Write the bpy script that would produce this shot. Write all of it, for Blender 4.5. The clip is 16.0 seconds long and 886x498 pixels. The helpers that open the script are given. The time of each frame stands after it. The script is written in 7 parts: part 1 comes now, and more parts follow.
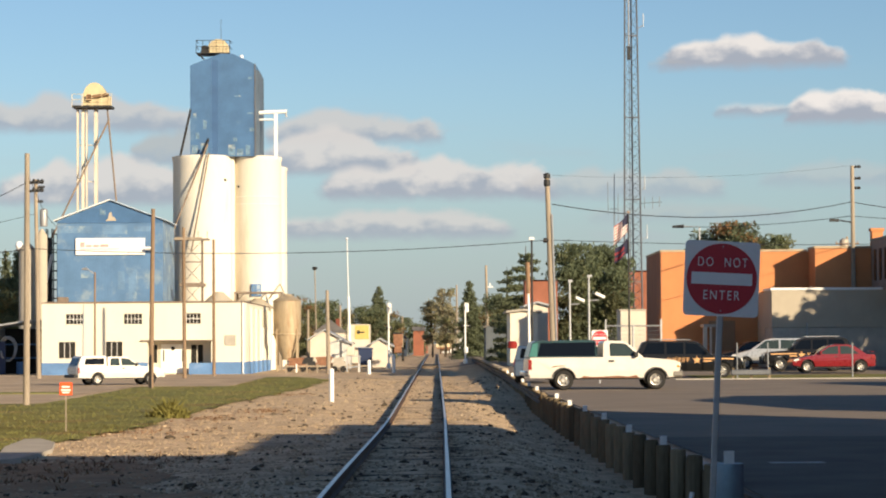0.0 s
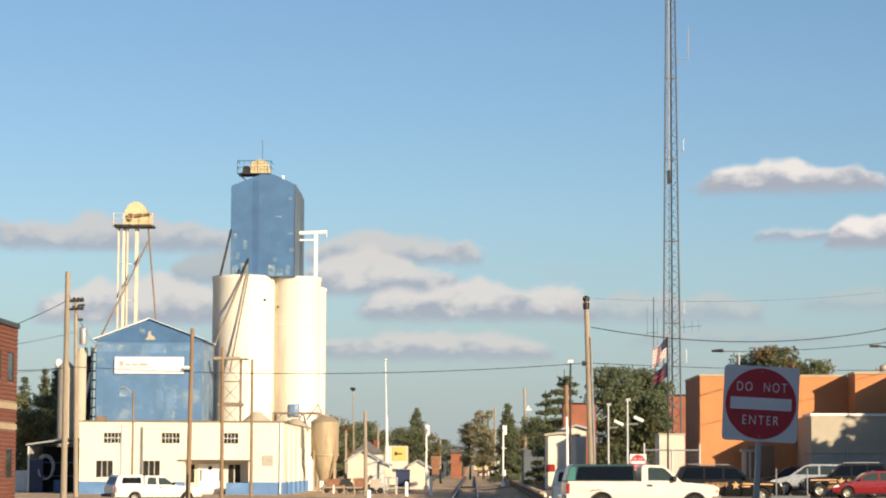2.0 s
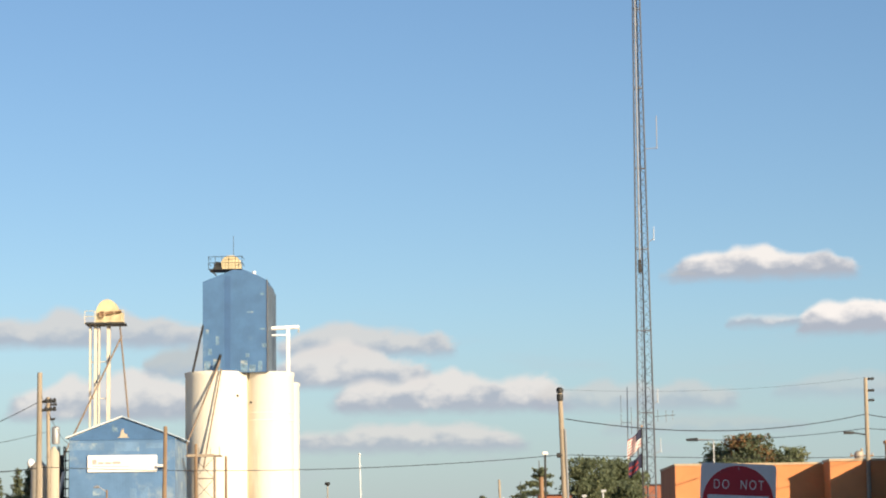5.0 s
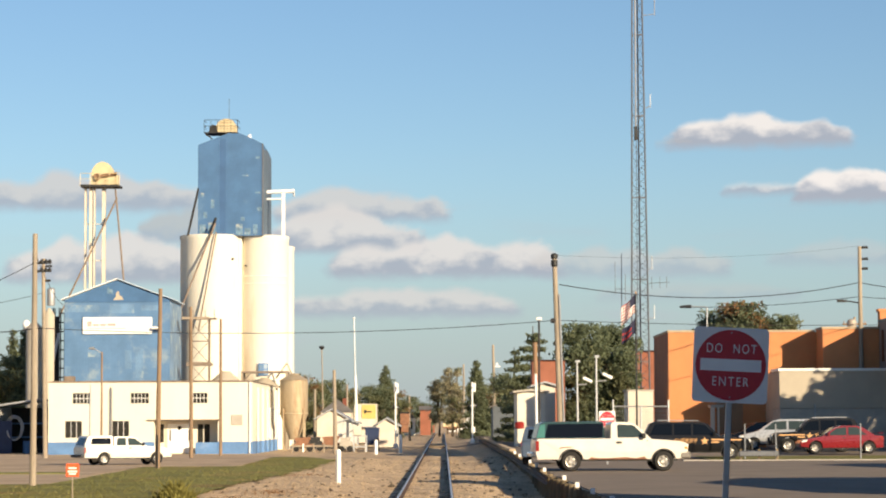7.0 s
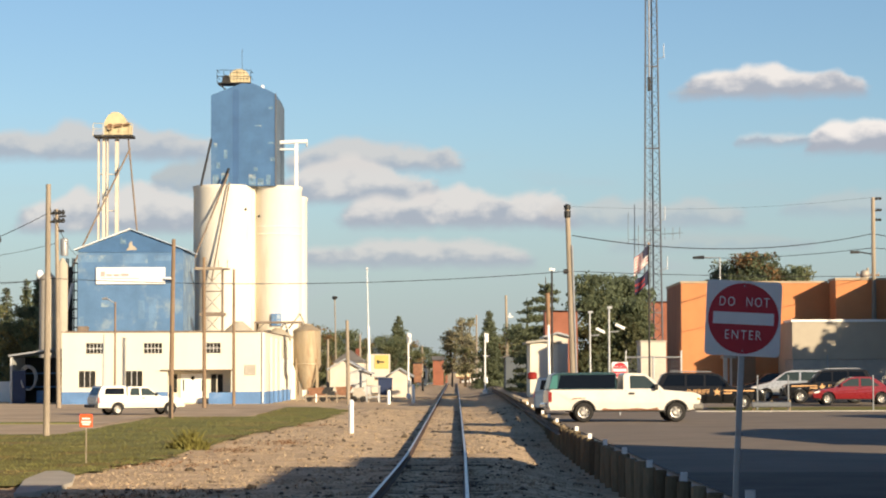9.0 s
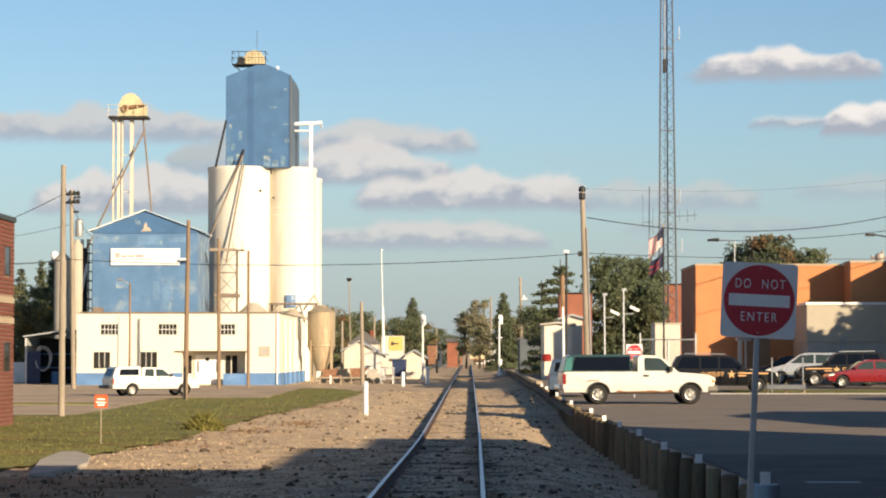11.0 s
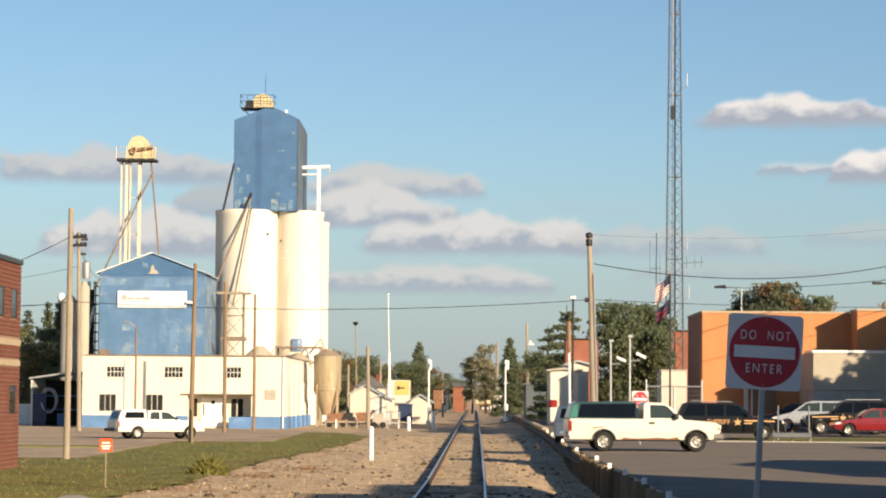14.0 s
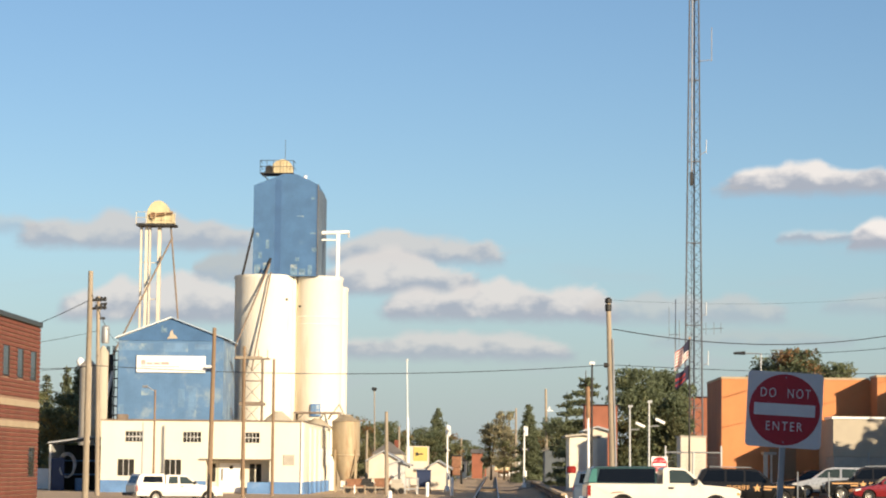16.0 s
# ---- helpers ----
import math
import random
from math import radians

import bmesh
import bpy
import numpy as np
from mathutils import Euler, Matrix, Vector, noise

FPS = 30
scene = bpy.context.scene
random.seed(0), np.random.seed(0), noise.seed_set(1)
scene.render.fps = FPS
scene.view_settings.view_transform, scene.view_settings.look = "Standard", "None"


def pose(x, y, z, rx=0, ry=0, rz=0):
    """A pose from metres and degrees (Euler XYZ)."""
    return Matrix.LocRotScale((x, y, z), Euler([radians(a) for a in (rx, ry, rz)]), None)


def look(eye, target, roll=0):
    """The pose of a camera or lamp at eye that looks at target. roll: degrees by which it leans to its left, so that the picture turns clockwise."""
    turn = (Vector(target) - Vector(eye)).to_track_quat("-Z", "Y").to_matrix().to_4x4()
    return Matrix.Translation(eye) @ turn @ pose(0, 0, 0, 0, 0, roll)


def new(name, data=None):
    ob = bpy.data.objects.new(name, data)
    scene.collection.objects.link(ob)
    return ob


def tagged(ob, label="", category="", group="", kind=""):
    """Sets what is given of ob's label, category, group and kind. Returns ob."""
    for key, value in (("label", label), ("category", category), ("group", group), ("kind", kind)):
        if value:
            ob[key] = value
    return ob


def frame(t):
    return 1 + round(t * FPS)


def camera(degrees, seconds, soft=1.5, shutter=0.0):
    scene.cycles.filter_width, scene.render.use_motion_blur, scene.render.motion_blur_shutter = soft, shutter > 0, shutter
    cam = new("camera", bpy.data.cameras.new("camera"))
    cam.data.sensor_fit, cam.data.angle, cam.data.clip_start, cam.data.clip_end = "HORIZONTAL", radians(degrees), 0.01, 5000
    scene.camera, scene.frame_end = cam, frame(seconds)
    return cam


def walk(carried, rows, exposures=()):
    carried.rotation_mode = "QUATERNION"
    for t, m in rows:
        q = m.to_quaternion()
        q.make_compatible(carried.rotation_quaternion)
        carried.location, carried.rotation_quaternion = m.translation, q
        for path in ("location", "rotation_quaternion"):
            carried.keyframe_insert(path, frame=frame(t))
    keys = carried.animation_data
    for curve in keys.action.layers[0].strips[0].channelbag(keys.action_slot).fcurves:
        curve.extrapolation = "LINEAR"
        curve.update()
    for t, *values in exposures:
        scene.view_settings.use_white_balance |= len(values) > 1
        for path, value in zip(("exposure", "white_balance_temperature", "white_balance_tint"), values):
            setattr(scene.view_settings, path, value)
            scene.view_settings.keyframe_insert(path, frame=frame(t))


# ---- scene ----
cam = camera(20.548, 16.0, soft=2.0)

# seconds, x, y, z, tilt up, lean, turn to the right
PATH = [
    (0, 0.014, 0.001, 1.829, 2.199, 0.341, 0.200),
    (0.5, 0.003, 0.010, 1.827, 2.333, -0.013, 0.040),
    (1, 0.001, 0.014, 1.825, 2.524, -0.598, 0.256),
    (1.5, 0.002, 0.009, 1.820, 3.678, -0.647, -0.180),
    (2, 0.016, -0.008, 1.830, 5.054, -0.250, -0.717),
    (2.5, 0.022, -0.008, 1.822, 6.097, 0.072, -0.624),
    (3, 0.015, -0.001, 1.825, 6.959, 0.129, -0.189),
    (3.2, 0.019, 0.001, 1.829, 7.248, 0.300, 0.001),
    (5.3, 0.000, 0.001, 1.955, 7.160, 0.769, -0.018),
    (5.5, 0.001, -0.002, 1.962, 6.745, 0.667, 0.169),
    (6, -0.002, -0.003, 1.964, 5.566, 0.440, 0.717),
    (6.5, 0.007, -0.006, 1.939, 4.701, 0.450, 0.441),
    (7, -0.003, -0.001, 1.902, 4.044, 0.235, 0.045),
    (7.5, 0.010, 0.000, 1.872, 2.640, 0.248, 0.263),
    (8, -0.005, 0.001, 1.914, 2.710, 0.158, 0.177),
    (8.5, 0.004, -0.004, 1.931, 3.039, 0.200, -0.104),
    (8.7, 0.002, -0.003, 1.931, 2.975, 0.190, -0.170),
    (10.8, -0.012, 0.004, 1.905, 2.644, -0.017, -0.754),
    (11, -0.016, 0.002, 1.923, 2.454, 0.008, -0.600),
    (11.5, -0.004, 0.007, 1.928, 1.911, 0.341, -0.606),
    (12, -0.003, 0.001, 1.913, 1.749, 0.400, -0.372),
    (12.5, -0.004, 0.005, 1.929, 2.379, 0.201, -0.147),
    (13, 0.001, 0.004, 1.959, 3.098, -0.336, 0.109),
    (13.5, -0.010, 0.007, 1.974, 3.382, -0.567, -0.035),
    (14, -0.002, -0.011, 1.974, 3.487, -0.439, -0.771),
    (14.5, -0.010, -0.001, 1.970, 3.185, -0.050, -1.596),
    (15, -0.021, 0.017, 1.951, 3.401, 0.134, -2.174),
    (15.5, -0.015, -0.016, 1.915, 5.092, -0.358, -2.566),
    (16, -0.008, -0.019, 1.870, 5.051, -0.614, -1.231),
]
walk(cam, [(t, pose(x, y, z, 90 + tilt, 0, -turn) @ pose(0, 0, 0, 0, 0, -lean)) for t, x, y, z, tilt, lean, turn in PATH],
     exposures=[(0, -0.06), (0.5, -0.18), (1, -0.12), (1.5, -0.04), (2, -0.04), (3.2, 0.02), (5.5, 0.09), (6, 0.07), (6.5, 0.07), (7, 0.03), (8, -0.01), (10.8, 0.02), (11.5, -0.06), (12, -0.06), (14, -0.01), (15, 0.0), (16, 0.0)])

# ---------------------------------------------------------------- light
SUN_EL, SUN_AZ = 17.0, 38.0          # height, and turn to the right of straight behind the camera
to_sun = Vector((math.sin(radians(SUN_AZ)) * math.cos(radians(SUN_EL)), -math.cos(radians(SUN_AZ)) * math.cos(radians(SUN_EL)), math.sin(radians(SUN_EL))))
sun_data = bpy.data.lights.new("sun", "SUN")
sun_data.energy, sun_data.angle, sun_data.color = 8.6, radians(0.55), (1.0, 0.81, 0.56)
sun = new("sun", sun_data)
sun.matrix_world = look(to_sun * 100, (0, 0, 0))


class Nodes:
    """Short hand for a node tree."""

    def __init__(self, tree):
        self.tree = tree

    def add(self, kind, **props):
        n = self.tree.nodes.new(kind)
        for key, value in props.items():
            if key == "op":
                n.operation = value
            elif key == "blend":
                n.blend_type = value
            elif key == "dtype":
                n.data_type = value
        return n

    def put(self, socket, value):
        if isinstance(value, bpy.types.NodeSocket):
            self.tree.links.new(value, socket)
        elif value is not None:
            socket.default_value = value

    def math(self, op, a, b=None, c=None, clamp=False):
        n = self.add("ShaderNodeMath", op=op)
        n.use_clamp = clamp
        for i, v in enumerate((a, b, c)):
            self.put(n.inputs[i], v)
        return n.outputs[0]

    def vec(self, op, a, b=None):
        n = self.add("ShaderNodeVectorMath", op=op)
        self.put(n.inputs[0], a)
        if b is not None:
            self.put(n.inputs[1], b)
        return n.outputs["Value"] if op == "LENGTH" else n.outputs[0]

    def mix(self, f, a, b, blend="MIX"):
        n = self.add("ShaderNodeMix", dtype="RGBA", blend=blend)
        self.put(n.inputs[0], f)
        self.put(n.inputs[6], a if isinstance(a, bpy.types.NodeSocket) else (*a, 1))
        self.put(n.inputs[7], b if isinstance(b, bpy.types.NodeSocket) else (*b, 1))
        return n.outputs[2]

    def noise(self, vector, scale, detail=4, rough=0.55, distort=0.0):
        n = self.add("ShaderNodeTexNoise")
        self.put(n.inputs["Vector"], vector)
        n.inputs["Scale"].default_value, n.inputs["Detail"].default_value = scale, detail
        n.inputs["Roughness"].default_value, n.inputs["Distortion"].default_value = rough, distort
        return n.outputs["Fac"]

    def ramp(self, f, lo, hi, a=0.0, b=1.0):
        n = self.add("ShaderNodeMapRange")
        n.interpolation_type = "SMOOTHSTEP"
        self.put(n.inputs[0], f)
        for i, v in enumerate((lo, hi, a, b)):
            self.put(n.inputs[i + 1], v)
        return n.outputs[0]


world = bpy.data.worlds.new("world")
scene.world = world
world.use_nodes = True
wn = Nodes(world.node_tree)
world.node_tree.nodes.clear()
sky = wn.add("ShaderNodeTexSky")
sky.sky_type, sky.sun_disc = "NISHITA", False
sky.sun_elevation, sky.sun_rotation = radians(SUN_EL), math.atan2(to_sun.x, to_sun.y)
sky.air_density, sky.dust_density, sky.ozone_density = 1.0, 0.3, 2.4
SKY = 0.102
sky_col = wn.mix(1.0, sky.outputs[0], (SKY * 0.925, SKY * 1.02, SKY * 1.14), "MULTIPLY")
coord = wn.add("ShaderNodeTexCoord").outputs["Generated"]
sep = wn.add("ShaderNodeSeparateXYZ")
wn.put(sep.inputs[0], coord)
az = wn.math("MULTIPLY", wn.math("ARCTAN2", sep.outputs[0], sep.outputs[1]), 57.2958)
el = wn.math("MULTIPLY", wn.math("ARCSINE", sep.outputs[2]), 57.2958)
haze = wn.math("MULTIPLY", wn.ramp(el, 6.5, -0.5), 0.72)
sky_col = wn.mix(haze, sky_col, (0.355, 0.431, 0.512))
flat = wn.add("ShaderNodeCombineXYZ")
wn.put(flat.inputs[0], az)
wn.put(flat.inputs[1], el)
puff = wn.noise(wn.vec("MULTIPLY", flat.outputs[0], (1.0, 1.5, 1.0)), 2.3, 5, 0.6)
lump = wn.noise(wn.vec("MULTIPLY", flat.outputs[0], (1.0, 0.35, 1.0)), 0.95, 2, 0.4)
veil = wn.noise(wn.vec("MULTIPLY", flat.outputs[0], (0.35, 1.4, 1.0)), 0.9, 4, 0.5)
bump = wn.math("SUBTRACT", puff, 0.5)
swell = wn.math("SUBTRACT", wn.noise(wn.vec("MULTIPLY", flat.outputs[0], (1.0, 1.3, 1.0)), 1.5, 2, 0.4), 0.5)
# clouds: bearing, height of the flat base (degrees), half width, height, density, whiteness
CLOUDS = [
    (7.5, 6.40, 2.35, 0.66, 1.0, 0.92), (5.5, 6.44, 0.5, 0.12, 0.6, 0.1),
    (7.45, 5.30, 0.95, 0.24, 0.95, 0.75), (9.5, 5.08, 1.35, 0.78, 1.0, 1.0), (10.9, 5.2, 0.9, 0.3, 0.8, 0.7),
    (-8.4, 4.98, 3.0, 0.85, 0.85, 0.42), (-12.4, 5.3, 1.9, 0.45, 0.5, 0.3), (-5.6, 4.2, 1.6, 0.85, 0.75, 0.12),
    (-1.9, 4.75, 2.3, 0.72, 0.85, 0.45), (-2.3, 4.0, 2.1, 1.0, 0.9, 0.62), (0.1, 3.42, 3.0, 1.0, 0.92, 0.68),
    (-7.6, 3.3, 2.8, 1.1, 0.9, 0.66), (-0.9, 2.5, 3.0, 0.7, 0.8, 0.55),
    (4.4, 3.4, 2.6, 0.75, 0.6, 0.35), (6.0, 2.85, 2.6, 0.4, 0.35, 0.2), (9.3, 3.65, 1.8, 0.5, 0.4, 0.3),
]
out_col = wn.mix(wn.math("MULTIPLY", wn.math("MULTIPLY", wn.ramp(veil, 0.5, 0.75), wn.ramp(el, 7.0, 2.0)), 0.35), sky_col, (0.50, 0.53, 0.58))
for cx, base, hw, tall, dense, white in CLOUDS:
    side = wn.math("DIVIDE", wn.math("ADD", wn.math("SUBTRACT", az, cx), wn.math("MULTIPLY", bump, 0.5)), hw)
    reach = wn.math("SUBTRACT", 1.0, wn.math("MULTIPLY", side, side), clamp=True)
    crest = wn.math("MULTIPLY", wn.math("POWER", reach, 0.4), wn.math("ADD", wn.math("MULTIPLY", lump, 1.1), 0.35))
    rise = wn.math("DIVIDE", wn.math("ADD", wn.math("SUBTRACT", el, base), wn.math("MULTIPLY", bump, 0.2)), tall)
    over = wn.ramp(wn.math("MULTIPLY", wn.math("SUBTRACT", rise, crest), tall), 0.1, -0.16 if white < 0.9 else -0.1)
    under = wn.ramp(wn.math("MULTIPLY", rise, tall), -0.2, 0.12)
    ends = wn.ramp(reach, 0.02, 0.3)
    mask = wn.math("MULTIPLY", wn.math("MULTIPLY", wn.math("MULTIPLY", over, under), ends), dense)
    low, high = (0.2, 0.78) if white > 0.7 else (0.08, 0.55)
    lit = wn.ramp(wn.math("ADD", rise, wn.math("ADD", wn.math("MULTIPLY", swell, 0.9), wn.math("MULTIPLY", bump, 0.35))), low, high)
    top = tuple(0.46 + 0.46 * white * k for k in (1.0, 0.88, 0.78))
    out_col = wn.mix(mask, out_col, wn.mix(lit, (0.415, 0.452, 0.522), top))
bg = wn.add("ShaderNodeBackground")
wn.put(bg.inputs[0], out_col)
bg.inputs[1].default_value = 1.0
wo = wn.add("ShaderNodeOutputWorld")
world.node_tree.links.new(bg.outputs[0], wo.inputs[0])


# ---------------------------------------------------------------- materials
def material(name, color, rough=0.7, metal=0.0, vary=0.25, scale=3.0, fine=40.0, bump=0.0, tint=None, tint_scale=0.6, tint_amount=0.0,
             island=0.0, spec=0.4, rand=0.0, streak=False, coat=0.0, bump_scale=None):
    """A surface with broad stains, fine grain and relief."""
    mat = bpy.data.materials.new(name)
    mat.use_nodes = True
    nt = mat.node_tree
    b = nt.nodes["Principled BSDF"]
    n = Nodes(nt)
    pos = n.add("ShaderNodeTexCoord").outputs["Object"]
    if streak:
        pos = n.vec("MULTIPLY", pos, (1.0, 1.0, 0.18))
    broad = n.noise(pos, scale, 4)
    grain = n.noise(pos, fine, 3)
    both = n.math("ADD", n.math("MULTIPLY", broad, 0.65), n.math("MULTIPLY", grain, 0.35))
    dark = tuple(c * (1 - vary) for c in color)
    light = tuple(min(1, c * (1 + vary * 0.8)) for c in color)
    col = n.mix(n.ramp(both, 0.3, 0.7), dark, light)
    if tint:
        col = n.mix(n.math("MULTIPLY", n.ramp(n.noise(pos, tint_scale, 5, 0.65), 0.52, 0.68), tint_amount), col, tint)
    if island or rand:
        pick = n.add("ShaderNodeNewGeometry").outputs["Random Per Island"] if island else n.add("ShaderNodeObjectInfo").outputs["Random"]
        k = island or rand
        col = n.mix(1.0, col, n.mix(pick, (1 - k,) * 3, (1 + k * 0.8,) * 3), "MULTIPLY")
    n.put(b.inputs["Base Color"], col)
    n.put(b.inputs["Roughness"], n.math("ADD", n.math("MULTIPLY", n.math("SUBTRACT", grain, 0.5), 0.25), rough, clamp=True))
    b.inputs["Metallic"].default_value, b.inputs["Specular IOR Level"].default_value = metal, spec
    b.inputs["Coat Weight"].default_value = coat
    if bump:
        bn = n.add("ShaderNodeBump")
        bn.inputs["Strength"].default_value, bn.inputs["Distance"].default_value = 1.0, bump
        n.put(bn.inputs["Height"], n.noise(pos, bump_scale or fine * 0.6, 3) if bump_scale else both)
        n.put(b.inputs["Normal"], bn.outputs[0])
    return mat


def corrugated(name, color, period, depth, axis="X", rough=0.45, metal=0.0, vary=0.15, tint=None, tint_amount=0.0, tint_scale=0.5):
    """Ribbed sheet metal: ribs run upward, spaced along the axis."""
    mat = material(name, color, rough, metal, vary, 0.8, 12.0, 0, tint, tint_scale, tint_amount)
    nt = mat.node_tree
    n = Nodes(nt)
    s = n.add("ShaderNodeSeparateXYZ")
    n.put(s.inputs[0], n.add("ShaderNodeTexCoord").outputs["Object"])
    wave = n.math("SINE", n.math("MULTIPLY", s.outputs["XYZ".index(axis)], 6.2832 / period))
    bn = n.add("ShaderNodeBump")
    bn.inputs["Distance"].default_value = depth
    n.put(bn.inputs["Height"], n.math("POWER", n.math("ABSOLUTE", wave), 3))
    n.put(nt.nodes["Principled BSDF"].inputs["Normal"], bn.outputs[0])
    return mat


def glass_dark(name, color=(0.015, 0.02, 0.025)):
    mat = material(name, color, 0.08, 0, 0.1, 1.0, 5.0, spec=0.35)
    return mat


M = {}
M["ballast"] = material("ballast", (0.55, 0.41, 0.268), 0.95, 0, 0.34, 1.6, 14, 0.05, (0.30, 0.215, 0.15), 0.35, 0.6, spec=0.06)
M["dirt"] = material("dark_dirt", (0.36, 0.232, 0.138), 0.95, 0, 0.3, 0.9, 20, 0.03, (0.30, 0.2, 0.12), 0.6, 0.4, spec=0.06)
M["stone"] = material("crushed_stone", (0.40, 0.305, 0.205), 0.95, 0, 0.2, 3, 30, 0.004, island=0.24, spec=0.06)
M["asphalt"] = material("asphalt", (0.235, 0.195, 0.158), 0.9, 0, 0.12, 0.5, 30, 0.004, (0.18, 0.15, 0.124), 0.14, 0.5, spec=0.06)
M["asphalt_darker"] = material("sealed_asphalt", (0.16, 0.134, 0.112), 0.9, 0, 0.2, 0.7, 30, 0.004, (0.15, 0.125, 0.105), 0.3, 0.6, spec=0.06)
M["asphalt_old"] = material("old_asphalt", (0.47, 0.355, 0.245), 0.92, 0, 0.2, 0.35, 25, 0.006, (0.24, 0.2, 0.15), 0.2, 0.5, spec=0.06)
M["soil"] = material("turf_soil", (0.19, 0.182, 0.066), 0.95, 0, 0.3, 0.5, 12, 0.02, (0.22, 0.15, 0.07), 0.3, 0.8, spec=0.06)
M["grass"] = material("grass_blades", (0.165, 0.162, 0.058), 0.8, 0, 0.2, 0.3, 2, 0, (0.21, 0.15, 0.065), 0.3, 0.8, island=0.07, spec=0.04)
M["weed"] = material("weeds", (0.17, 0.155, 0.045), 0.8, 0, 0.3, 1.0, 8, island=0.35, spec=0.06)
M["dry_weed"] = material("dry_weeds", (0.17, 0.095, 0.05), 0.85, 0, 0.3, 1.0, 8, island=0.35, spec=0.06)
M["tie"] = material("tie_wood", (0.17, 0.135, 0.10), 0.9, 0, 0.35, 2.0, 30, 0.006, rand=0.4, spec=0.06)
M["rail_side"] = material("rusty_steel", (0.085, 0.05, 0.034), 0.75, 0.2, 0.35, 1.5, 30)
M["rail_top"] = material("polished_rail_steel", (0.80, 0.74, 0.67), 0.42, 1.0, 0.12, 1.0, 20)
M["post_wood"] = material("weathered_post_wood", (0.23, 0.18, 0.115), 0.9, 0, 0.3, 2.0, 25, 0.005, rand=0.35, streak=True, spec=0.06)
M["pole_wood"] = material("utility_pole_wood", (0.315, 0.262, 0.2), 0.9, 0, 0.28, 1.2, 22, 0.004, (0.15, 0.10, 0.065), 0.9, 0.5, streak=True)
M["white_wall"] = material("white_painted_block", (0.70, 0.655, 0.545), 0.75, 0, 0.05, 0.5, 14, 0.002, (0.66, 0.60, 0.50), 0.35, 0.3, streak=True)
M["white"] = material("white_paint", (0.80, 0.79, 0.76), 0.5, 0, 0.06, 1.5, 20)
M["cream"] = material("cream_galvanised", (0.62, 0.52, 0.32), 0.5, 0.1, 0.15, 1.2, 12, 0, (0.45, 0.33, 0.17), 0.8, 0.4)
M["blue_base"] = material("blue_painted_base", (0.11, 0.22, 0.42), 0.7, 0, 0.2, 0.8, 14, 0.002, (0.22, 0.33, 0.5), 0.9, 0.4)
M["blue_metal"] = corrugated("blue_sheet_metal", (0.088, 0.18, 0.325), 0.23, 0.004, "X", 0.6, 0.0, 0.16, (0.24, 0.31, 0.36), 0.8, 0.36)
M["blue_head"] = corrugated("blue_head_sheet_metal", (0.053, 0.130, 0.265), 0.3, 0.003, "X", 0.6, 0.0, 0.16, (0.12, 0.21, 0.32), 1.3, 0.12)
# darker copy of the head blue, for the shade painted beside the bay
M["blue_shade"] = corrugated("shaded_blue_sheet_metal", (0.042, 0.105, 0.23), 0.3, 0.003, "X", 0.6, 0.0, 0.12)
M["blue_pale"] = material("bare_weathered_sheet", (0.115, 0.205, 0.30), 0.6, 0.0, 0.4, 3.0, 18, 0, (0.36, 0.38, 0.36), 2.2, 0.7)
# paler blue: worn sheets, and the sunlit tone painted on the mill's side
M["blue_worn_lit"] = corrugated("worn_and_sunlit_blue_sheet_metal", (0.115, 0.21, 0.345), 0.23, 0.004, "X", 0.6, 0.0, 0.3, (0.25, 0.33, 0.38), 1.4, 0.6)
M["pale_trim"] = material("pale_blue_trim", (0.36, 0.45, 0.55), 0.6, 0, 0.15, 1.5, 14)
M["grey_metal"] = corrugated("grey_sheet_metal", (0.40, 0.40, 0.40), 0.23, 0.01, "Y", 0.5, 0.3, 0.15)
M["concrete"] = material("white_washed_concrete", (0.78, 0.73, 0.62), 0.85, 0, 0.06, 0.35, 8, 0.004, (0.55, 0.44, 0.31), 0.42, 0.5, streak=True)
M["slab"] = material("slab_concrete", (0.42, 0.385, 0.33), 0.9, 0, 0.15, 1.5, 20, 0.004, spec=0.06)
M["brick"] = material("red_brick", (0.185, 0.06, 0.039), 0.85, 0, 0.22, 2.5, 30, 0.003, rand=0.1)
M["brick_wall"] = material("red_brick_course", (0.18, 0.058, 0.038), 0.85, 0, 0.25, 1.2, 30, 0.003, (0.27, 0.085, 0.055), 0.8, 0.35, island=0.1)
M["mortar"] = material("mortar", (0.30, 0.19, 0.135), 0.95, 0, 0.15, 2, 25)
M["stone_band"] = material("cast_stone", (0.43, 0.335, 0.225), 0.85, 0, 0.12, 1.5, 25, 0.002)
M["coping"] = material("dark_metal_coping", (0.075, 0.085, 0.085), 0.5, 0.4, 0.15, 1.0, 12)
M["orange"] = material("orange_brick", (0.53, 0.22, 0.088), 0.85, 0, 0.10, 0.7, 30, 0.003, (0.50, 0.20, 0.085), 0.5, 0.4)
M["grey_brick"] = material("grey_brown_brick", (0.25, 0.19, 0.155), 0.85, 0, 0.15, 0.7, 30, 0.003)
M["brown_side"] = material("brown_side", (0.30, 0.12, 0.06), 0.85, 0, 0.15, 0.7, 30, 0.003)
M["tan"] = material("tan_siding", (0.42, 0.37, 0.29), 0.8, 0, 0.08, 0.7, 18, 0.002, (0.36, 0.31, 0.25), 0.6, 0.4)
M["brown_door"] = material("brown_roller_door", (0.26, 0.155, 0.085), 0.6, 0, 0.1, 1.2, 10)
M["glass"] = glass_dark("window_glass", (0.03, 0.029, 0.026))
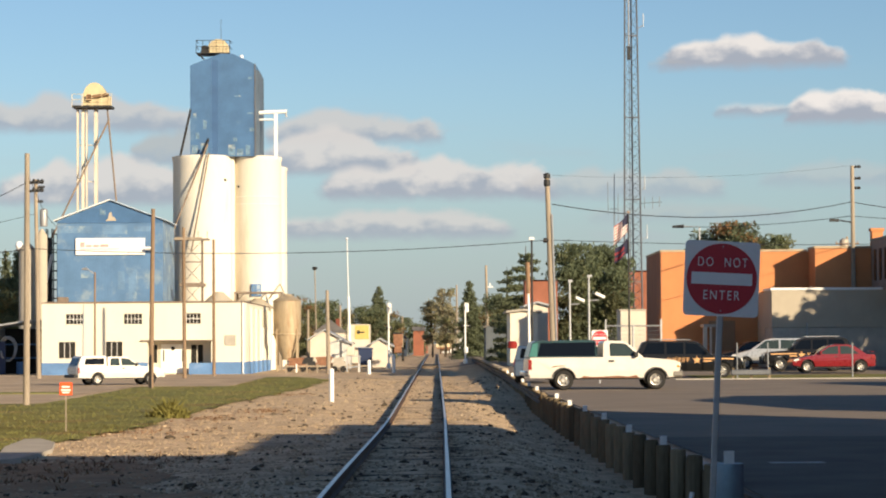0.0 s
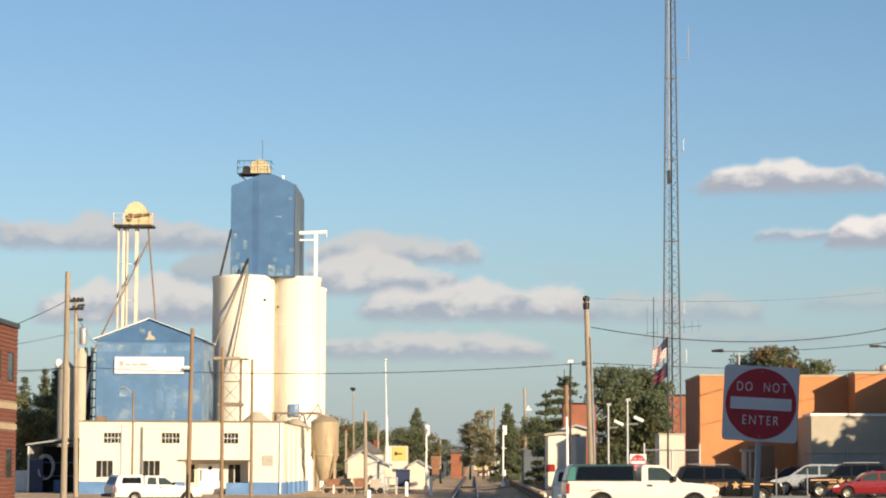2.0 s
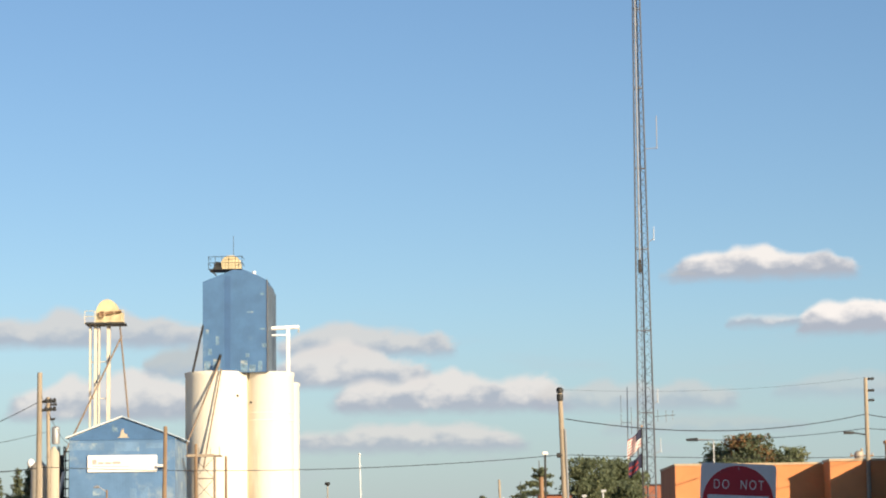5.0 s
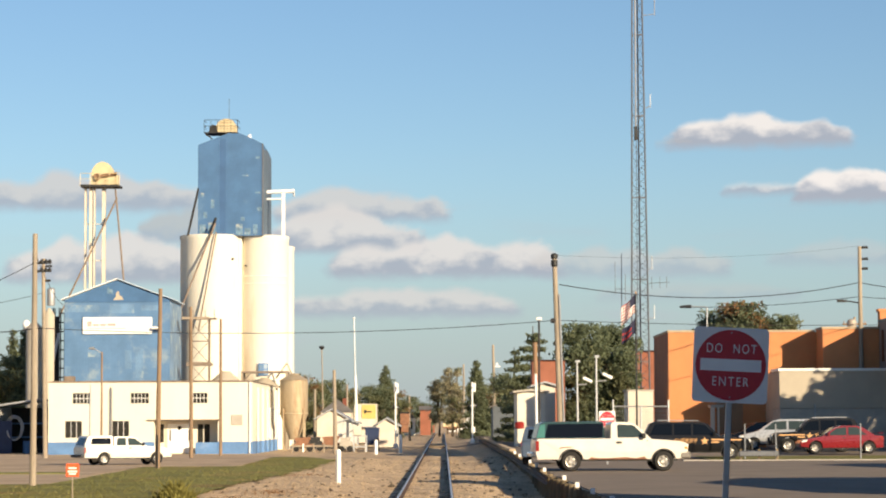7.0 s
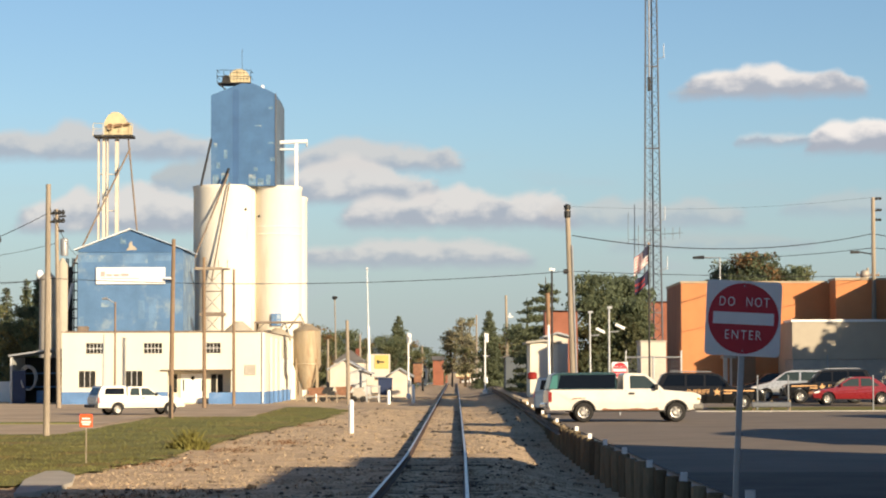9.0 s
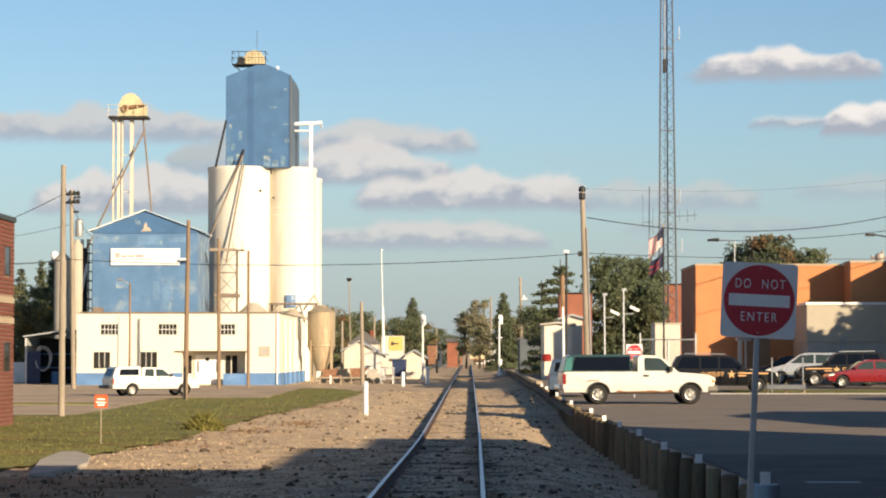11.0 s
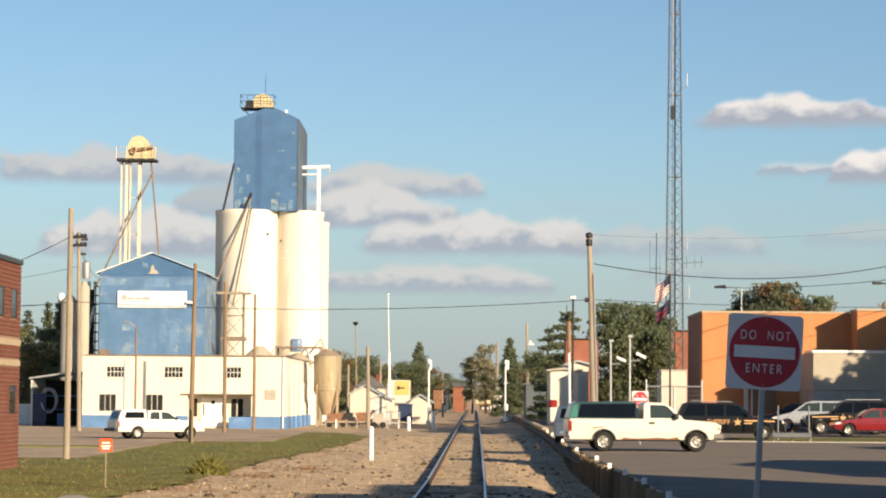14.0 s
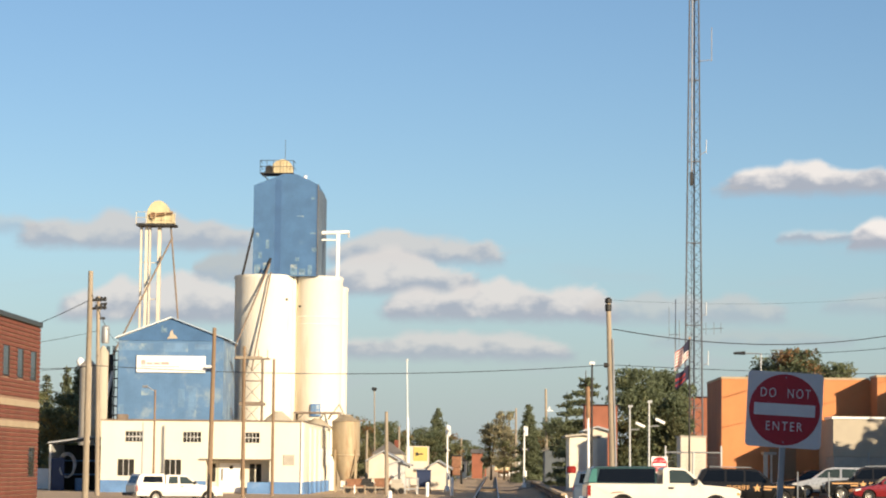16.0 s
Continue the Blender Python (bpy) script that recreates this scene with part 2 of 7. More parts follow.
M["tint_glass"] = glass_dark("dark_vehicle_glass", (0.004, 0.005, 0.006))
M["cab_glass"] = glass_dark("clear_vehicle_glass", (0.035, 0.05, 0.05))
M["dark"] = material("dark_metal", (0.035, 0.035, 0.035), 0.6, 0.3, 0.2, 1.5, 12)
M["black"] = material("black_paint", (0.007, 0.007, 0.008), 0.35, 0, 0.1, 1, 10, spec=0.3, coat=0.15)
M["white_car"] = material("white_car_paint", (0.66, 0.62, 0.545), 0.38, 0, 0.06, 1.2, 14, 0, (0.55, 0.44, 0.32), 1.5, 0.15, coat=0.4)
M["silver_car"] = material("silver_car_paint", (0.55, 0.55, 0.54), 0.3, 0.5, 0.06, 1, 10, coat=0.5)
M["blue_car"] = material("blue_grey_car_paint", (0.07, 0.10, 0.15), 0.4, 0.0, 0.06, 1, 10, coat=0.5)
M["red_car"] = material("red_car_paint", (0.185, 0.009, 0.014), 0.3, 0, 0.08, 1, 10, coat=0.6)
M["teal"] = material("dark_teal_topper", (0.005, 0.036, 0.038), 0.35, 0, 0.15, 1, 10, coat=0.4)
M["gold"] = material("gold_vinyl", (0.64, 0.36, 0.15), 0.5, 0, 0.08, 2, 12)
M["tyre"] = material("tyre_rubber", (0.018, 0.017, 0.016), 0.85, 0, 0.2, 3, 20)
M["rim"] = material("alloy_wheel", (0.52, 0.50, 0.46), 0.4, 0.7, 0.12, 4, 20)
M["chrome"] = material("chrome", (0.65, 0.65, 0.65), 0.2, 1.0, 0.1, 2, 12)
M["dull_bumper"] = material("dull_bumper_steel", (0.2, 0.185, 0.16), 0.45, 0.5, 0.25, 3, 20)
M["lamp_red"] = material("red_lens", (0.24, 0.02, 0.016), 0.25, 0, 0.1, 3, 20)
M["lamp_clear"] = material("clear_lens", (0.72, 0.70, 0.64), 0.15, 0, 0.1, 3, 20)
M["lamp_amber"] = material("amber_lens", (0.75, 0.25, 0.03), 0.25, 0, 0.1, 3, 20)
M["trim"] = material("black_plastic_trim", (0.03, 0.03, 0.03), 0.6, 0, 0.15, 3, 20)
M["galv"] = material("galvanised_steel", (0.42, 0.43, 0.44), 0.5, 0.6, 0.15, 2.0, 20)
M["sign_white"] = material("white_sign_sheet", (0.83, 0.80, 0.78), 0.45, 0, 0.04, 4, 30)
M["sign_red"] = material("red_sign_sheet", (0.52, 0.03, 0.045), 0.45, 0, 0.08, 3, 30)
M["bin_metal"] = material("rusty_bin_metal", (0.46, 0.37, 0.25), 0.55, 0.4, 0.2, 0.9, 14, 0, (0.27, 0.145, 0.07), 1.1, 0.5, streak=True)
M["roof_grey"] = material("grey_shingle", (0.17, 0.155, 0.14), 0.9, 0, 0.2, 2, 25, 0.01)
M["roof_tar"] = material("tar_roof", (0.11, 0.095, 0.08), 0.9, 0, 0.2, 1, 20)
def leafy(name, color, k):
    """Leaves: a matt surface that also lets some light through."""
    mat = material(name, color, 0.75, 0, 0.3, 0.35, 3, island=k)
    nt = mat.node_tree
    n = Nodes(nt)
    b, out = nt.nodes["Principled BSDF"], nt.nodes["Material Output"]
    tr = n.add("ShaderNodeBsdfTranslucent")
    nt.links.new(b.inputs["Base Color"].links[0].from_socket, tr.inputs[0])
    mx = n.add("ShaderNodeMixShader")
    mx.inputs[0].default_value = 0.45
    nt.links.new(b.outputs[0], mx.inputs[1])
    nt.links.new(tr.outputs[0], mx.inputs[2])
    nt.links.new(mx.outputs[0], out.inputs[0])
    return mat


M["leaf"] = leafy("green_leaves", (0.155, 0.185, 0.105), 0.22)
M["leaf_olive"] = leafy("olive_leaves", (0.21, 0.22, 0.11), 0.22)
M["leaf_gold"] = leafy("yellowing_leaves", (0.33, 0.26, 0.10), 0.35)
M["leaf_pale"] = leafy("pale_olive_leaves", (0.36, 0.325, 0.20), 0.3)
M["leaf_rust"] = leafy("rust_leaves", (0.29, 0.17, 0.08), 0.3)
M["needle"] = leafy("spruce_needles", (0.17, 0.195, 0.11), 0.25)
M["bark"] = material("bark", (0.10, 0.075, 0.05), 0.95, 0, 0.3, 2, 20, 0.02)
M["wire"] = material("wire_black", (0.02, 0.02, 0.022), 0.6, 0, 0.1, 1, 5)
M["mast_steel"] = material("mast_steel", (0.150, 0.158, 0.173), 0.5, 0.5, 0.2, 0.5, 8)
M["orange_sign"] = material("fluorescent_orange_sheet", (0.85, 0.11, 0.03), 0.5, 0, 0.05, 3, 20)
M["yellow_sign"] = material("bright_yellow_sign", (0.56, 0.42, 0.13), 0.6, 0, 0.1, 1.5, 15)
M["navy"] = material("navy_paint", (0.02, 0.035, 0.09), 0.5, 0, 0.2, 1.5, 15)
M["flag_red"] = material("flag_red_cloth", (0.26, 0.03, 0.035), 0.85, 0, 0.1, 3, 30)
M["flag_white"] = material("flag_white_cloth", (0.70, 0.68, 0.65), 0.85, 0, 0.08, 3, 30)
M["flag_blue"] = material("flag_blue_cloth", (0.02, 0.022, 0.05), 0.85, 0, 0.1, 3, 30)
M["pale_blue_tank"] = material("pale_blue_grey_steel", (0.27, 0.36, 0.42), 0.5, 0.3, 0.12, 3, 20)
M["blue_grey"] = material("blue_grey_siding", (0.09, 0.105, 0.12), 0.7, 0, 0.12, 1, 12)
M["glare"] = material("white_globe", (0.85, 0.85, 0.85), 0.3, 0, 0.03, 2, 10)
M["pale_teal"] = material("bright_teal_paint", (0.03, 0.15, 0.135), 0.4, 0, 0.1, 2, 12)
M["rust"] = material("rusty_red_metal", (0.24, 0.12, 0.07), 0.8, 0.1, 0.3, 3, 20)
M["grey_shed"] = corrugated("pale_shed_metal", (0.52, 0.52, 0.50), 0.2, 0.01, "X", 0.5, 0.2, 0.1)
M["brick_far"] = material("weathered_red_brick", (0.27, 0.10, 0.06), 0.85, 0, 0.2, 0.8, 20)
M["spout"] = material("weathered_brown_steel", (0.22, 0.17, 0.13), 0.7, 0.2, 0.25, 1.5, 15)
M["pole_dark"] = material("dark_pole_wood", (0.24, 0.165, 0.105), 0.9, 0, 0.28, 1.2, 22, 0.004, (0.13, 0.09, 0.06), 0.9, 0.5, streak=True)
M["head_side"] = corrugated("dull_grey_sheet_metal", (0.10, 0.135, 0.18), 0.23, 0.01, "Y", 0.6, 0.1, 0.15)
M["casing"] = material("pale_painted_steel", (0.70, 0.64, 0.51), 0.55, 0.1, 0.1, 1.0, 12)
M["dull_white"] = material("dull_white_paint", (0.60, 0.54, 0.45), 0.8, 0, 0.12, 1.0, 14)
M["bin_grey"] = material("weathered_bin_steel", (0.40, 0.36, 0.30), 0.6, 0.2, 0.15, 1.0, 14)
M["faded_red"] = material("faded_red_paint", (0.55, 0.36, 0.33), 0.7, 0, 0.15, 3, 15)
M["road_paint"] = material("worn_road_paint", (0.42, 0.40, 0.36), 0.85, 0, 0.2, 2, 20)


# ---------------------------------------------------------------- building blocks
class Shape:
    """Vertices and faces of one mesh."""

    def __init__(self):
        self.v, self.f = [], []

    def face_loop(self, pts):
        i = len(self.v)
        self.v += [tuple(p) for p in pts]
        self.f.append(tuple(range(i, i + len(pts))))
        return self

    def box(self, x0, x1, y0, y1, z0, z1, c=0.0):
        """A box; c is the width of its chamfers."""
        if c <= 0:
            i = len(self.v)
            self.v += [(x, y, z) for z in (z0, z1) for y in (y0, y1) for x in (x0, x1)]
            for q in ((0, 2, 3, 1), (4, 5, 7, 6), (0, 1, 5, 4), (2, 6, 7, 3), (0, 4, 6, 2), (1, 3, 7, 5)):
                self.f.append(tuple(i + k for k in q))
            return self
        bm = bmesh.new()
        bmesh.ops.create_cube(bm, size=1.0, matrix=Matrix.Translation(((x0 + x1) / 2, (y0 + y1) / 2, (z0 + z1) / 2)) @ Matrix.Diagonal((x1 - x0, y1 - y0, z1 - z0, 1)))
        bmesh.ops.bevel(bm, geom=bm.edges[:], offset=c, segments=1, affect="EDGES")
        return self.take(bm)

    def take(self, bm):
        i = len(self.v)
        bm.verts.index_update()
        self.v += [tuple(v.co) for v in bm.verts]
        self.f += [tuple(i + v.index for v in f.verts) for f in bm.faces]
        bm.free()
        return self

    def tube(self, p, q, r0, r1=None, n=8, cap=True):
        """A tapered rod from p to q."""
        p, q = Vector(p), Vector(q)
        r1 = r0 if r1 is None else r1
        d = (q - p).normalized()
        a = d.orthogonal().normalized()
        b = d.cross(a)
        i = len(self.v)
        for o, r in ((p, r0), (q, r1)):
            self.v += [tuple(o + (a * math.cos(2 * math.pi * k / n) + b * math.sin(2 * math.pi * k / n)) * r) for k in range(n)]
        self.f += [(i + k, i + (k + 1) % n, i + n + (k + 1) % n, i + n + k) for k in range(n)]
        if cap:
            self.f += [tuple(i + k for k in reversed(range(n))), tuple(i + n + k for k in range(n))]
        return self

    def lathe(self, x, y, profile, n=24, cap=True):
        """A turned form round the upright at x, y; profile: (radius, height)."""
        i = len(self.v)
        for r, z in profile:
            self.v += [(x + r * math.cos(2 * math.pi * k / n), y + r * math.sin(2 * math.pi * k / n), z) for k in range(n)]
        for j in range(len(profile) - 1):
            self.f += [(i + j * n + k, i + j * n + (k + 1) % n, i + (j + 1) * n + (k + 1) % n, i + (j + 1) * n + k) for k in range(n)]
        if cap:
            m = (len(profile) - 1) * n
            self.f += [tuple(i + k for k in reversed(range(n))), tuple(i + m + k for k in range(n))]
        return self

    def path(self, pts, r, n=5):
        """A rod that follows points."""
        i = len(self.v)
        for k, c in enumerate(pts):
            d = (Vector(pts[min(k + 1, len(pts) - 1)]) - Vector(pts[max(k - 1, 0)])).normalized()
            a = d.cross(Vector((0, 0, 1))).normalized()
            b = d.cross(a)
            self.v += [tuple(Vector(c) + (a * math.cos(2 * math.pi * m / n) + b * math.sin(2 * math.pi * m / n)) * r) for m in range(n)]
        for k in range(len(pts) - 1):
            self.f += [(i + k * n + m, i + k * n + (m + 1) % n, i + (k + 1) * n + (m + 1) % n, i + (k + 1) * n + m) for m in range(n)]
        return self

    def prism(self, poly, y0, y1):
        """A polygon in x, z carried from y0 to y1."""
        i, n = len(self.v), len(poly)
        self.v += [(x, y0, z) for x, z in poly] + [(x, y1, z) for x, z in poly]
        self.f += [tuple(range(i, i + n)), tuple(reversed(range(i + n, i + 2 * n)))]
        self.f += [(i + (k + 1) % n, i + k, i + n + k, i + n + (k + 1) % n) for k in range(n)]
        return self

    def slab(self, poly, z0, z1):
        """A polygon in x, y carried from z0 to z1."""
        i, n = len(self.v), len(poly)
        self.v += [(x, y, z0) for x, y in poly] + [(x, y, z1) for x, y in poly]
        self.f += [tuple(reversed(range(i, i + n))), tuple(range(i + n, i + 2 * n))]
        self.f += [(i + k, i + (k + 1) % n, i + n + (k + 1) % n, i + n + k) for k in range(n)]
        return self

    def mesh(self, name, smooth=False):
        me = bpy.data.meshes.new(name)
        me.from_pydata(self.v, [], self.f)
        if smooth:
            me.polygons.foreach_set("use_smooth", [True] * len(me.polygons))
        me.update()
        bm = bmesh.new()
        bm.from_mesh(me)
        bmesh.ops.recalc_face_normals(bm, faces=bm.faces[:]) if len(me.polygons) < 60000 else None
        if smooth:
            for e in bm.edges:
                if len(e.link_faces) == 2 and e.calc_face_angle(0) > 0.7:
                    e.smooth = False
        bm.to_mesh(me)
        bm.free()
        return me


def part(name, shape, mat, parent, label="", smooth=False):
    """One mesh under a thing or a part."""
    ob = new(name, shape.mesh(name, smooth))
    ob.data.materials.append(M[mat])
    ob.parent = parent
    if label:
        tagged(ob, label)
    return ob


def thing(name, x, y, z, label, category, group="", turn=0.0, kind=""):
    """An empty at a thing's base; its parts hang under it."""
    ob = new(name)
    ob.empty_display_size = 0.2
    ob.matrix_world = pose(x, y, z, 0, 0, turn)
    return tagged(ob, label, category, group, kind)


def solid(name, shape, mat, label, category="", group="", kind="", smooth=False):
    """A thing that is one mesh."""
    ob = new(name, shape.mesh(name, smooth))
    ob.data.materials.append(M[mat])
    return tagged(ob, label, category, group, kind)


def smooth_interp(y, ys, zs):
    i = int(np.clip(np.searchsorted(ys, y) - 1, 0, len(ys) - 2))
    s = min(1, max(0, (y - ys[i]) / (ys[i + 1] - ys[i])))
    s = s * s * (3 - 2 * s)
    return zs[i] + (zs[i + 1] - zs[i]) * s


def rail_z(y):
    return smooth_interp(y, (0, 24, 65, 160, 320), (0.06, 0.05, -0.19, -0.10, 0.0))


def track_x(y):
    return float(np.interp(y, (0, 28, 65, 159, 420), (-0.64, -0.59, -0.48, -0.415, -0.3)))


def ground_z(x, y):
    """Height of the ground sheet."""
    bed = rail_z(y) - 0.19
    dx = x - track_x(y)
    left = smooth_interp(y, (20, 60, 90, 130, 170, 420), (-0.36, -0.34, -0.2, -0.2, -0.26, 0.0))
    lot = smooth_interp(y, (20, 75, 90, 112, 120, 130, 420), (0.02, 0.06, 0.12, 0.15, 0.22, 0.36, 0.1))
    ditch = smooth_interp(y, (20, 45, 72, 86, 102, 130, 200), (-0.68, -0.7, -0.75, -0.72, -0.3, -0.1, 0.0))
    if abs(dx) < 1.5:
        z = bed
    elif dx < 0:
        s = min(1, (-dx - 1.5) / 2.2)
        z = bed + (left - bed) * s * s * (3 - 2 * s)
    elif x < 3.66:
        s = min(1, (dx - 1.5) / (3.3 - track_x(y) - 1.5))
        z = bed + (ditch - bed) * s * s * (3 - 2 * s)
    else:
        s = min(1, max(0, (x - 3.66) / 0.08))
        z = ditch + (lot - ditch) * s
    return z


# ---------------------------------------------------------------- ground
def sheet(xs, ys, lift=0.0, rough=0.0, inside=None):
    """A grid over the ground; inside(x, y) chooses the cells."""
    s = Shape()
    nx = len(xs)
    for y in ys:
        for x in xs:
            s.v.append((x, y, ground_z(x, y) + lift + (rough * noise.noise((x * 1.7, y * 1.7, 0.3)) if rough and -10.3 < x < 3.5 else 0)))
    for j in range(len(ys) - 1):
        for i in range(nx - 1):
            if inside is None or inside((xs[i] + xs[i + 1]) / 2, (ys[j] + ys[j + 1]) / 2):
                k = j * nx + i
                s.f.append((k, k + 1, k + nx + 1, k + nx))
    return s


gx = sorted({*np.round(np.arange(-9, 3.4, 0.3), 3), 3.4, 3.66, 3.74, *np.arange(4, 14, 1.5), 16, 22, 30, 45, 80, 200, 600, 2400, -11, -14, -18, -24, -32, -45, -80, -200, -600, -2400})
gy = [-1500, -300, -60, -20, 0, 10, *np.round(np.arange(18, 130, 0.5), 2), *range(130, 240, 4), *range(240, 420, 15), 440, 500, 700, 1200, 2400, 4200]
ground = solid("ground", sheet([float(x) for x in gx], [float(y) for y in gy], 0.0, 0.05), "ballast", "tan crushed gravel ground beside the railway", "ground", kind="structure", smooth=True)


lot_edge = 3.78
lot = solid("parking_lot", sheet([lot_edge, 4.5, 6, 8, 10, 13, 17, 22, 30, 45, 80], [float(y) for y in (-40, 0, *range(20, 150, 3), 160, 180, 220, 300, 420)], 0.012),
            "asphalt", "worn dark asphalt parking lot beside the railway", "parking lot", kind="structure")


# sheet of darker asphalt laid over the lot's street end
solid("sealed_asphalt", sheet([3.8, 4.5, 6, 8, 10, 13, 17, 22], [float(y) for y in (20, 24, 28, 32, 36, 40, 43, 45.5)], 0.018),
      "asphalt_darker", "darker asphalt at the street end", "parking lot", kind="structure")


drive_poly = sheet([-80, -45, -32, -24, -20, -18, -16, -14.5, -13, -12, -11, -10, -9], [float(y) for y in range(84, 172, 2)], 0.015,
                   inside=lambda x, y: x < -13.6 - 0.02 * (y - 84) + (4.6 if y > 116 else 0) - (0 if y > 92 else 0))
solid("driveway", drive_poly, "asphalt_old", "sun-bleached old asphalt yard before the white building", "driveway", kind="structure")
solid("kerb_strip", Shape().box(-30, -15.3, 101.0, 103.6, -0.24, -0.14, 0.03), "soil", "low strip of dry turf across the yard", "verge", kind="structure")


def grass_edge(y):
    """Right-hand limit of the lawn."""
    e = float(np.interp(y, (30, 44, 50, 56, 61, 72, 84, 96, 112, 135, 150), (-9.6, -9.3, -8.7, -8.2, -7.7, -7.4, -6.9, -6.3, -5.8, -5.8, -8.5)))
    return e + 0.5 * noise.noise((y * 0.35, 2.0, 0)) + 0.3 * noise.noise((y * 1.3, 5.0, 0))


def in_lawn(x, y):
    left = -60 if y < 84 else -13.4 - 0.02 * (y - 84) + (4.5 if y > 116 else 0)
    return left < x < grass_edge(y) and 30 < y < 150


lawn_x = [-60, -40, -30, -24, -20, -17, *np.round(np.arange(-15, -4.4, 0.25), 2)]
lawn = solid("lawn", sheet([float(x) for x in lawn_x], [float(y) for y in np.arange(30, 150, 0.5)], 0.04, 0.0, in_lawn), "soil", "short patchy green and brown lawn", "lawn", kind="structure")

rng = np.random.default_rng(4)


def blades(name, points, mat, height, width, label, category, spread=0.6, count=1):
    """Thin upright leaves at the given spots."""
    v, f = [], []
    for x, y, z, k in points:
        for _ in range(count):
            a, h, w = rng.uniform(0, 6.283), height * k * rng.uniform(0.5, 1.3), width * rng.uniform(0.6, 1.3)
            lx, ly = rng.normal(0, spread * h, 2)
            ox, oy = rng.normal(0, 0.05, 2)
            i = len(v)
            c, s = math.cos(a) * w / 2, math.sin(a) * w / 2
            v += [(x + ox - c, y + oy - s, z), (x + ox + c, y + oy + s, z), (x + ox + lx, y + oy + ly, z + h)]
            f.append((i, i + 1, i + 2))
    me = bpy.data.meshes.new(name)
    me.from_pydata(v, [], f)
    me.materials.append(M[mat])
    ob = new(name, me)
    return tagged(ob, label, category, kind="stuff")


spots = []
while len(spots) < 15000:
    y = 44 + 100 * rng.random() ** 1.5
    x = rng.uniform(-15.5, -4.6)
    if in_lawn(x, y) and y > 44 and noise.noise((x * 0.8, y * 0.4, 7)) > -0.45:
        spots.append((x, y, ground_z(x, y) + 0.035, 1.0))
blades("grass", spots, "grass", 0.038, 0.035, "short green grass with brown patches", "grass", 0.6, 2)


# dark bare earth at the foot of the lawn
solid("bare_earth", sheet([float(x) for x in np.round(np.arange(-10.2, -2.4, 0.15), 2)], [float(y) for y in np.arange(24, 46, 0.25)], 0.012, 0.05,
      lambda x, y: x < -3.9 - 0.13 * (y - 36) + 0.9 * noise.noise((x * 0.6, y * 0.25, 1)) and y < 45.2 + 1.2 * noise.noise((x * 0.9, 3, 2)) and not in_lawn(x, y)), "dirt", "dark bare earth with dry scraps beside the gravel", "ground", kind="structure", smooth=True)


# loose stones on the track bed
def rubble(name, n, spot, size, mat, label):
    base = np.array([(1, 0, 0), (-1, 0, 0), (0, 1, 0), (0, -1, 0), (0, 0, 1), (0, 0, -1)], float)
    tri = np.array([(0, 2, 4), (2, 1, 4), (1, 3, 4), (3, 0, 4), (2, 0, 5), (1, 2, 5), (3, 1, 5), (0, 3, 5)])
    verts, faces = [], []
    for i in range(n):
        x, y = spot()
        s = size * rng.lognormal(0, 0.35)
        q = Euler(rng.uniform(0, 6.28, 3)).to_matrix()
        p = (base * rng.uniform(0.6, 1.25, (6, 1))) @ np.array(q) * s * np.array((1, 1, 0.7))
        verts.append(p + (x, y, ground_z(x, y) + s * 0.15))
        faces.append(tri + 6 * i)
    me = bpy.data.meshes.new(name)
    me.from_pydata(np.concatenate(verts).tolist(), [], np.concatenate(faces).tolist())
    me.materials.append(M[mat])
    return tagged(new(name, me), label, "gravel", kind="stuff")


def ballast_spot():
    while True:
        y = 26 + 115 * rng.random() ** 2.0
        x = rng.uniform(-8.6, 3.3)
        if not in_lawn(x, y):
            return x, y


rubble("ballast_stones", 42000, ballast_spot, 0.023, "stone", "loose tan and grey crushed ballast stones")
rubble("ballast_lumps", 1500, ballast_spot, 0.05, "tie", "dark lumps and wood scraps on the ballast")


# ---------------------------------------------------------------- railway track
track = thing("railway_track", 0, 0, 0, "straight single railway track with shiny worn rails on ballast", "railway track", kind="structure")
for name, side in (("rail", -0.753), ("rail", 0.753)):
    prof = [(-0.065, -0.165), (0.065, -0.165), (0.065, -0.15), (0.012, -0.135), (0.012, -0.045), (0.036, -0.035), (0.036, -0.004), (0.03, -0.001), (-0.03, -0.001), (-0.036, -0.004), (-0.036, -0.035), (-0.012, -0.045), (-0.012, -0.135), (-0.065, -0.15)]
    s, top = Shape(), Shape()
    ys = [*np.arange(10, 170, 2.0), *np.arange(170, 440, 10.0)]
    n = len(prof)
    for y in ys:
        x0, z0 = track_x(y) + side, rail_z(y)
        s.v += [(x0 + px, y, z0 + pz) for px, pz in prof]
        top.v += [(x0 - 0.031, y, z0 - 0.0005), (x0 - 0.022, y, z0 + 0.003), (x0 + 0.022, y, z0 + 0.003), (x0 + 0.031, y, z0 - 0.0005)]
    for j in range(len(ys) - 1):
        s.f += [(j * n + k, j * n + (k + 1) % n, (j + 1) * n + (k + 1) % n, (j + 1) * n + k) for k in range(n)]
        top.f += [(j * 4 + k, j * 4 + k + 1, (j + 1) * 4 + k + 1, (j + 1) * 4 + k) for k in range(3)]
    rail = part("rail", s, "rail_side", track, "rusty steel rail")
    part("running_surface", top, "rail_top", rail, "polished steel top of the rail")


# ---------------------------------------------------------------- wooden guard posts along the lot
def post_top(y):
    return smooth_interp(y, (20, 32, 45, 79, 128, 236), (0.27, 0.27, 0.22, 0.17, 0.38, 0.46))


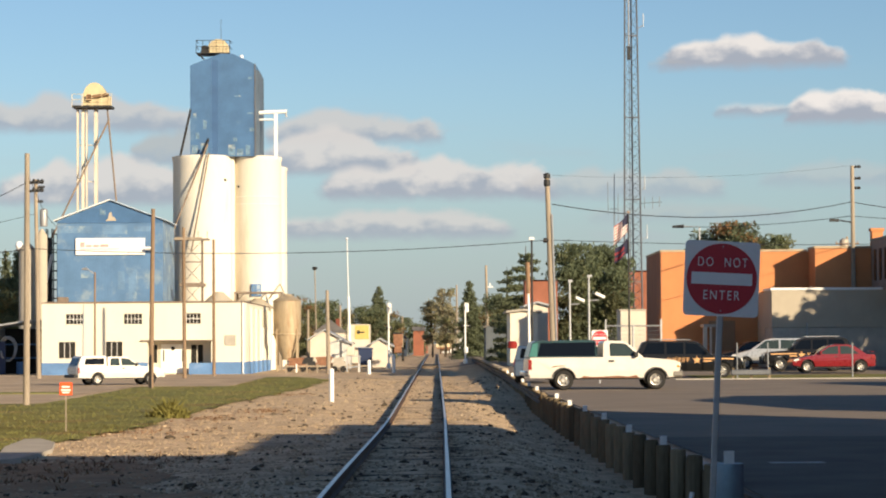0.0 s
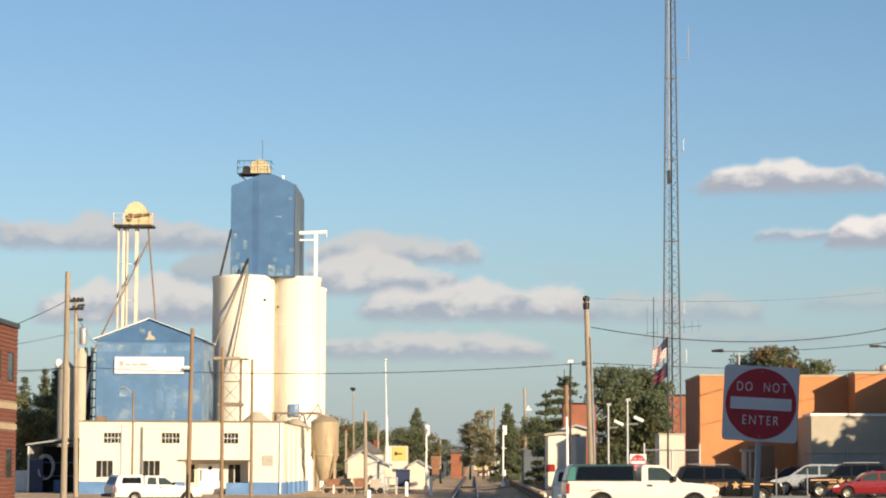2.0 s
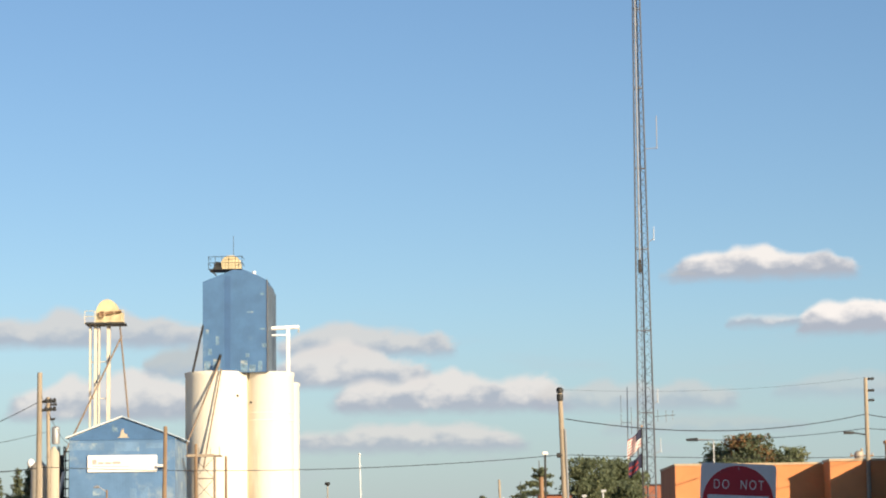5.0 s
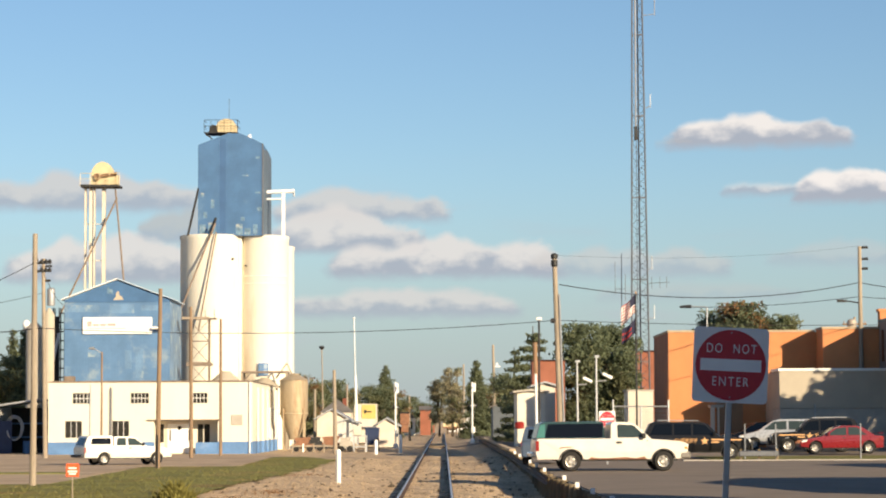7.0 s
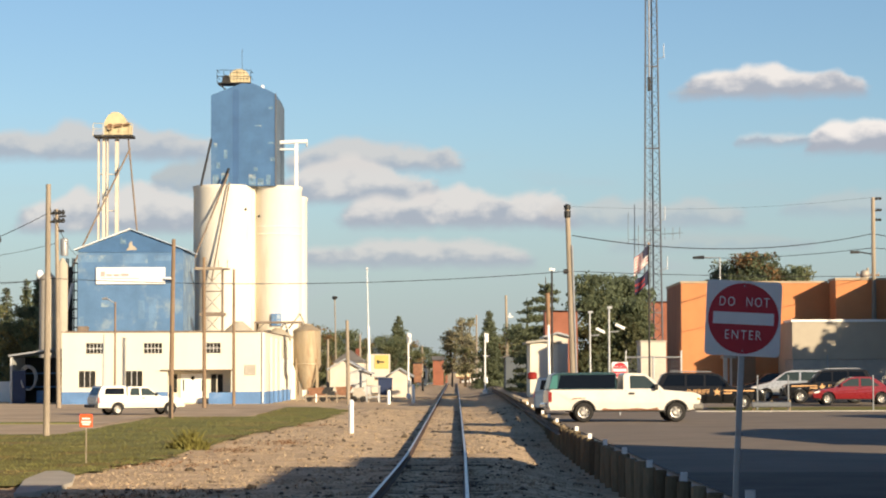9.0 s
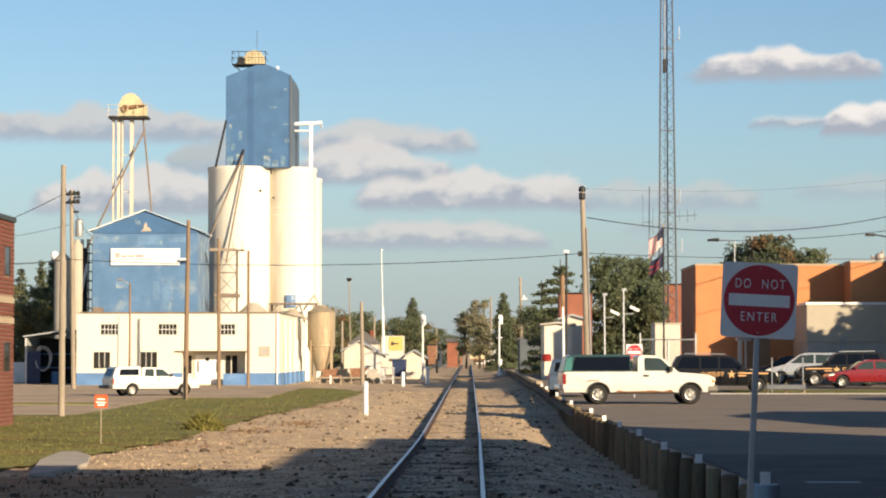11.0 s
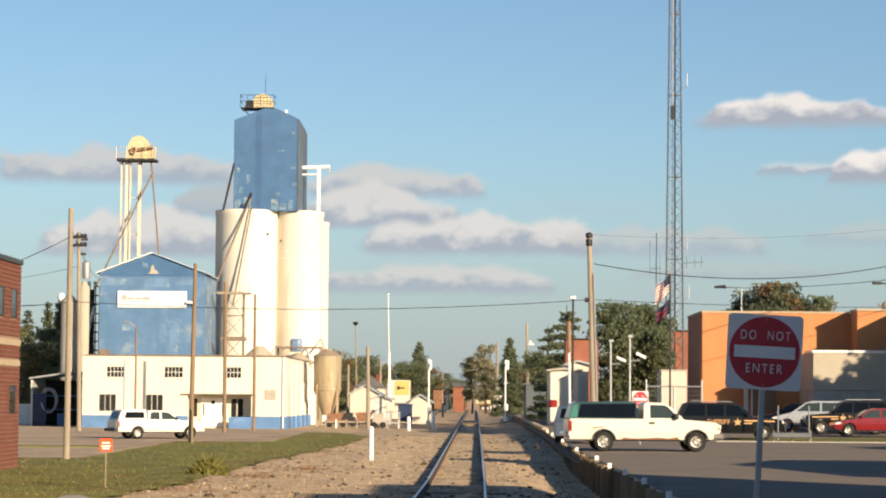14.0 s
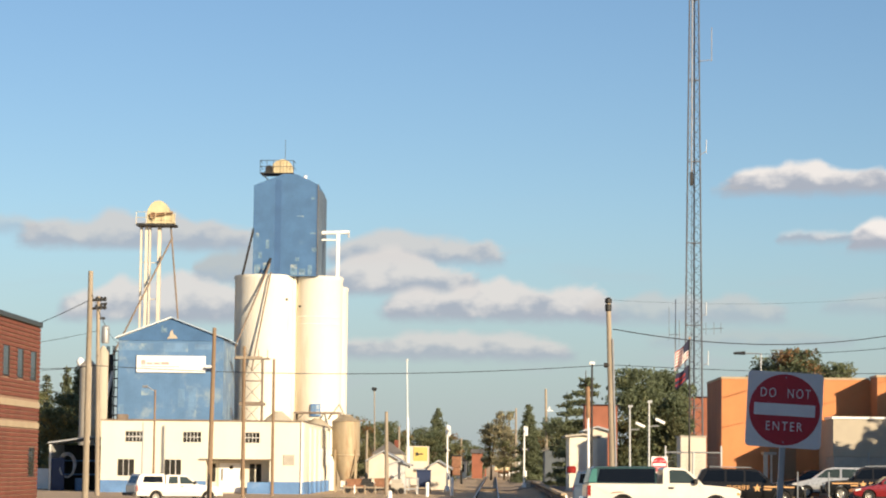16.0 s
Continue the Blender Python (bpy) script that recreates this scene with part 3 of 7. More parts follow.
barrier = thing("guard_rail", 3.56, 30, -0.6, "weathered wooden guard posts with a steel beam beside the lot", "guard rail")
k = 0
y = 31.4
while y < 230:
    zt, zb = post_top(y) - 0.02 + rng.uniform(-0.03, 0.03) + 0.6, ground_z(3.3, y) - 0.15 + 0.6
    r = 0.122 if y < 79 else 0.1
    near = y < 79
    lean = rng.normal(0, 0.012, 2)
    post = part("post", Shape().tube((0, y - 30, zb), (lean[0], y - 30 + lean[1], zt - 0.015), r, r * 0.97, 10).tube((lean[0], y - 30 + lean[1], zt - 0.015), (lean[0], y - 30 + lean[1], zt), r * 0.97, r * 0.85, 10), "post_wood", barrier)
    if (near and k % 3 == 0 and 33 < y < 78) or (not near and k % 3 == 0 and y < 130):
        part("reflector", Shape().box(lean[0] - 0.055, lean[0] + 0.055, y - 30 - 0.05, y - 30 - 0.03, zt, zt + 0.14, 0.004), "white", post, "white reflector tab")
    y += 2.25 if y < 130 else 3.5
    k += 1


def beam(y0, y1, x, step):
    """A W-shaped steel beam along the posts."""
    s = Shape()
    prof = [(0, -0.155), (0.03, -0.14), (0.07, -0.10), (0.07, -0.06), (0.02, -0.02), (0.02, 0.02), (0.07, 0.06), (0.07, 0.10), (0.03, 0.14), (0, 0.155)]
    ys = np.linspace(y0, y1, int((y1 - y0) / step) + 2)
    n = len(prof)
    for yy in ys:
        s.v += [(x + px, yy - 30, post_top(yy) + 0.6 - 0.17 + pz) for px, pz in prof] + [(x + px - 0.008, yy - 30, post_top(yy) + 0.6 - 0.17 + pz) for px, pz in prof]
    for j in range(len(ys) - 1):
        for q in (0, n):
            s.f += [(j * 2 * n + q + i, j * 2 * n + q + i + 1, (j + 1) * 2 * n + q + i + 1, (j + 1) * 2 * n + q + i) for i in range(n - 1)]
    return s


for j in range(15):
    yy = 33.1 + j * 3.1
    part("retaining_board", Shape().box(0.1, 0.14, yy - 30, yy - 30 + 3.08, -0.25, 0.66 + 0.02 * (j % 3), 0.006), "post_wood", barrier, "dark weathered retaining board")
part("retaining_board", Shape().box(0.1, 0.215, -12, 3.08, -0.25, 0.632, 0.006), "asphalt_darker", barrier, "dark edging at the street end")
part("beam", beam(30.0, 79, 0.15, 3), "galv", barrier, "galvanised steel beam on the lot side")
part("beam", beam(80, 228, -0.18, 5), "rail_side", barrier, "dark rusty steel beam on the track side")
end = Shape().lathe(-0.14, -1.5, [(0.165, 0.54), (0.172, 0.56), (0.172, 0.99), (0.165, 1.01)], 24)
end_section = part("end_section", end, "pale_blue_tank", barrier, "pale blue-grey rounded steel end section", True)
part("reflector", Shape().box(-0.21, -0.09, -1.66, -1.64, 1.005, 1.16, 0.004), "white", end_section, "white reflector tab")
part("post", Shape().tube((-0.14, -1.5, -0.3), (-0.14, -1.5, 0.98), 0.12, 0.115, 10), "post_wood", barrier)
solid("leaning_stake", Shape().tube((3.0, 29.6, -0.66), (3.12, 29.7, 0.0), 0.03, 0.03, 6), "white", "small white stake leaning at the guard posts", "stake")


# ---------------------------------------------------------------- signs
def text_shape(body, size, name, depth=0.0):
    cu = bpy.data.curves.new(name, "FONT")
    cu.body, cu.size, cu.align_x, cu.align_y, cu.extrude, cu.offset = body, size, "CENTER", "CENTER", depth, size * (-0.006 if size < 0.2 else 0.004)
    cu.space_character = 1.28 if size < 0.2 else 1.0
    tmp = bpy.data.objects.new(name, cu)
    scene.collection.objects.link(tmp)
    me = bpy.data.meshes.new_from_object(tmp.evaluated_get(bpy.context.evaluated_depsgraph_get()))
    bpy.data.objects.remove(tmp)
    return me


def text_part(body, size, x, y, z, mat, parent, name="lettering", turn=(90, 0, 0), sx=1.0):
    ob = new(name, text_shape(body, size, name, 0.0015))
    ob.data.materials.append(M[mat])
    ob.parent = parent
    ob.matrix_local = pose(x, y, z, *turn) @ Matrix.Diagonal((sx, 1, 1, 1))
    return ob


def rounded(w, h, r, seg=6):
    pts = []
    for cx, cz, a0 in ((w / 2 - r, h / 2 - r, 0), (-w / 2 + r, h / 2 - r, 90), (-w / 2 + r, -h / 2 + r, 180), (w / 2 - r, -h / 2 + r, 270)):
        pts += [(cx + r * math.cos(math.radians(a0 + 90 * k / seg)), cz + r * math.sin(math.radians(a0 + 90 * k / seg))) for k in range(seg + 1)]
    return pts


def do_not_enter(x, y, z, zc, size, turn, lean, label, group, lettered=True):
    sign = thing("do_not_enter_sign", x, y, z, label, "road sign", group, turn)
    h = zc - z
    post = part("post", Shape().box(-0.03, 0.03, 0.0, 0.045, -0.3, h + size * 0.45, 0.006), "galv", sign, "galvanised steel post")
    panel = part("panel", Shape().prism([(a, b + h) for a, b in rounded(size, size, size * 0.06)], -0.012, 0.0), "sign_white", sign, "white square sign panel")
    disc = [(size * 0.47 * math.cos(2 * math.pi * k / 48), size * 0.47 * math.sin(2 * math.pi * k / 48) + h) for k in range(48)]
    part("disc", Shape().prism(disc, -0.016, -0.0115), "sign_red", panel, "red disc")
    part("bar", Shape().box(-size * 0.405, size * 0.405, -0.02, -0.0155, h - size * 0.08, h + size * 0.08), "sign_white", panel, "white bar")
    if lettered:
        for word, wx, wz in (("DO", -0.225, 0.215), ("NOT", 0.18, 0.215), ("ENTER", 0.0, -0.225)):
            text_part(word, size * 0.178, wx * size, -0.019, h + size * wz, "sign_white", panel, sx=0.78 if word == "ENTER" else 0.72)
        for bx, bz in ((0, 0.43), (0, -0.43)):
            part("bolt", Shape().tube((bx, -0.019, h + bz * size), (bx, -0.012, h + bz * size), 0.008, n=8), "galv", panel)
    sign.rotation_euler.rotate_axis("Y", radians(lean))
    return sign


do_not_enter(2.805, 24.8, 0.05, 2.465, 0.762, 0, 2.9, "red and white do not enter sign on a galvanised post", "do not enter signs")
do_not_enter(6.75, 100.0, 0.18, 1.98, 0.66, 0, 0, "smaller do not enter sign behind a pickup truck", "do not enter signs")


# ---------------------------------------------------------------- windows and doors
def window_unit(parent, x, y, z, w, h, cols=1, rows=1, frame_mat="white", deep=0.06, glass="glass", side=None, name="window"):
    """A framed window on a wall facing the camera (-y), or with side +1 / -1 on a wall facing +x / -x. x, y, z: the middle of its sill."""
    def bx(a0, a1, d0, d1, z0, z1, c=0.0):
        s = Shape()
        if side is None:
            return s.box(x + a0, x + a1, y + d0, y + d1, z + z0, z + z1, c)
        return s.box(x - side * d1, x - side * d0, y + a0, y + a1, z + z0, z + z1, c) if side > 0 else s.box(x + d0, x + d1, y + a0, y + a1, z + z0, z + z1, c)
    t = 0.05
    fr = bx(-w / 2 - t, -w / 2, -deep, 0.03, -t, h + t)
    for s in (bx(w / 2, w / 2 + t, -deep, 0.03, -t, h + t), bx(-w / 2, w / 2, -deep, 0.03, h, h + t), bx(-w / 2, w / 2, -deep, 0.03, -t, 0)):
        i = len(fr.v)
        fr.v += s.v
        fr.f += [tuple(i + k for k in q) for q in s.f]
    win = part(name, fr, frame_mat, parent)
    for c in range(cols):
        for r in range(rows):
            a0, a1 = -w / 2 + w * c / cols, -w / 2 + w * (c + 1) / cols
            b0, b1 = h * r / rows, h * (r + 1) / rows
            g = 0.02 if cols * rows > 1 else 0.0
            part("pane", bx(a0 + g, a1 - g, -0.02, 0.02, b0 + g, b1 - g), glass, win)
    for c in range(1, cols):
        a = -w / 2 + w * c / cols
        part("mullion", bx(a - 0.014, a + 0.014, -deep * 0.8, 0.0, 0, h), frame_mat, win)
    for r in range(1, rows):
        b = h * r / rows
        part("mullion", bx(-w / 2, w / 2, -deep * 0.7, 0.0, b - 0.02, b + 0.02), frame_mat, win)
    return win


def wall_with_openings(x0, x1, z0, z1, thick, openings, y):
    """A wall facing -y with front at y, cut through by openings (x0, x1, z0, z1)."""
    xs = sorted({x0, x1, *[o[0] for o in openings], *[o[1] for o in openings]})
    zs = sorted({z0, z1, *[o[2] for o in openings], *[o[3] for o in openings]})
    nx, nz = len(xs), len(zs)
    s = Shape()
    for yy in (y, y + thick):
        s.v += [(a, yy, c) for c in zs for a in xs]
    def full(i, j):
        if not (0 <= i < nx - 1 and 0 <= j < nz - 1):
            return False
        return not any(o[0] - 1e-6 <= xs[i] and xs[i + 1] <= o[1] + 1e-6 and o[2] - 1e-6 <= zs[j] and zs[j + 1] <= o[3] + 1e-6 for o in openings)
    back = nx * nz
    for j in range(nz - 1):
        for i in range(nx - 1):
            if full(i, j):
                a, b, c, d = j * nx + i, j * nx + i + 1, (j + 1) * nx + i + 1, (j + 1) * nx + i
                s.f += [(a, b, c, d), (back + d, back + c, back + b, back + a)]
                for (u, v), (di, dj) in (((a, b), (0, -1)), ((b, c), (1, 0)), ((c, d), (0, 1)), ((d, a), (-1, 0))):
                    if not full(i + di, j + dj):
                        s.f.append((v, u, back + u, back + v))
    return s


# ---------------------------------------------------------------- white mill office
office = thing("mill_office", -20, 169, -0.3, "two-storey white painted block office with a blue base", "building")
OX0, OX1 = -7.15, 6.95          # front, in the office's own metres
ups = [(-4.85, 1.25), (-0.85, 1.25), (3.2, 1.25)]
lows = [(-5.4, 1.15), (-2.15, 1.15)]
UZ, LZ = 3.55, 1.2
openings = [(c - w / 2, c + w / 2, UZ, UZ + 0.72) for c, w in ups] + [(c - w / 2, c + w / 2, LZ, LZ + 1.15) for c, w in lows] + [(0.15, 4.55, 0.0, 2.35)]
part("wall", wall_with_openings(OX0, OX1, 0.9, 5.0, 0.3, [(a, b, max(c, 0.9), d) for a, b, c, d in openings], 0), "white_wall", office)
part("base_wall", Shape().box(OX0, 0.15, -0.01, 0.29, 0.0, 0.9), "blue_base", office, "blue painted base of the wall")
part("base_wall", Shape().box(4.55, OX1, -0.01, 0.29, 0.0, 0.9), "blue_base", office, "blue painted base of the wall")
part("wall", Shape().box(OX1 - 0.3, OX1 - 0.003, 0.3, 26, 0.9, 5.0), "white_wall", office)
part("wall", Shape().box(OX1 - 0.3, OX1 + 0.007, 0.3, 26, 0.0, 0.9), "blue_base", office, "blue painted base of the wall")
part("wall", Shape().box(OX0, OX0 + 0.3, 0.3, 26, 0.0, 5.0), "white_wall", office)
part("wall", Shape().box(OX0 + 0.3, OX1 - 0.3, 25.7, 26, 0.0, 5.0), "white_wall", office)
part("roof", Shape().box(OX0 - 0.05, OX1 + 0.05, -0.05, 26.05, 5.0, 5.06).box(OX0 + 0.2, OX1 - 0.2, 0.2, 25.8, 5.06, 5.12), "spout", office, "flat tar roof with a low brown edge")
for c, w in ups:
    window_unit(office, c, 0.12, UZ, w, 0.72, 5, 2)
for c, w in lows:
    window_unit(office, c, 0.12, LZ, w, 1.15, 3, 1)
# recessed porch with the door
part("porch_wall", Shape().box(0.15, 4.55, 1.35, 1.5, 0.0, 2.35), "white_wall", office)
part("porch_wall", Shape().box(0.0, 0.148, 0.3, 1.35, 0.0, 2.35), "white_wall", office)
part("porch_wall", Shape().box(4.553, 4.7, 0.3, 1.35, 0.0, 2.35), "white_wall", office)
part("porch_ceiling", Shape().box(0.0, 4.7, 0.3, 1.5, 2.35, 2.5), "white_wall", office)
part("porch_wall", Shape().box(3.0, 4.55, 0.02, 0.3, 0.0, 0.85), "blue_base", office, "low blue parapet beside the door")
part("canopy", Shape().box(-0.3, 4.8, -0.2, 0.0, 2.37, 2.44, 0.02), "spout", office, "thin brown canopy edge over the entrance")
part("door_frame", Shape().box(0.83, 0.95, 1.25, 1.35, 0.0, 2.25).box(2.6, 2.72, 1.25, 1.35, 0.0, 2.25).box(0.95, 2.6, 1.25, 1.35, 2.15, 2.25), "dull_white", office)
door = part("door", Shape().box(0.95, 2.6, 1.27, 1.35, 0.12, 2.15, 0.02), "white", office, "white panelled front door with side lights")
part("fanlight", Shape().lathe(0, 0, [(0.14, 0), (0.14, 0.01)], 16), "glass", door).matrix_local = pose(1.78, 1.265, 1.85, 90)
for a in (1.08, 2.4):
    part("side_light", Shape().box(a, a + 0.1, 1.262, 1.28, 0.95, 1.75), "glass", door)
for a in (0.32, 3.05, 3.5):
    part("porch_window", Shape().box(a, a + 0.36, 1.31, 1.36, 0.85, 2.1), "glass", office)
for j in range(5):
    yy = 4.0 + j * 4.6
    pil = part("pilaster", Shape().box(OX1 - 0.003, OX1 + 0.16, yy, yy + 0.5, 0.9, 4.7, 0.02), "white_wall", office)
    part("pilaster_base", Shape().box(OX1 + 0.004, OX1 + 0.175, yy, yy + 0.52, 0.0, 0.9, 0.02), "blue_base", pil, "blue painted foot")
    if j > 1:
        window_unit(office, OX1 + 0.05, yy + 2.6, 1.0, 1.3, 2.3, 1, 2, side=1)
part("meter_box", Shape().box(5.5, 6.25, -0.06, -0.001, 2.05, 2.75, 0.01), "slab", office, "grey notice board on the wall")
part("downpipe", Shape().tube((OX1 - 0.2, -0.08, 0.1), (OX1 - 0.2, -0.08, 5.0), 0.05, n=8), "white", office)
part("rooftop_cooler", Shape().box(-6.55, -5.85, 3, 3.8, 5.12, 5.5, 0.03).box(-6.45, -5.95, 2.985, 3.0, 5.2, 5.42), "spout", office, "brown rooftop cooler")


# ---------------------------------------------------------------- blue mill building
mill = thing("mill_building", -24.55, 185, -0.3, "tall blue sheet-metal mill with a low gable", "building")
W = 4.0
gable = [(-W, 0), (W, 0), (W, 11.55), (0, 13.05), (-W, 11.55)]
part("wall", Shape().prism(gable, 0, 8.0), "blue_metal", mill)
for sgn in (-1, 1):
    part("roof", Shape().prism([(0, 13.08), (sgn * (W + 0.25), 11.5), (sgn * (W + 0.25), 11.58), (0, 13.17)], -0.25, 8.2), "white" if sgn < 0 else "pale_trim", mill, "thin metal roof edge")
part("gable_panel", Shape().prism([(-W + 0.02, 11.35), (W - 0.02, 11.35), (W - 0.02, 11.5), (0, 13.0), (-W + 0.02, 11.5)], -0.05, -0.003), "blue_head", mill, "darker blue gable sheeting")
part("gable_vent", Shape().prism([(-0.32, 11.5), (0.5, 11.52), (0.34, 11.78), (0.16, 11.86), (0.1, 12.2), (-0.08, 12.05), (-0.12, 11.72)], -0.09, -0.05), "tan", mill, "torn pale patch where the gable vent was")
part("gable_patch", Shape().prism([(-0.75, 12.0), (-0.3, 11.95), (-0.38, 12.35), (-0.58, 12.3), (-0.66, 12.55), (-0.78, 12.45)], -0.085, -0.05), "blue_pale", mill, "paler bare sheet in the gable")
for a, b, w_, h_ in ((-3.95, 10.6, 2.6, 0.55), (-0.6, 10.5, 1.9, 0.7), (1.8, 10.7, 1.3, 0.4), (-2.2, 7.2, 0.9, 0.5), (0.6, 6.3, 0.5, 1.4), (1.4, 5.6, 0.6, 2.2), (-3.9, 5.5, 0.4, 1.0)):
    part("bare_sheet", Shape().box(a, a + w_, -0.01, -0.004, b, b + h_), "blue_worn_lit", mill, "paler weathered sheet")
board = part("sign_board", Shape().box(-2.6, 2.65, -0.14, -0.02, 8.93, 10.2, 0.02), "white", mill, "long white sign board with faded script")
for a, b, zz, hh in ((-2.25, -1.9, 9.5, 1.1), (-1.82, -1.35, 9.52, 0.5), (-1.28, -0.8, 9.52, 0.5), (-0.72, -0.1, 9.52, 0.6)):
    part("script_bar", Shape().box(a, b, -0.146, -0.139, zz, zz + hh * 0.35), "faded_red", board, "faded line of script")
part("script_bar", Shape().box(-2.3, 0.7, -0.146, -0.139, 9.34, 9.4), "faded_red", board, "faded line of script")
part("sign_lamp", Shape().tube((2.7, -0.4, 9.35), (3.35, -0.4, 9.35), 0.11, n=10), "white", mill, "white cylindrical lamp")
# sunlit side of the mill, its brightness put into a paler colour
part("side_cladding", Shape().box(W + 0.002, W + 0.014, 0.02, 7.98, 0.0, 11.3), "blue_worn_lit", mill, "side cladding with its sunlight painted in as paler blue")

# ---------------------------------------------------------------- concrete silos and head house
silos = thing("grain_elevator", -16.2, 195, -0.3, "white concrete grain silos with a blue metal head house", "grain elevator")
SR = 2.49
for cx, cy, r in ((-2.41, 2.5, SR), (1.87, 3.2, 1.93), (-2.41, 7.5, SR), (2.3, 6.0, 1.78)):
    part("silo", Shape().lathe(cx, cy, [(r, 0), (r, 16.9 if cx < 2.2 else 16.3), (r + 0.06, 17.0 if cx < 2.2 else 16.4), (r + 0.06, 17.25 if cx < 2.2 else 16.6), (r - 0.1, 17.3 if cx < 2.2 else 16.65)], 48), "concrete", silos, smooth=True)
part("web_wall", Shape().box(-0.11, 0.14, 1.5, 3.2, 0, 17.27), "concrete", silos, "concrete infill between the silos")
head = part("head_house", Shape().prism([(-3.32, 17.2), (1.88, 17.2), (1.88, 24.6), (1.15, 24.98), (0.1, 25.45), (-0.9, 25.5), (-1.9, 25.1), (-3.32, 24.55)], 0.9, 8.5), "blue_head", silos, "tall blue ribbed metal head house")
part("head_side", Shape().slab([(1.88, 0.95), (2.12, 2.0), (2.04, 8.4), (1.88, 8.4)], 17.2, 24.2), "head_side", silos, "grey chamfered side of the head house")
part("head_corner", Shape().box(1.82, 1.9, 0.84, 0.96, 17.2, 24.65), "mast_steel", silos)
part("side_bay", Shape().prism([(-3.34, 17.2), (-1.62, 17.2), (-1.62, 25.1), (-3.34, 24.5)], 0.74, 0.897), "blue_head", head, "slightly proud blue metal bay")
# narrow shade at the bay's edge, painted as a darker blue strip
part("bay_flashing", Shape().box(-1.62, -1.1, 0.86, 0.897, 17.2, 25.0), "blue_shade", head, "darker blue strip painted as the bay's shade")
for a, b, w_, h_ in ((-3.2, 17.3, 0.5, 0.8), (-2.5, 17.25, 0.6, 1.0), (-2.9, 18.6, 0.3, 0.5), (-2.3, 19.4, 0.28, 0.7), (-3.1, 20.3, 0.25, 0.35)):
    part("bare_sheet", Shape().box(a, a + w_, 0.728, 0.738, b, b + h_), "blue_pale", head, "paler weathered sheet")
for a, b, w_, h_ in ((-0.3, 17.25, 0.55, 0.9), (0.4, 17.25, 0.5, 0.55), (1.1, 17.3, 0.35, 0.8), (0.1, 18.4, 0.3, 0.3), (1.4, 19.2, 0.4, 0.3), (1.25, 20.6, 0.45, 0.14), (0.2, 22.0, 0.55, 0.1), (1.3, 23.4, 0.3, 0.2)):
    part("bare_sheet", Shape().box(a, a + w_, 0.884, 0.894, b, b + h_), "blue_pale", head, "paler weathered sheet")
# platform with the leg head
plat = part("platform", Shape().box(-2.9, -0.2, 1.2, 3.4, 25.55, 25.61), "dark", silos, "steel service platform")
for a in np.linspace(-2.9, -0.2, 6):
    part("rail_post", Shape().tube((a, 1.2, 25.6), (a, 1.2, 26.6), 0.022, n=6), "dark", plat)
for zz in (26.1, 26.6):
    part("hand_rail", Shape().tube((-2.9, 1.2, zz), (-0.2, 1.2, zz), 0.025, n=6).tube((-2.9, 1.2, zz), (-2.9, 3.4, zz), 0.025, n=6).tube((-0.2, 1.2, zz), (-0.2, 3.4, zz), 0.025, n=6), "dark", plat)
part("bracket", Shape().tube((-2.8, 1.3, 25.55), (-2.2, 1.4, 25.0), 0.05, n=6), "dark", plat)
leg_head = [(-2.0, 25.62), (-0.3, 25.62)] + [(-1.15 + 0.85 * math.cos(math.radians(a)), 25.95 + 0.8 * math.sin(math.radians(a))) for a in range(0, 181, 15)]
part("leg_head", Shape().prism(leg_head, 1.6, 2.3), "cream", plat, "cream rounded elevator leg head")
part("motor", Shape().tube((-2.5, 1.7, 25.95), (-1.9, 1.7, 25.95), 0.2, n=10).prism([(-2.6, 25.63), (-1.85, 25.63), (-2.0, 26.2), (-2.3, 26.25)], 1.5, 1.58), "dark", plat, "dark drive motor")
part("antenna", Shape().tube((-0.95, 2, 26.6), (-0.95, 2, 28.4), 0.02, n=5), "dark", silos)
part("vent_cap", Shape().tube((0.75, 1.4, 25.0), (0.75, 1.4, 25.4), 0.14, n=10), "white", silos, "white vent cap")
# side jib on the right silo
part("jib_post", Shape().box(3.3, 3.58, 2.0, 2.3, 17.0, 21.0, 0.02), "white", silos)
part("jib_arm", Shape().tube((1.9, 2.1, 20.8), (4.35, 2.1, 20.9), 0.16, n=10).tube((2.1, 2.1, 20.25), (3.4, 2.1, 20.25), 0.08, n=8), "white", silos, "white spout arm")
part("jib_drop", Shape().tube((4.3, 2.1, 20.85), (4.3, 2.1, 20.45), 0.07, n=8), "grey_metal", silos)
# spouts down the front of the left silo
part("spout", Shape().tube((-1.85, -0.25, 18.1), (-4.55, -0.6, 11.2), 0.075, n=8), "spout", silos, "weathered grain spout")
part("spout", Shape().tube((-1.75, -0.3, 17.4), (-3.15, -0.5, 9.5), 0.065, n=8), "spout", silos, "weathered grain spout")
part("stay", Shape().tube((-3.3, 0.8, 21.0), (-4.1, 0.4, 17.2), 0.1, n=6), "dark", silos)
part("stay", Shape().tube((-1.9, 0.8, 18.6), (-2.3, 0.2, 17.0), 0.12, n=6), "dark", silos)
for zz in (13.3, 13.9):
    part("band", Shape().lathe(1.87, 3.2, [(1.93 + 0.004, zz), (1.93 + 0.03, zz + 0.02), (1.93 + 0.03, zz + 0.1), (1.93 + 0.004, zz + 0.12)], 48, False), "concrete", silos, smooth=True)
part("hatch", Shape().tube((-0.55, 0.75, 15.3), (-0.55, 0.95, 15.3), 0.11, n=10), "dark", silos)
part("hatch", Shape().tube((0.45, 1.5, 14.8), (0.45, 1.7, 14.8), 0.09, n=10), "dark", silos)
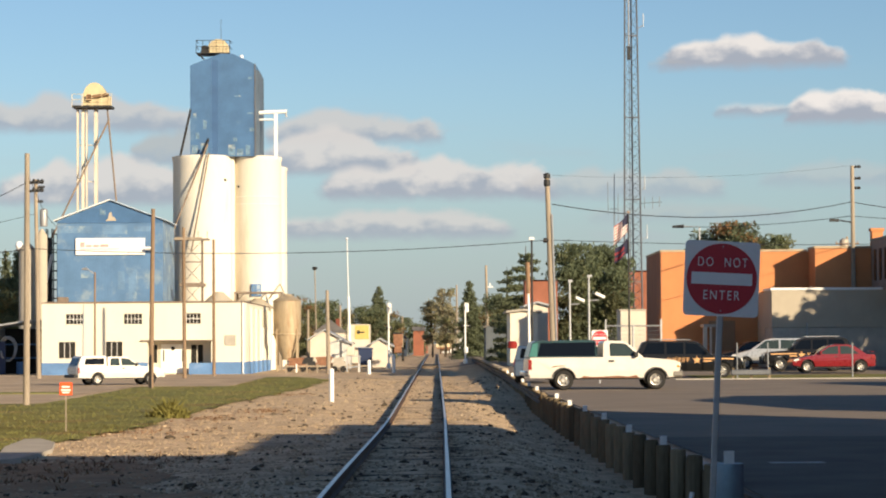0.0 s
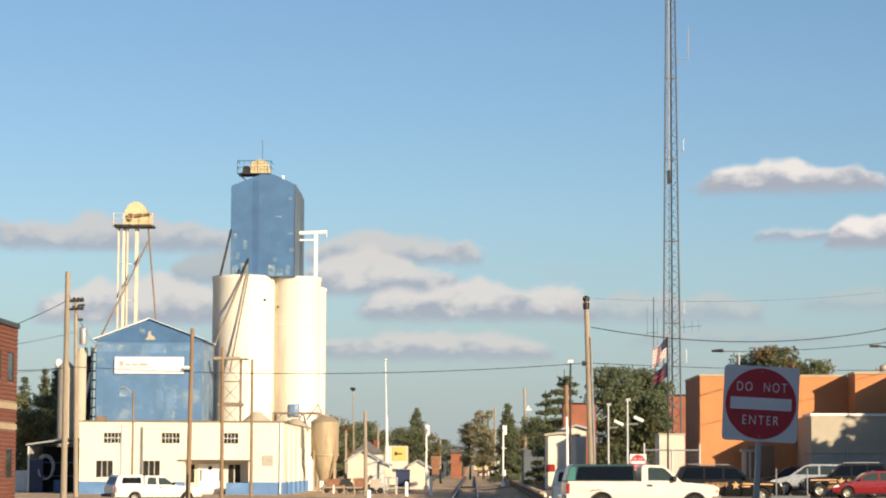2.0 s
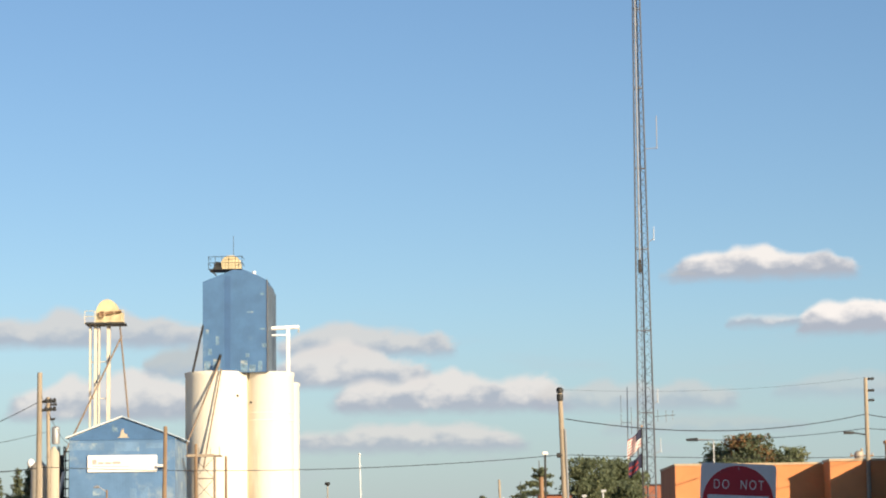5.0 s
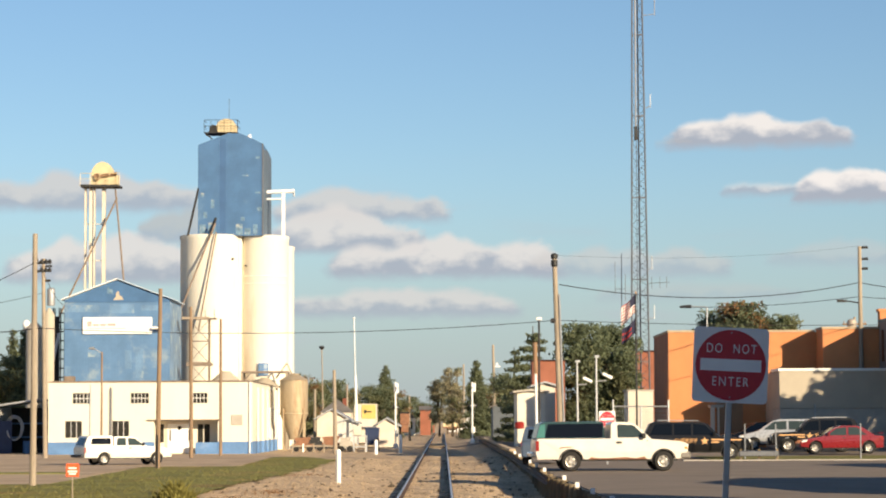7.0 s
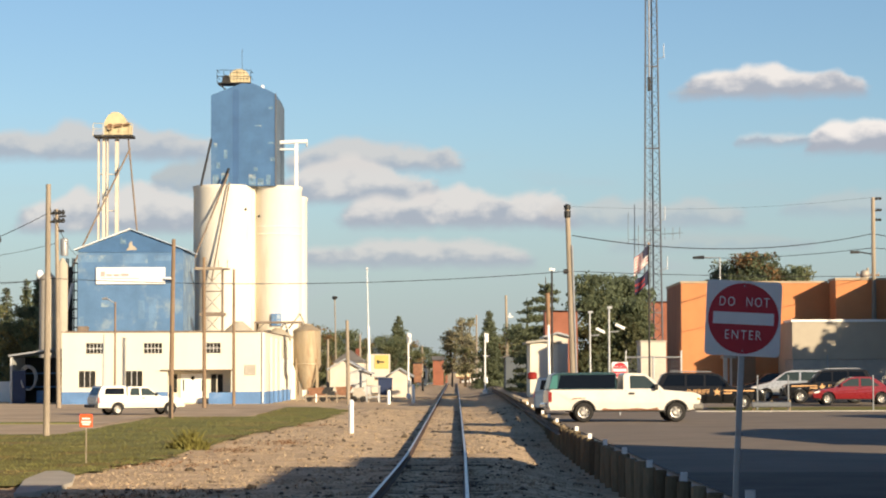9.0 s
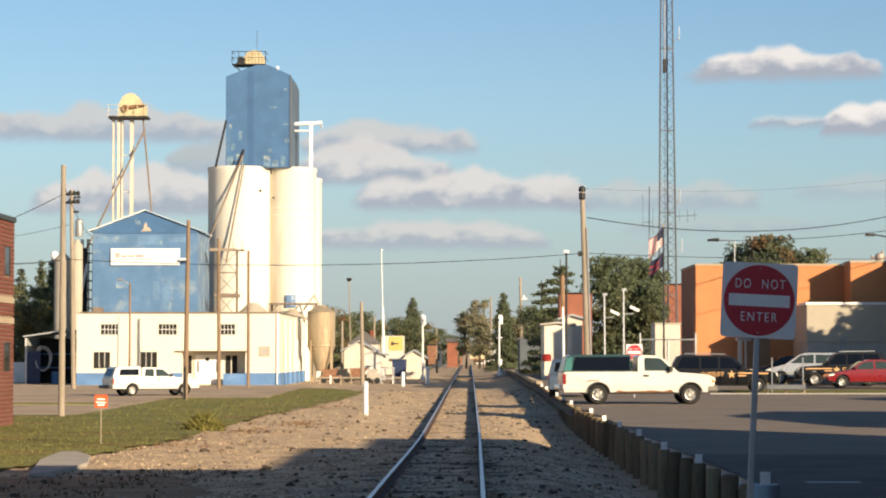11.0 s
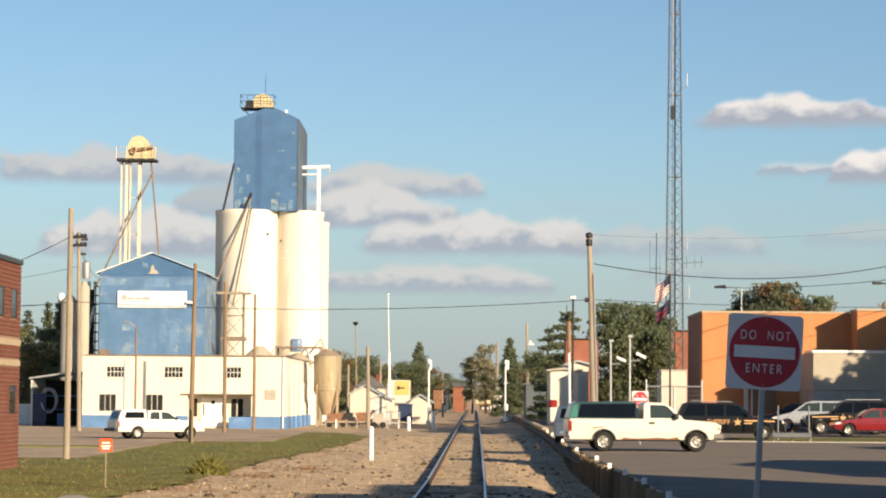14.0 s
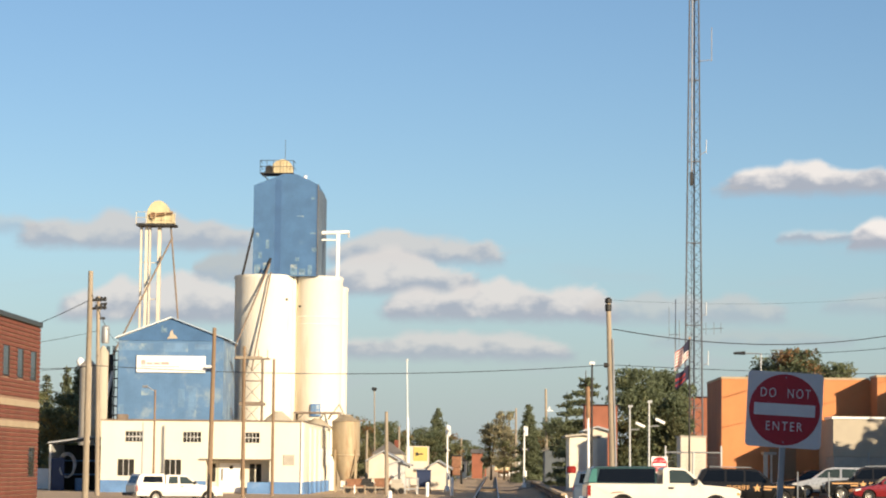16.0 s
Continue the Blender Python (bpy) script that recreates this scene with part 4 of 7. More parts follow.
win = part("blue_window", Shape().box(1.5, 2.3, 1.1, 1.32, 5.95, 6.95, 0.02), "blue_base", silos, "blue framed window on the silo")
for a in (1.58, 1.94):
    for b in (6.05, 6.5):
        part("pane", Shape().box(a, a + 0.28, 1.07, 1.105, b, b + 0.36), "blue_metal" if a < 1.6 else "pale_trim", win)
for a, b, c, d in ((3.0, 5.7, 3.9, 6.9), (3.9, 6.9, 4.6, 5.3)):
    part("a_frame_leg", Shape().tube((a, -0.3, b), (c, -0.3, d), 0.07, n=6), "tan", silos)
deck = part("loading_deck", Shape().box(0.4, 4.1, -2.4, -0.2, 6.1, 6.24), "spout", silos, "weathered loading deck on posts")
for a in (0.4, 3.9):
    for b in (-2.4, -0.4):
        part("deck_post", Shape().box(a, a + 0.18, b, b + 0.18, 0.0, 6.1), "pole_wood", deck)
part("deck_brace", Shape().tube((0.45, -2.42, 5.3), (1.2, -2.42, 6.1), 0.05, n=5), "pole_wood", deck)
part("roof_cone", Shape().lathe(2.2, -1.3, [(1.4, 4.9), (0.25, 5.75)], 20), "tan", silos)
part("roof_cone", Shape().lathe(-0.6, -4.5, [(1.7, 5.0), (0.3, 6.2)], 20), "tan", silos)

# lattice ladder tower before the silo
lad = thing("ladder_tower", -18.75, 189.5, -0.3, "slim weathered steel ladder tower against the silo", "tower")
for a in (-0.75, 0.75):
    for b in (-0.5, 0.5):
        part("leg", Shape().tube((a, b, 0), (a, b, 10.2), 0.05, n=6), "spout", lad)
for j in range(6):
    z0 = 0.2 + j * 1.66
    part("brace", Shape().tube((-0.75, -0.5, z0), (0.75, -0.5, z0 + 1.6), 0.025, n=5).tube((0.75, -0.5, z0), (-0.75, -0.5, z0 + 1.6), 0.025, n=5), "spout", lad)
    part("cross_bar", Shape().tube((-0.75, -0.5, z0), (0.75, -0.5, z0), 0.05, n=5), "spout", lad)
part("landing", Shape().box(-0.95, 0.95, -0.7, 0.7, 6.6, 6.85), "spout", lad)
part("top_deck", Shape().box(-1.4, 1.3, -0.7, 0.7, 10.2, 10.3), "spout", lad, "thin weathered top deck")
for a in (-1.3, -0.4, 0.5, 1.2):
    part("rail_post", Shape().tube((a, -0.65, 10.3), (a, -0.65, 10.9), 0.025, n=5), "spout", lad)

# ---------------------------------------------------------------- bucket elevator with dome behind the mill
legs = thing("bucket_elevator", -27.75, 200, -0.3, "cream bucket elevator on tall white legs", "grain elevator")
for a, r, mat in ((-1.43, 0.07, "dull_white"), (-0.98, 0.12, "casing"), (-0.7, 0.06, "dull_white"), (0.07, 0.14, "dull_white")):
    part("leg_casing", Shape().box(a - r, a + r, -0.25, 0.25, 0, 21.5, 0.02), mat, legs)
part("stay", Shape().tube((1.0, 0, 21.4), (1.95, 0, 11.5), 0.075, n=6), "spout", legs)
for zz in (12.5, 15.5, 18.5):
    part("cross_tie", Shape().tube((-1.43, 0, zz), (0.07, 0, zz), 0.04, n=6), "dull_white", legs)
part("spout", Shape().tube((1.2, -0.4, 20.6), (-4.6, -2, 8.0), 0.075, n=8), "spout", legs, "long slanting grain spout")
part("deck", Shape().box(-1.75, 1.45, -1, 1, 21.5, 21.68), "dark", legs)
dome = [(-0.95, 21.7), (1.25, 21.7), (1.25, 22.5)] + [(0.0 + 0.95 * math.cos(math.radians(a)), 22.35 + 1.25 * math.sin(math.radians(a))) for a in range(10, 181, 12)]
part("leg_head", Shape().prism(dome, -0.5, 0.6), "cream", legs, "cream rounded leg head")
part("drive", Shape().tube((-0.4, -0.7, 22.35), (1.2, -0.7, 22.6), 0.13, n=8).tube((-0.4, -0.75, 22.35), (-0.4, -0.55, 22.35), 0.28, n=12), "brown_door", legs, "brown belt drive cover")
for a in np.linspace(-1.75, 1.45, 5):
    part("rail_post", Shape().tube((a, -1, 21.6), (a, -1, 22.6), 0.025, n=5), "cream", legs)
part("hand_rail", Shape().tube((-1.75, -1, 22.6), (1.45, -1, 22.6), 0.025, n=5).tube((-1.75, -1, 22.15), (1.45, -1, 22.15), 0.02, n=5), "cream", legs)

# rusty hopper bin beside the office
hop = thing("hopper_bin", -11.22, 186, -0.25, "rusty cylindrical hopper bin with a cone bottom on legs", "grain bin")
part("shell", Shape().lathe(0, 0, [(0.36, 0.85), (1.05, 2.75), (1.07, 5.3), (1.08, 5.36)], 32), "bin_metal", hop, smooth=True)
part("roof", Shape().lathe(0, 0, [(1.13, 5.33), (0.4, 5.75), (0.34, 5.85), (0.05, 5.88)], 24), "bin_metal", hop, "conical bin roof")
for a in range(4):
    c, s_ = 1.08 * math.cos(math.radians(45 + 90 * a)), 1.1 * math.sin(math.radians(45 + 90 * a))
    part("leg", Shape().tube((c, s_, 0), (c, s_, 3.2), 0.07, n=6), "bin_metal", hop)
part("collar", Shape().lathe(0, 0, [(1.07, 2.72), (1.1, 2.75), (1.1, 2.82), (1.07, 2.86)], 32, False), "bin_metal", hop)


# ---------------------------------------------------------------- brick building beside the lawn
bb = thing("brick_building", -14.0, 75, -0.3, "two-storey red brick building with two pale stone bands", "building")
BH = 6.25
bwins = [(-1.05, 4.6, 0.95, 0.9), (-3.1, 4.6, 0.95, 0.9), (-5.2, 4.6, 0.95, 0.9), (-11.05, 4.6, 0.9, 0.9), (-1.05, 1.7, 0.95, 0.86), (-15.5, 4.6, 0.9, 0.9)]
core = wall_with_openings(-35, 0, -0.2, BH, 0.33, [(w[0] - w[2] / 2, w[0] + w[2] / 2, w[1], w[1] + w[3]) for w in bwins], 0)
core.v = [(-0.02 - b, a, c) for a, b, c in core.v]
part("wall", core, "mortar", bb, "mortar between the bricks")
part("wall", Shape().box(-18, -0.35, -0.3, 0, -0.2, BH), "brick_wall", bb)
part("wall", Shape().box(-18, -17.7, -35, -0.3, -0.2, BH), "brick_wall", bb)
part("wall", Shape().box(-17.7, -0.35, -35, -34.7, -0.2, BH), "brick_wall", bb)
part("roof", Shape().box(-17.7, -0.35, -34.7, -0.3, BH - 0.5, BH - 0.4), "roof_tar", bb)
part("coping", Shape().box(-18.1, 0.06, -35.1, 0.06, BH, BH + 0.16, 0.02), "coping", bb, "dark metal coping along the roof edge")
bands = [(3.14, 3.32), (3.76, 3.95)]
for z0, z1 in bands:
    part("stone_band", Shape().box(-0.02, 0.02, -35, 0.01, z0, z1, 0.004), "stone_band", bb, "pale cast-stone band")
for c, z0, w, h in bwins:
    window_unit(bb, -0.035, c, z0 + 0.04, w - 0.1, h - 0.08, 1, 1, "trim", 0.04, side=1)
lamp = part("wall_lamp", Shape().prism([(0.0, 0), (0.32, 0.05), (0.22, 0.36), (0.0, 0.39)], -0.18, 0.18), "spout", bb, "boxy grey-brown wall light")
lamp.matrix_local = pose(0.0, -7.8, 2.42)
part("roof_vent", Shape().tube((-1.0, -10.5, BH), (-1.0, -10.5, BH + 0.5), 0.12, n=8).lathe(-1.0, -10.5, [(0.2, BH + 0.45), (0.05, BH + 0.65)], 10), "dark", bb)

# ---------------------------------------------------------------- orange and grey building right of the lot
ob = thing("orange_building", 13.0, 140, 0.2, "flat-roofed orange brick building with a grey annex", "building")
part("wall", Shape().box(0, 17, 0, 9.4, 0, 6.75), "orange", ob)
# thin facing that gives the side a darker brown than the orange front
part("side_wall", Shape().box(-0.025, -0.003, 0.0, 9.4, 0, 6.75), "brown_side", ob, "side wall in a darker brown than the front")
part("coping", Shape().box(-0.06, 8.39, -0.05, 9.46, 6.75, 6.87), "stone_band", ob)
part("wall", Shape().box(8.45, 13.2, -2.5, 0, 0, 6.82), "orange", ob, "taller orange brick block")
part("coping", Shape().box(8.4, 13.2, -2.56, 0, 6.82, 6.95), "stone_band", ob)
part("wall", Shape().box(11.6, 26, -8.5, -2.6, 4.4, 7.2), "grey_brick", ob, "dark brick upper storey")
part("coping", Shape().box(11.55, 26, -8.55, -2.6, 7.2, 7.32), "coping", ob)
for j in range(3):
    part("window", Shape().box(11.57, 11.62, -4.2 - j * 1.6, -3.5 - j * 1.6, 4.95, 6.7), "glass", ob, "tall narrow window")
part("chimney", Shape().box(11.66, 12.3, -2.5, -1.9, 6.9, 7.95, 0.03).box(11.6, 12.36, -2.56, -1.84, 7.78, 7.95), "orange", ob, "orange brick chimney")
part("annex_wall", Shape().box(5.5, 26, -6.0, -2.9, 2.36, 4.4), "tan", ob, "tan metal siding of the annex")
part("annex_base", Shape().box(5.53, 26, -5.97, -2.9, 0, 2.34), "slab", ob, "grey lower wall of the annex")
part("annex_side", Shape().box(5.51, 8.4, -2.9, -0.02, 0, 4.35), "tan", ob)
part("annex_cap", Shape().box(5.43, 26, -6.07, -2.9, 4.4, 4.54), "white", ob, "white roof edge of the annex")
part("porch_roof", Shape().box(2.2, 2.95, -1.5, -0.1, 2.45, 2.6), "slab", ob)
part("column", Shape().box(2.22, 2.44, -1.45, -1.23, 0, 2.45), "dull_white", ob, "white column")
part("column", Shape().box(2.6, 2.7, -1.45, -1.35, 0, 2.45), "dull_white", ob, "white column")
part("garage_door", Shape().box(2.7, 4.2, -0.08, -0.003, 0, 2.8), "brown_door", ob, "brown roller door")
part("mast_light", Shape().tube((7.4, -6.1, 0), (7.4, -6.1, 2.6), 0.04, n=6), "galv", ob)

# ---------------------------------------------------------------- lattice radio mast
mast = thing("radio_mast", 14.46, 178, 0.2, "tall triangular steel lattice radio mast", "radio mast")


def mast_r(z):
    return 0.73 - 0.0105 * z


legs3 = [(-0.95, -0.3), (0.95, -0.3), (0.14, 0.9)]
for ax, ay in legs3:
    part("leg", Shape().tube((ax * mast_r(0), ay * mast_r(0), 0), (ax * mast_r(50), ay * mast_r(50), 50), 0.065, 0.055, 6), "mast_steel", mast)
for i in range(3):
    p, q = legs3[i], legs3[(i + 1) % 3]
    lac = Shape()
    for j in range(100):
        z0, z1 = j * 0.5, j * 0.5 + 0.5
        a, b = (p, q) if j % 2 else (q, p)
        lac.tube((a[0] * mast_r(z0), a[1] * mast_r(z0), z0), (b[0] * mast_r(z1), b[1] * mast_r(z1), z1), 0.017, n=4, cap=False)
        if j % 12 == 0:
            lac.tube((p[0] * mast_r(z0), p[1] * mast_r(z0), z0), (q[0] * mast_r(z0), q[1] * mast_r(z0), z0), 0.04, n=4)
    part("lacing", lac, "mast_steel", mast, "zigzag steel lacing")
part("feed_line", Shape().tube((-0.2, -0.25, 0), (-0.15, -0.22, 23.2), 0.022, n=6), "mast_steel", mast, "thin grey feed cable")
part("feed_line", Shape().tube((-0.18, -0.22, 23.2), (-0.1, -0.2, 50), 0.06, n=6), "galv", mast, "pale feed cable")
part("cable_gland", Shape().box(-0.3, -0.06, -0.3, -0.12, 22.2, 23.2, 0.02), "dark", mast)
for zz, dx in ((24.5, 0.9), (12.6, 0.9), (9.0, 1.05)):
    part("antenna", Shape().tube((0.5, -0.2, zz), (dx, -0.2, zz + 0.25), 0.03, n=5).tube((dx, -0.2, zz + 0.1), (dx, -0.2, zz + 1.1), 0.03, n=5), "galv", mast)
for zz, hh in ((31.6, 2.3),):
    part("antenna", Shape().tube((0.4, -0.2, zz - 0.2), (1.28, -0.2, zz - 0.1), 0.03, n=5).tube((1.28, -0.2, zz - 0.2), (1.28, -0.2, zz + hh), 0.035, n=6), "galv", mast, "white whip antenna")

# block added on the lot's far side, out of view right, shading the foreground
shade = thing("shade_block", 8, -12, 0.0, "unseen plain brick block shaped to shade the foreground", "building")
part("wall", Shape().box(-0.9, 4.8, 0, 38.4, 0, 8.0), "brick_wall", shade)
part("wall", Shape().box(4.8, 14.6, 0, 49.4, 0, 8.0), "brick_wall", shade)
part("wall", Shape().box(14.6, 40, 0, 46.4, 0, 8.0), "brick_wall", shade)
part("wall", Shape().box(6.2, 10.2, 49.4, 56.6, 0, 8.0), "brick_wall", shade)
part("wall", Shape().box(10.2, 12.0, 49.4, 53.6, 0, 8.0), "brick_wall", shade)
for j in range(6):
    part("window", Shape().box(-0.94, -0.88, 3 + 5 * j, 5.5 + 5 * j, 1, 3), "glass", shade)


# ---------------------------------------------------------------- utility poles and wires
def pole(name, base, top, r, label, category="utility pole", group="utility poles", mat="pole_wood"):
    ob_ = thing(name, base[0], base[1], base[2], label, category, group)
    d = Vector(top) - Vector(base)
    part("shaft", Shape().tube((0, 0, -0.3), d, r, r * 0.72, 10), mat, ob_)
    return ob_, d


def insulators(ob_, d, drops, side, mat="dark"):
    for dz, reach in drops:
        part("bracket", Shape().tube((d.x, d.y, d.z - dz), (d.x + side * reach, d.y, d.z - dz + 0.03), 0.045, n=6), mat, ob_, "dark insulator bracket")
        for q in (0.45, 0.75, 1.0):
            part("insulator", Shape().lathe(d.x + side * reach * q, d.y, [(0.03, d.z - dz - 0.03), (0.065, d.z - dz), (0.065, d.z - dz + 0.07), (0.03, d.z - dz + 0.13)], 10), mat, ob_)


pA, dA = pole("utility_pole", (-13.76, 82.5, -0.33), (-13.74, 82.50, 8.31), 0.115, "tall weathered wooden utility pole at the lawn edge")
insulators(pA, dA, ((1.0, 0.5), (1.28, 0.5)), 1)
pA2, dA2 = pole("utility_pole", (-24.26, 150, -0.26), (-24.47, 150.00, 12.01), 0.15, "wooden utility pole beside the white office")
insulators(pA2, dA2, ((0.5, 0.5), (1.4, 0.4)), 1)
part("transformer", Shape().lathe(0.3, -0.1, [(0.22, dA2.z - 2.9), (0.25, dA2.z - 2.8), (0.25, dA2.z - 1.9), (0.15, dA2.z - 1.8)], 14), "galv", pA2, "grey pole transformer", True)
pB, dB = pole("utility_pole", (-13.00, 112, -0.25), (-12.88, 112.00, 8.05), 0.12, "plain brown wooden pole on the lawn", mat="pole_dark")
part("lamp_arm", Shape().tube((dB.x, dB.y, dB.z - 1.8), (dB.x - 0.35, dB.y, dB.z - 1.8), 0.06, n=8), "white", pB, "short white arm")
part("guy_sleeve", Shape().tube((0.02, -0.14, 0), (0.02, -0.12, 1.6), 0.035, n=6), "dark", pB)
pC, dC = pole("utility_pole", (-15.13, 148, -0.24), (-15.18, 148.00, 8.91), 0.125, "brown wooden pole with a cross arm before the office", mat="pole_dark")
part("cross_arm", Shape().box(dC.x - 0.5, dC.x + 1.1, dC.y - 0.08, dC.y + 0.08, dC.z - 0.75, dC.z - 0.6), "pole_wood", pC)
pD, dD = pole("utility_pole", (-14.26, 158, -0.25), (-14.27, 158.00, 8.60), 0.11, "brown wooden pole before the office", mat="pole_dark")
pG, dG = pole("utility_pole", (-7.16, 165, -0.2), (-7.25, 165.00, 5.42), 0.15, "short bare wooden pole beside the gravel")
pI, dI = pole("utility_pole", (5.81, 119, 0.18), (5.52, 119.00, 10.04), 0.16, "tall grey wooden utility pole beside the lot")
part("top_fixture", Shape().lathe(dI.x, dI.y, [(0.13, dI.z - 0.62), (0.16, dI.z - 0.55), (0.16, dI.z - 0.3), (0.08, dI.z - 0.26), (0.17, dI.z - 0.2), (0.17, dI.z - 0.02), (0.06, dI.z + 0.05)], 12), "dark", pI, "dark pole-top fixture")
part("junction", Shape().tube((dI.x - 0.2, dI.y, dI.z - 3.25), (dI.x + 0.15, dI.y, dI.z - 3.25), 0.12, n=10), "dark", pI, "dark cable junction")
part("conduit", Shape().tube((0.16, -0.1, 0), (dI.x * 0.8 + 0.16, -0.1, dI.z * 0.8), 0.05, n=6), "galv", pI, "pale conduit up the pole")
pJ, dJ = pole("utility_pole", (23.55, 137.28, 0.2), (23.56, 137.28, 11.66), 0.15, "pale wooden utility pole between the annex and the orange wall")
insulators(pJ, dJ, ((0.1, 0.42), (0.75, 0.42), (1.3, 0.4)), 1.0)
part("lamp_arm", Shape().tube((dJ.x, dJ.y, dJ.z - 3.2), (dJ.x - 0.9, dJ.y, dJ.z - 3.05), 0.04, n=6).box(dJ.x - 1.3, dJ.x - 0.8, dJ.y - 0.12, dJ.y + 0.12, dJ.z - 3.15, dJ.z - 3.0), "dark", pJ, "street lamp arm")
pM, dM = pole("utility_pole", (5.66, 260, 0.1), (5.48, 260.00, 10.04), 0.17, "distant wooden pole with white insulators")
part("cross_arm", Shape().box(-0.2, 0.6, -0.06, 0.06, dM.z - 2.35, dM.z - 2.22).box(0.15, 0.3, -0.12, 0.12, dM.z - 2.2, dM.z - 1.9), "white", pM)
for px, tz, bz, dd in ((2.70, 8.90, 0.1, 300), (-4.38, 5.45, 0.0, 330), (-9.86, 5.84, -0.1, 255), (-11.14, 4.83, -0.1, 215)):
    pole("utility_pole", (px, dd, bz), (px, dd, tz), 0.14, "distant wooden utility pole")
pK, dK = pole("utility_pole", (5.25, 135, 0.2), (5.16, 135.00, 6.20), 0.085, "rust-topped white pole beside the street", mat="white")
part("rust_sleeve", Shape().tube((dK.x * 0.72, 0, dK.z * 0.72), (dK.x * 1.01, 0, dK.z * 1.01), 0.12, n=10), "brown_door", pK, "rusty upper sleeve")
for a in ((5.77, 5.79, 145.00, 7.94),):
    pk2, dk2 = pole("street_lamp", (a[0], 145, 0.2), a[1:], 0.08, "slim dark lamp post with a white lamp head", "street lamp", "street lamps", "dark")
    part("lamp_head", Shape().box(dk2.x - 0.18, dk2.x + 0.16, dk2.y - 0.12, dk2.y + 0.12, dk2.z - 0.05, dk2.z + 0.12, 0.03), "white", pk2)
for bx, top_, dd, side in ((7.11, (7.08, 128.00, 5.05), 128, 1), (7.71, (7.71, 122.00, 5.14), 122, 1)):
    pc, dc = pole("flood_light_pole", (bx, dd, 0.2), top_, 0.07, "slim grey pole with white flood lights", "light pole", "flood light poles", "galv")
    part("arm", Shape().tube((dc.x, dc.y, dc.z - 1.25), (dc.x + 0.5 * side, dc.y, dc.z - 1.22), 0.04, n=6), "galv", pc)
    hd = part("flood_light", Shape().box(-0.26, 0.26, -0.1, 0.1, -0.075, 0.075, 0.02), "white", pc, "white flood light head")
    hd.matrix_local = pose(dc.x + 0.55, dc.y, dc.z - 0.98, 0, 25, 0)
    part("top_bracket", Shape().box(dc.x - 0.08, dc.x + 0.16, dc.y - 0.06, dc.y + 0.06, dc.z - 0.08, dc.z + 0.04), "galv", pc)
# yard lamp and thin pole by the office
pE, dE = pole("yard_lamp", (-19.45, 140, -0.24), (-19.44, 140.00, 5.99), 0.07, "slim brown yard lamp with a curved arm", "lamp post", "yard lamps", "pole_dark")
part("arm", Shape().tube((0, 0, dE.z - 0.1), (-0.45, 0, dE.z + 0.2), 0.03, n=6).tube((-0.45, 0, dE.z + 0.2), (-0.75, 0, dE.z + 0.18), 0.09, 0.05, n=8), "galv", pE)
pE2, dE2 = pole("thin_pole", (-20.84, 145, -0.24), (-20.81, 145.00, 4.20), 0.06, "thin grey pole before the office", "pole", "thin poles", "galv")
pF, dF = pole("lamp_post", (-11.09, 230, -0.1), (-11.27, 230.00, 8.92), 0.07, "tall thin lamp post with a dark head", "lamp post", "street lamps", "pole_wood")
part("lamp_head", Shape().lathe(dF.x, dF.y, [(0.1, dF.z - 0.2), (0.28, dF.z), (0.2, dF.z + 0.15)], 10), "dark", pF)
pH, dH = pole("antenna_pole", (-7.61, 220, -0.1), (-7.87, 220.00, 11.14), 0.06, "tall thin white antenna pole", "antenna", "antennas", "white")
part("lower_tube", Shape().tube((0, 0, 0), (dH.x * 0.55, 0, dH.z * 0.55), 0.14, 0.11, n=10), "white", pH)
part("tip", Shape().lathe(dH.x, dH.y, [(0.05, dH.z), (0.14, dH.z + 0.1), (0.05, dH.z + 0.2)], 8), "white", pH)
# small second mast and dish poles behind the big one
pQ, dQ = pole("small_antenna_mast", (13.23, 180, 0.2), (13.31, 180.00, 14.22), 0.05, "thin antenna mast behind the lattice mast", "antenna", "antennas", "galv")
part("dipole", Shape().tube((-0.4, 0, dQ.z - 3), (-0.4, 0, dQ.z - 0.6), 0.02, n=5).tube((0.35, 0, dQ.z - 3.5), (0.35, 0, dQ.z - 1.5), 0.02, n=5).tube((-0.4, 0, dQ.z - 2.6), (0.35, 0, dQ.z - 2.6), 0.02, n=5), "mast_steel", pQ)
part("yagi", Shape().tube((2.0, 0, dQ.z - 2.2), (3.6, 0, dQ.z - 2.1), 0.025, n=5).tube((2.3, 0, dQ.z - 2.6), (2.3, 0, dQ.z - 1.7), 0.02, n=5).tube((2.9, 0, dQ.z - 2.6), (2.9, 0, dQ.z - 1.7), 0.02, n=5).tube((3.4, 0, dQ.z - 2.5), (3.4, 0, dQ.z - 1.7), 0.02, n=5), "mast_steel", pQ)


def wire(pts, sag, r, label):
    s = Shape()
    line = []
    for a, b in zip(pts, pts[1:]):
        a, b = Vector(a), Vector(b)
        line += [a.lerp(b, k / 16) - Vector((0, 0, 4 * sag * (k / 16) * (1 - k / 16))) for k in range(16)]
    s.path(line + [Vector(pts[-1])], r)
    return solid("overhead_wire", s, "wire", label, "wire", "overhead wires")


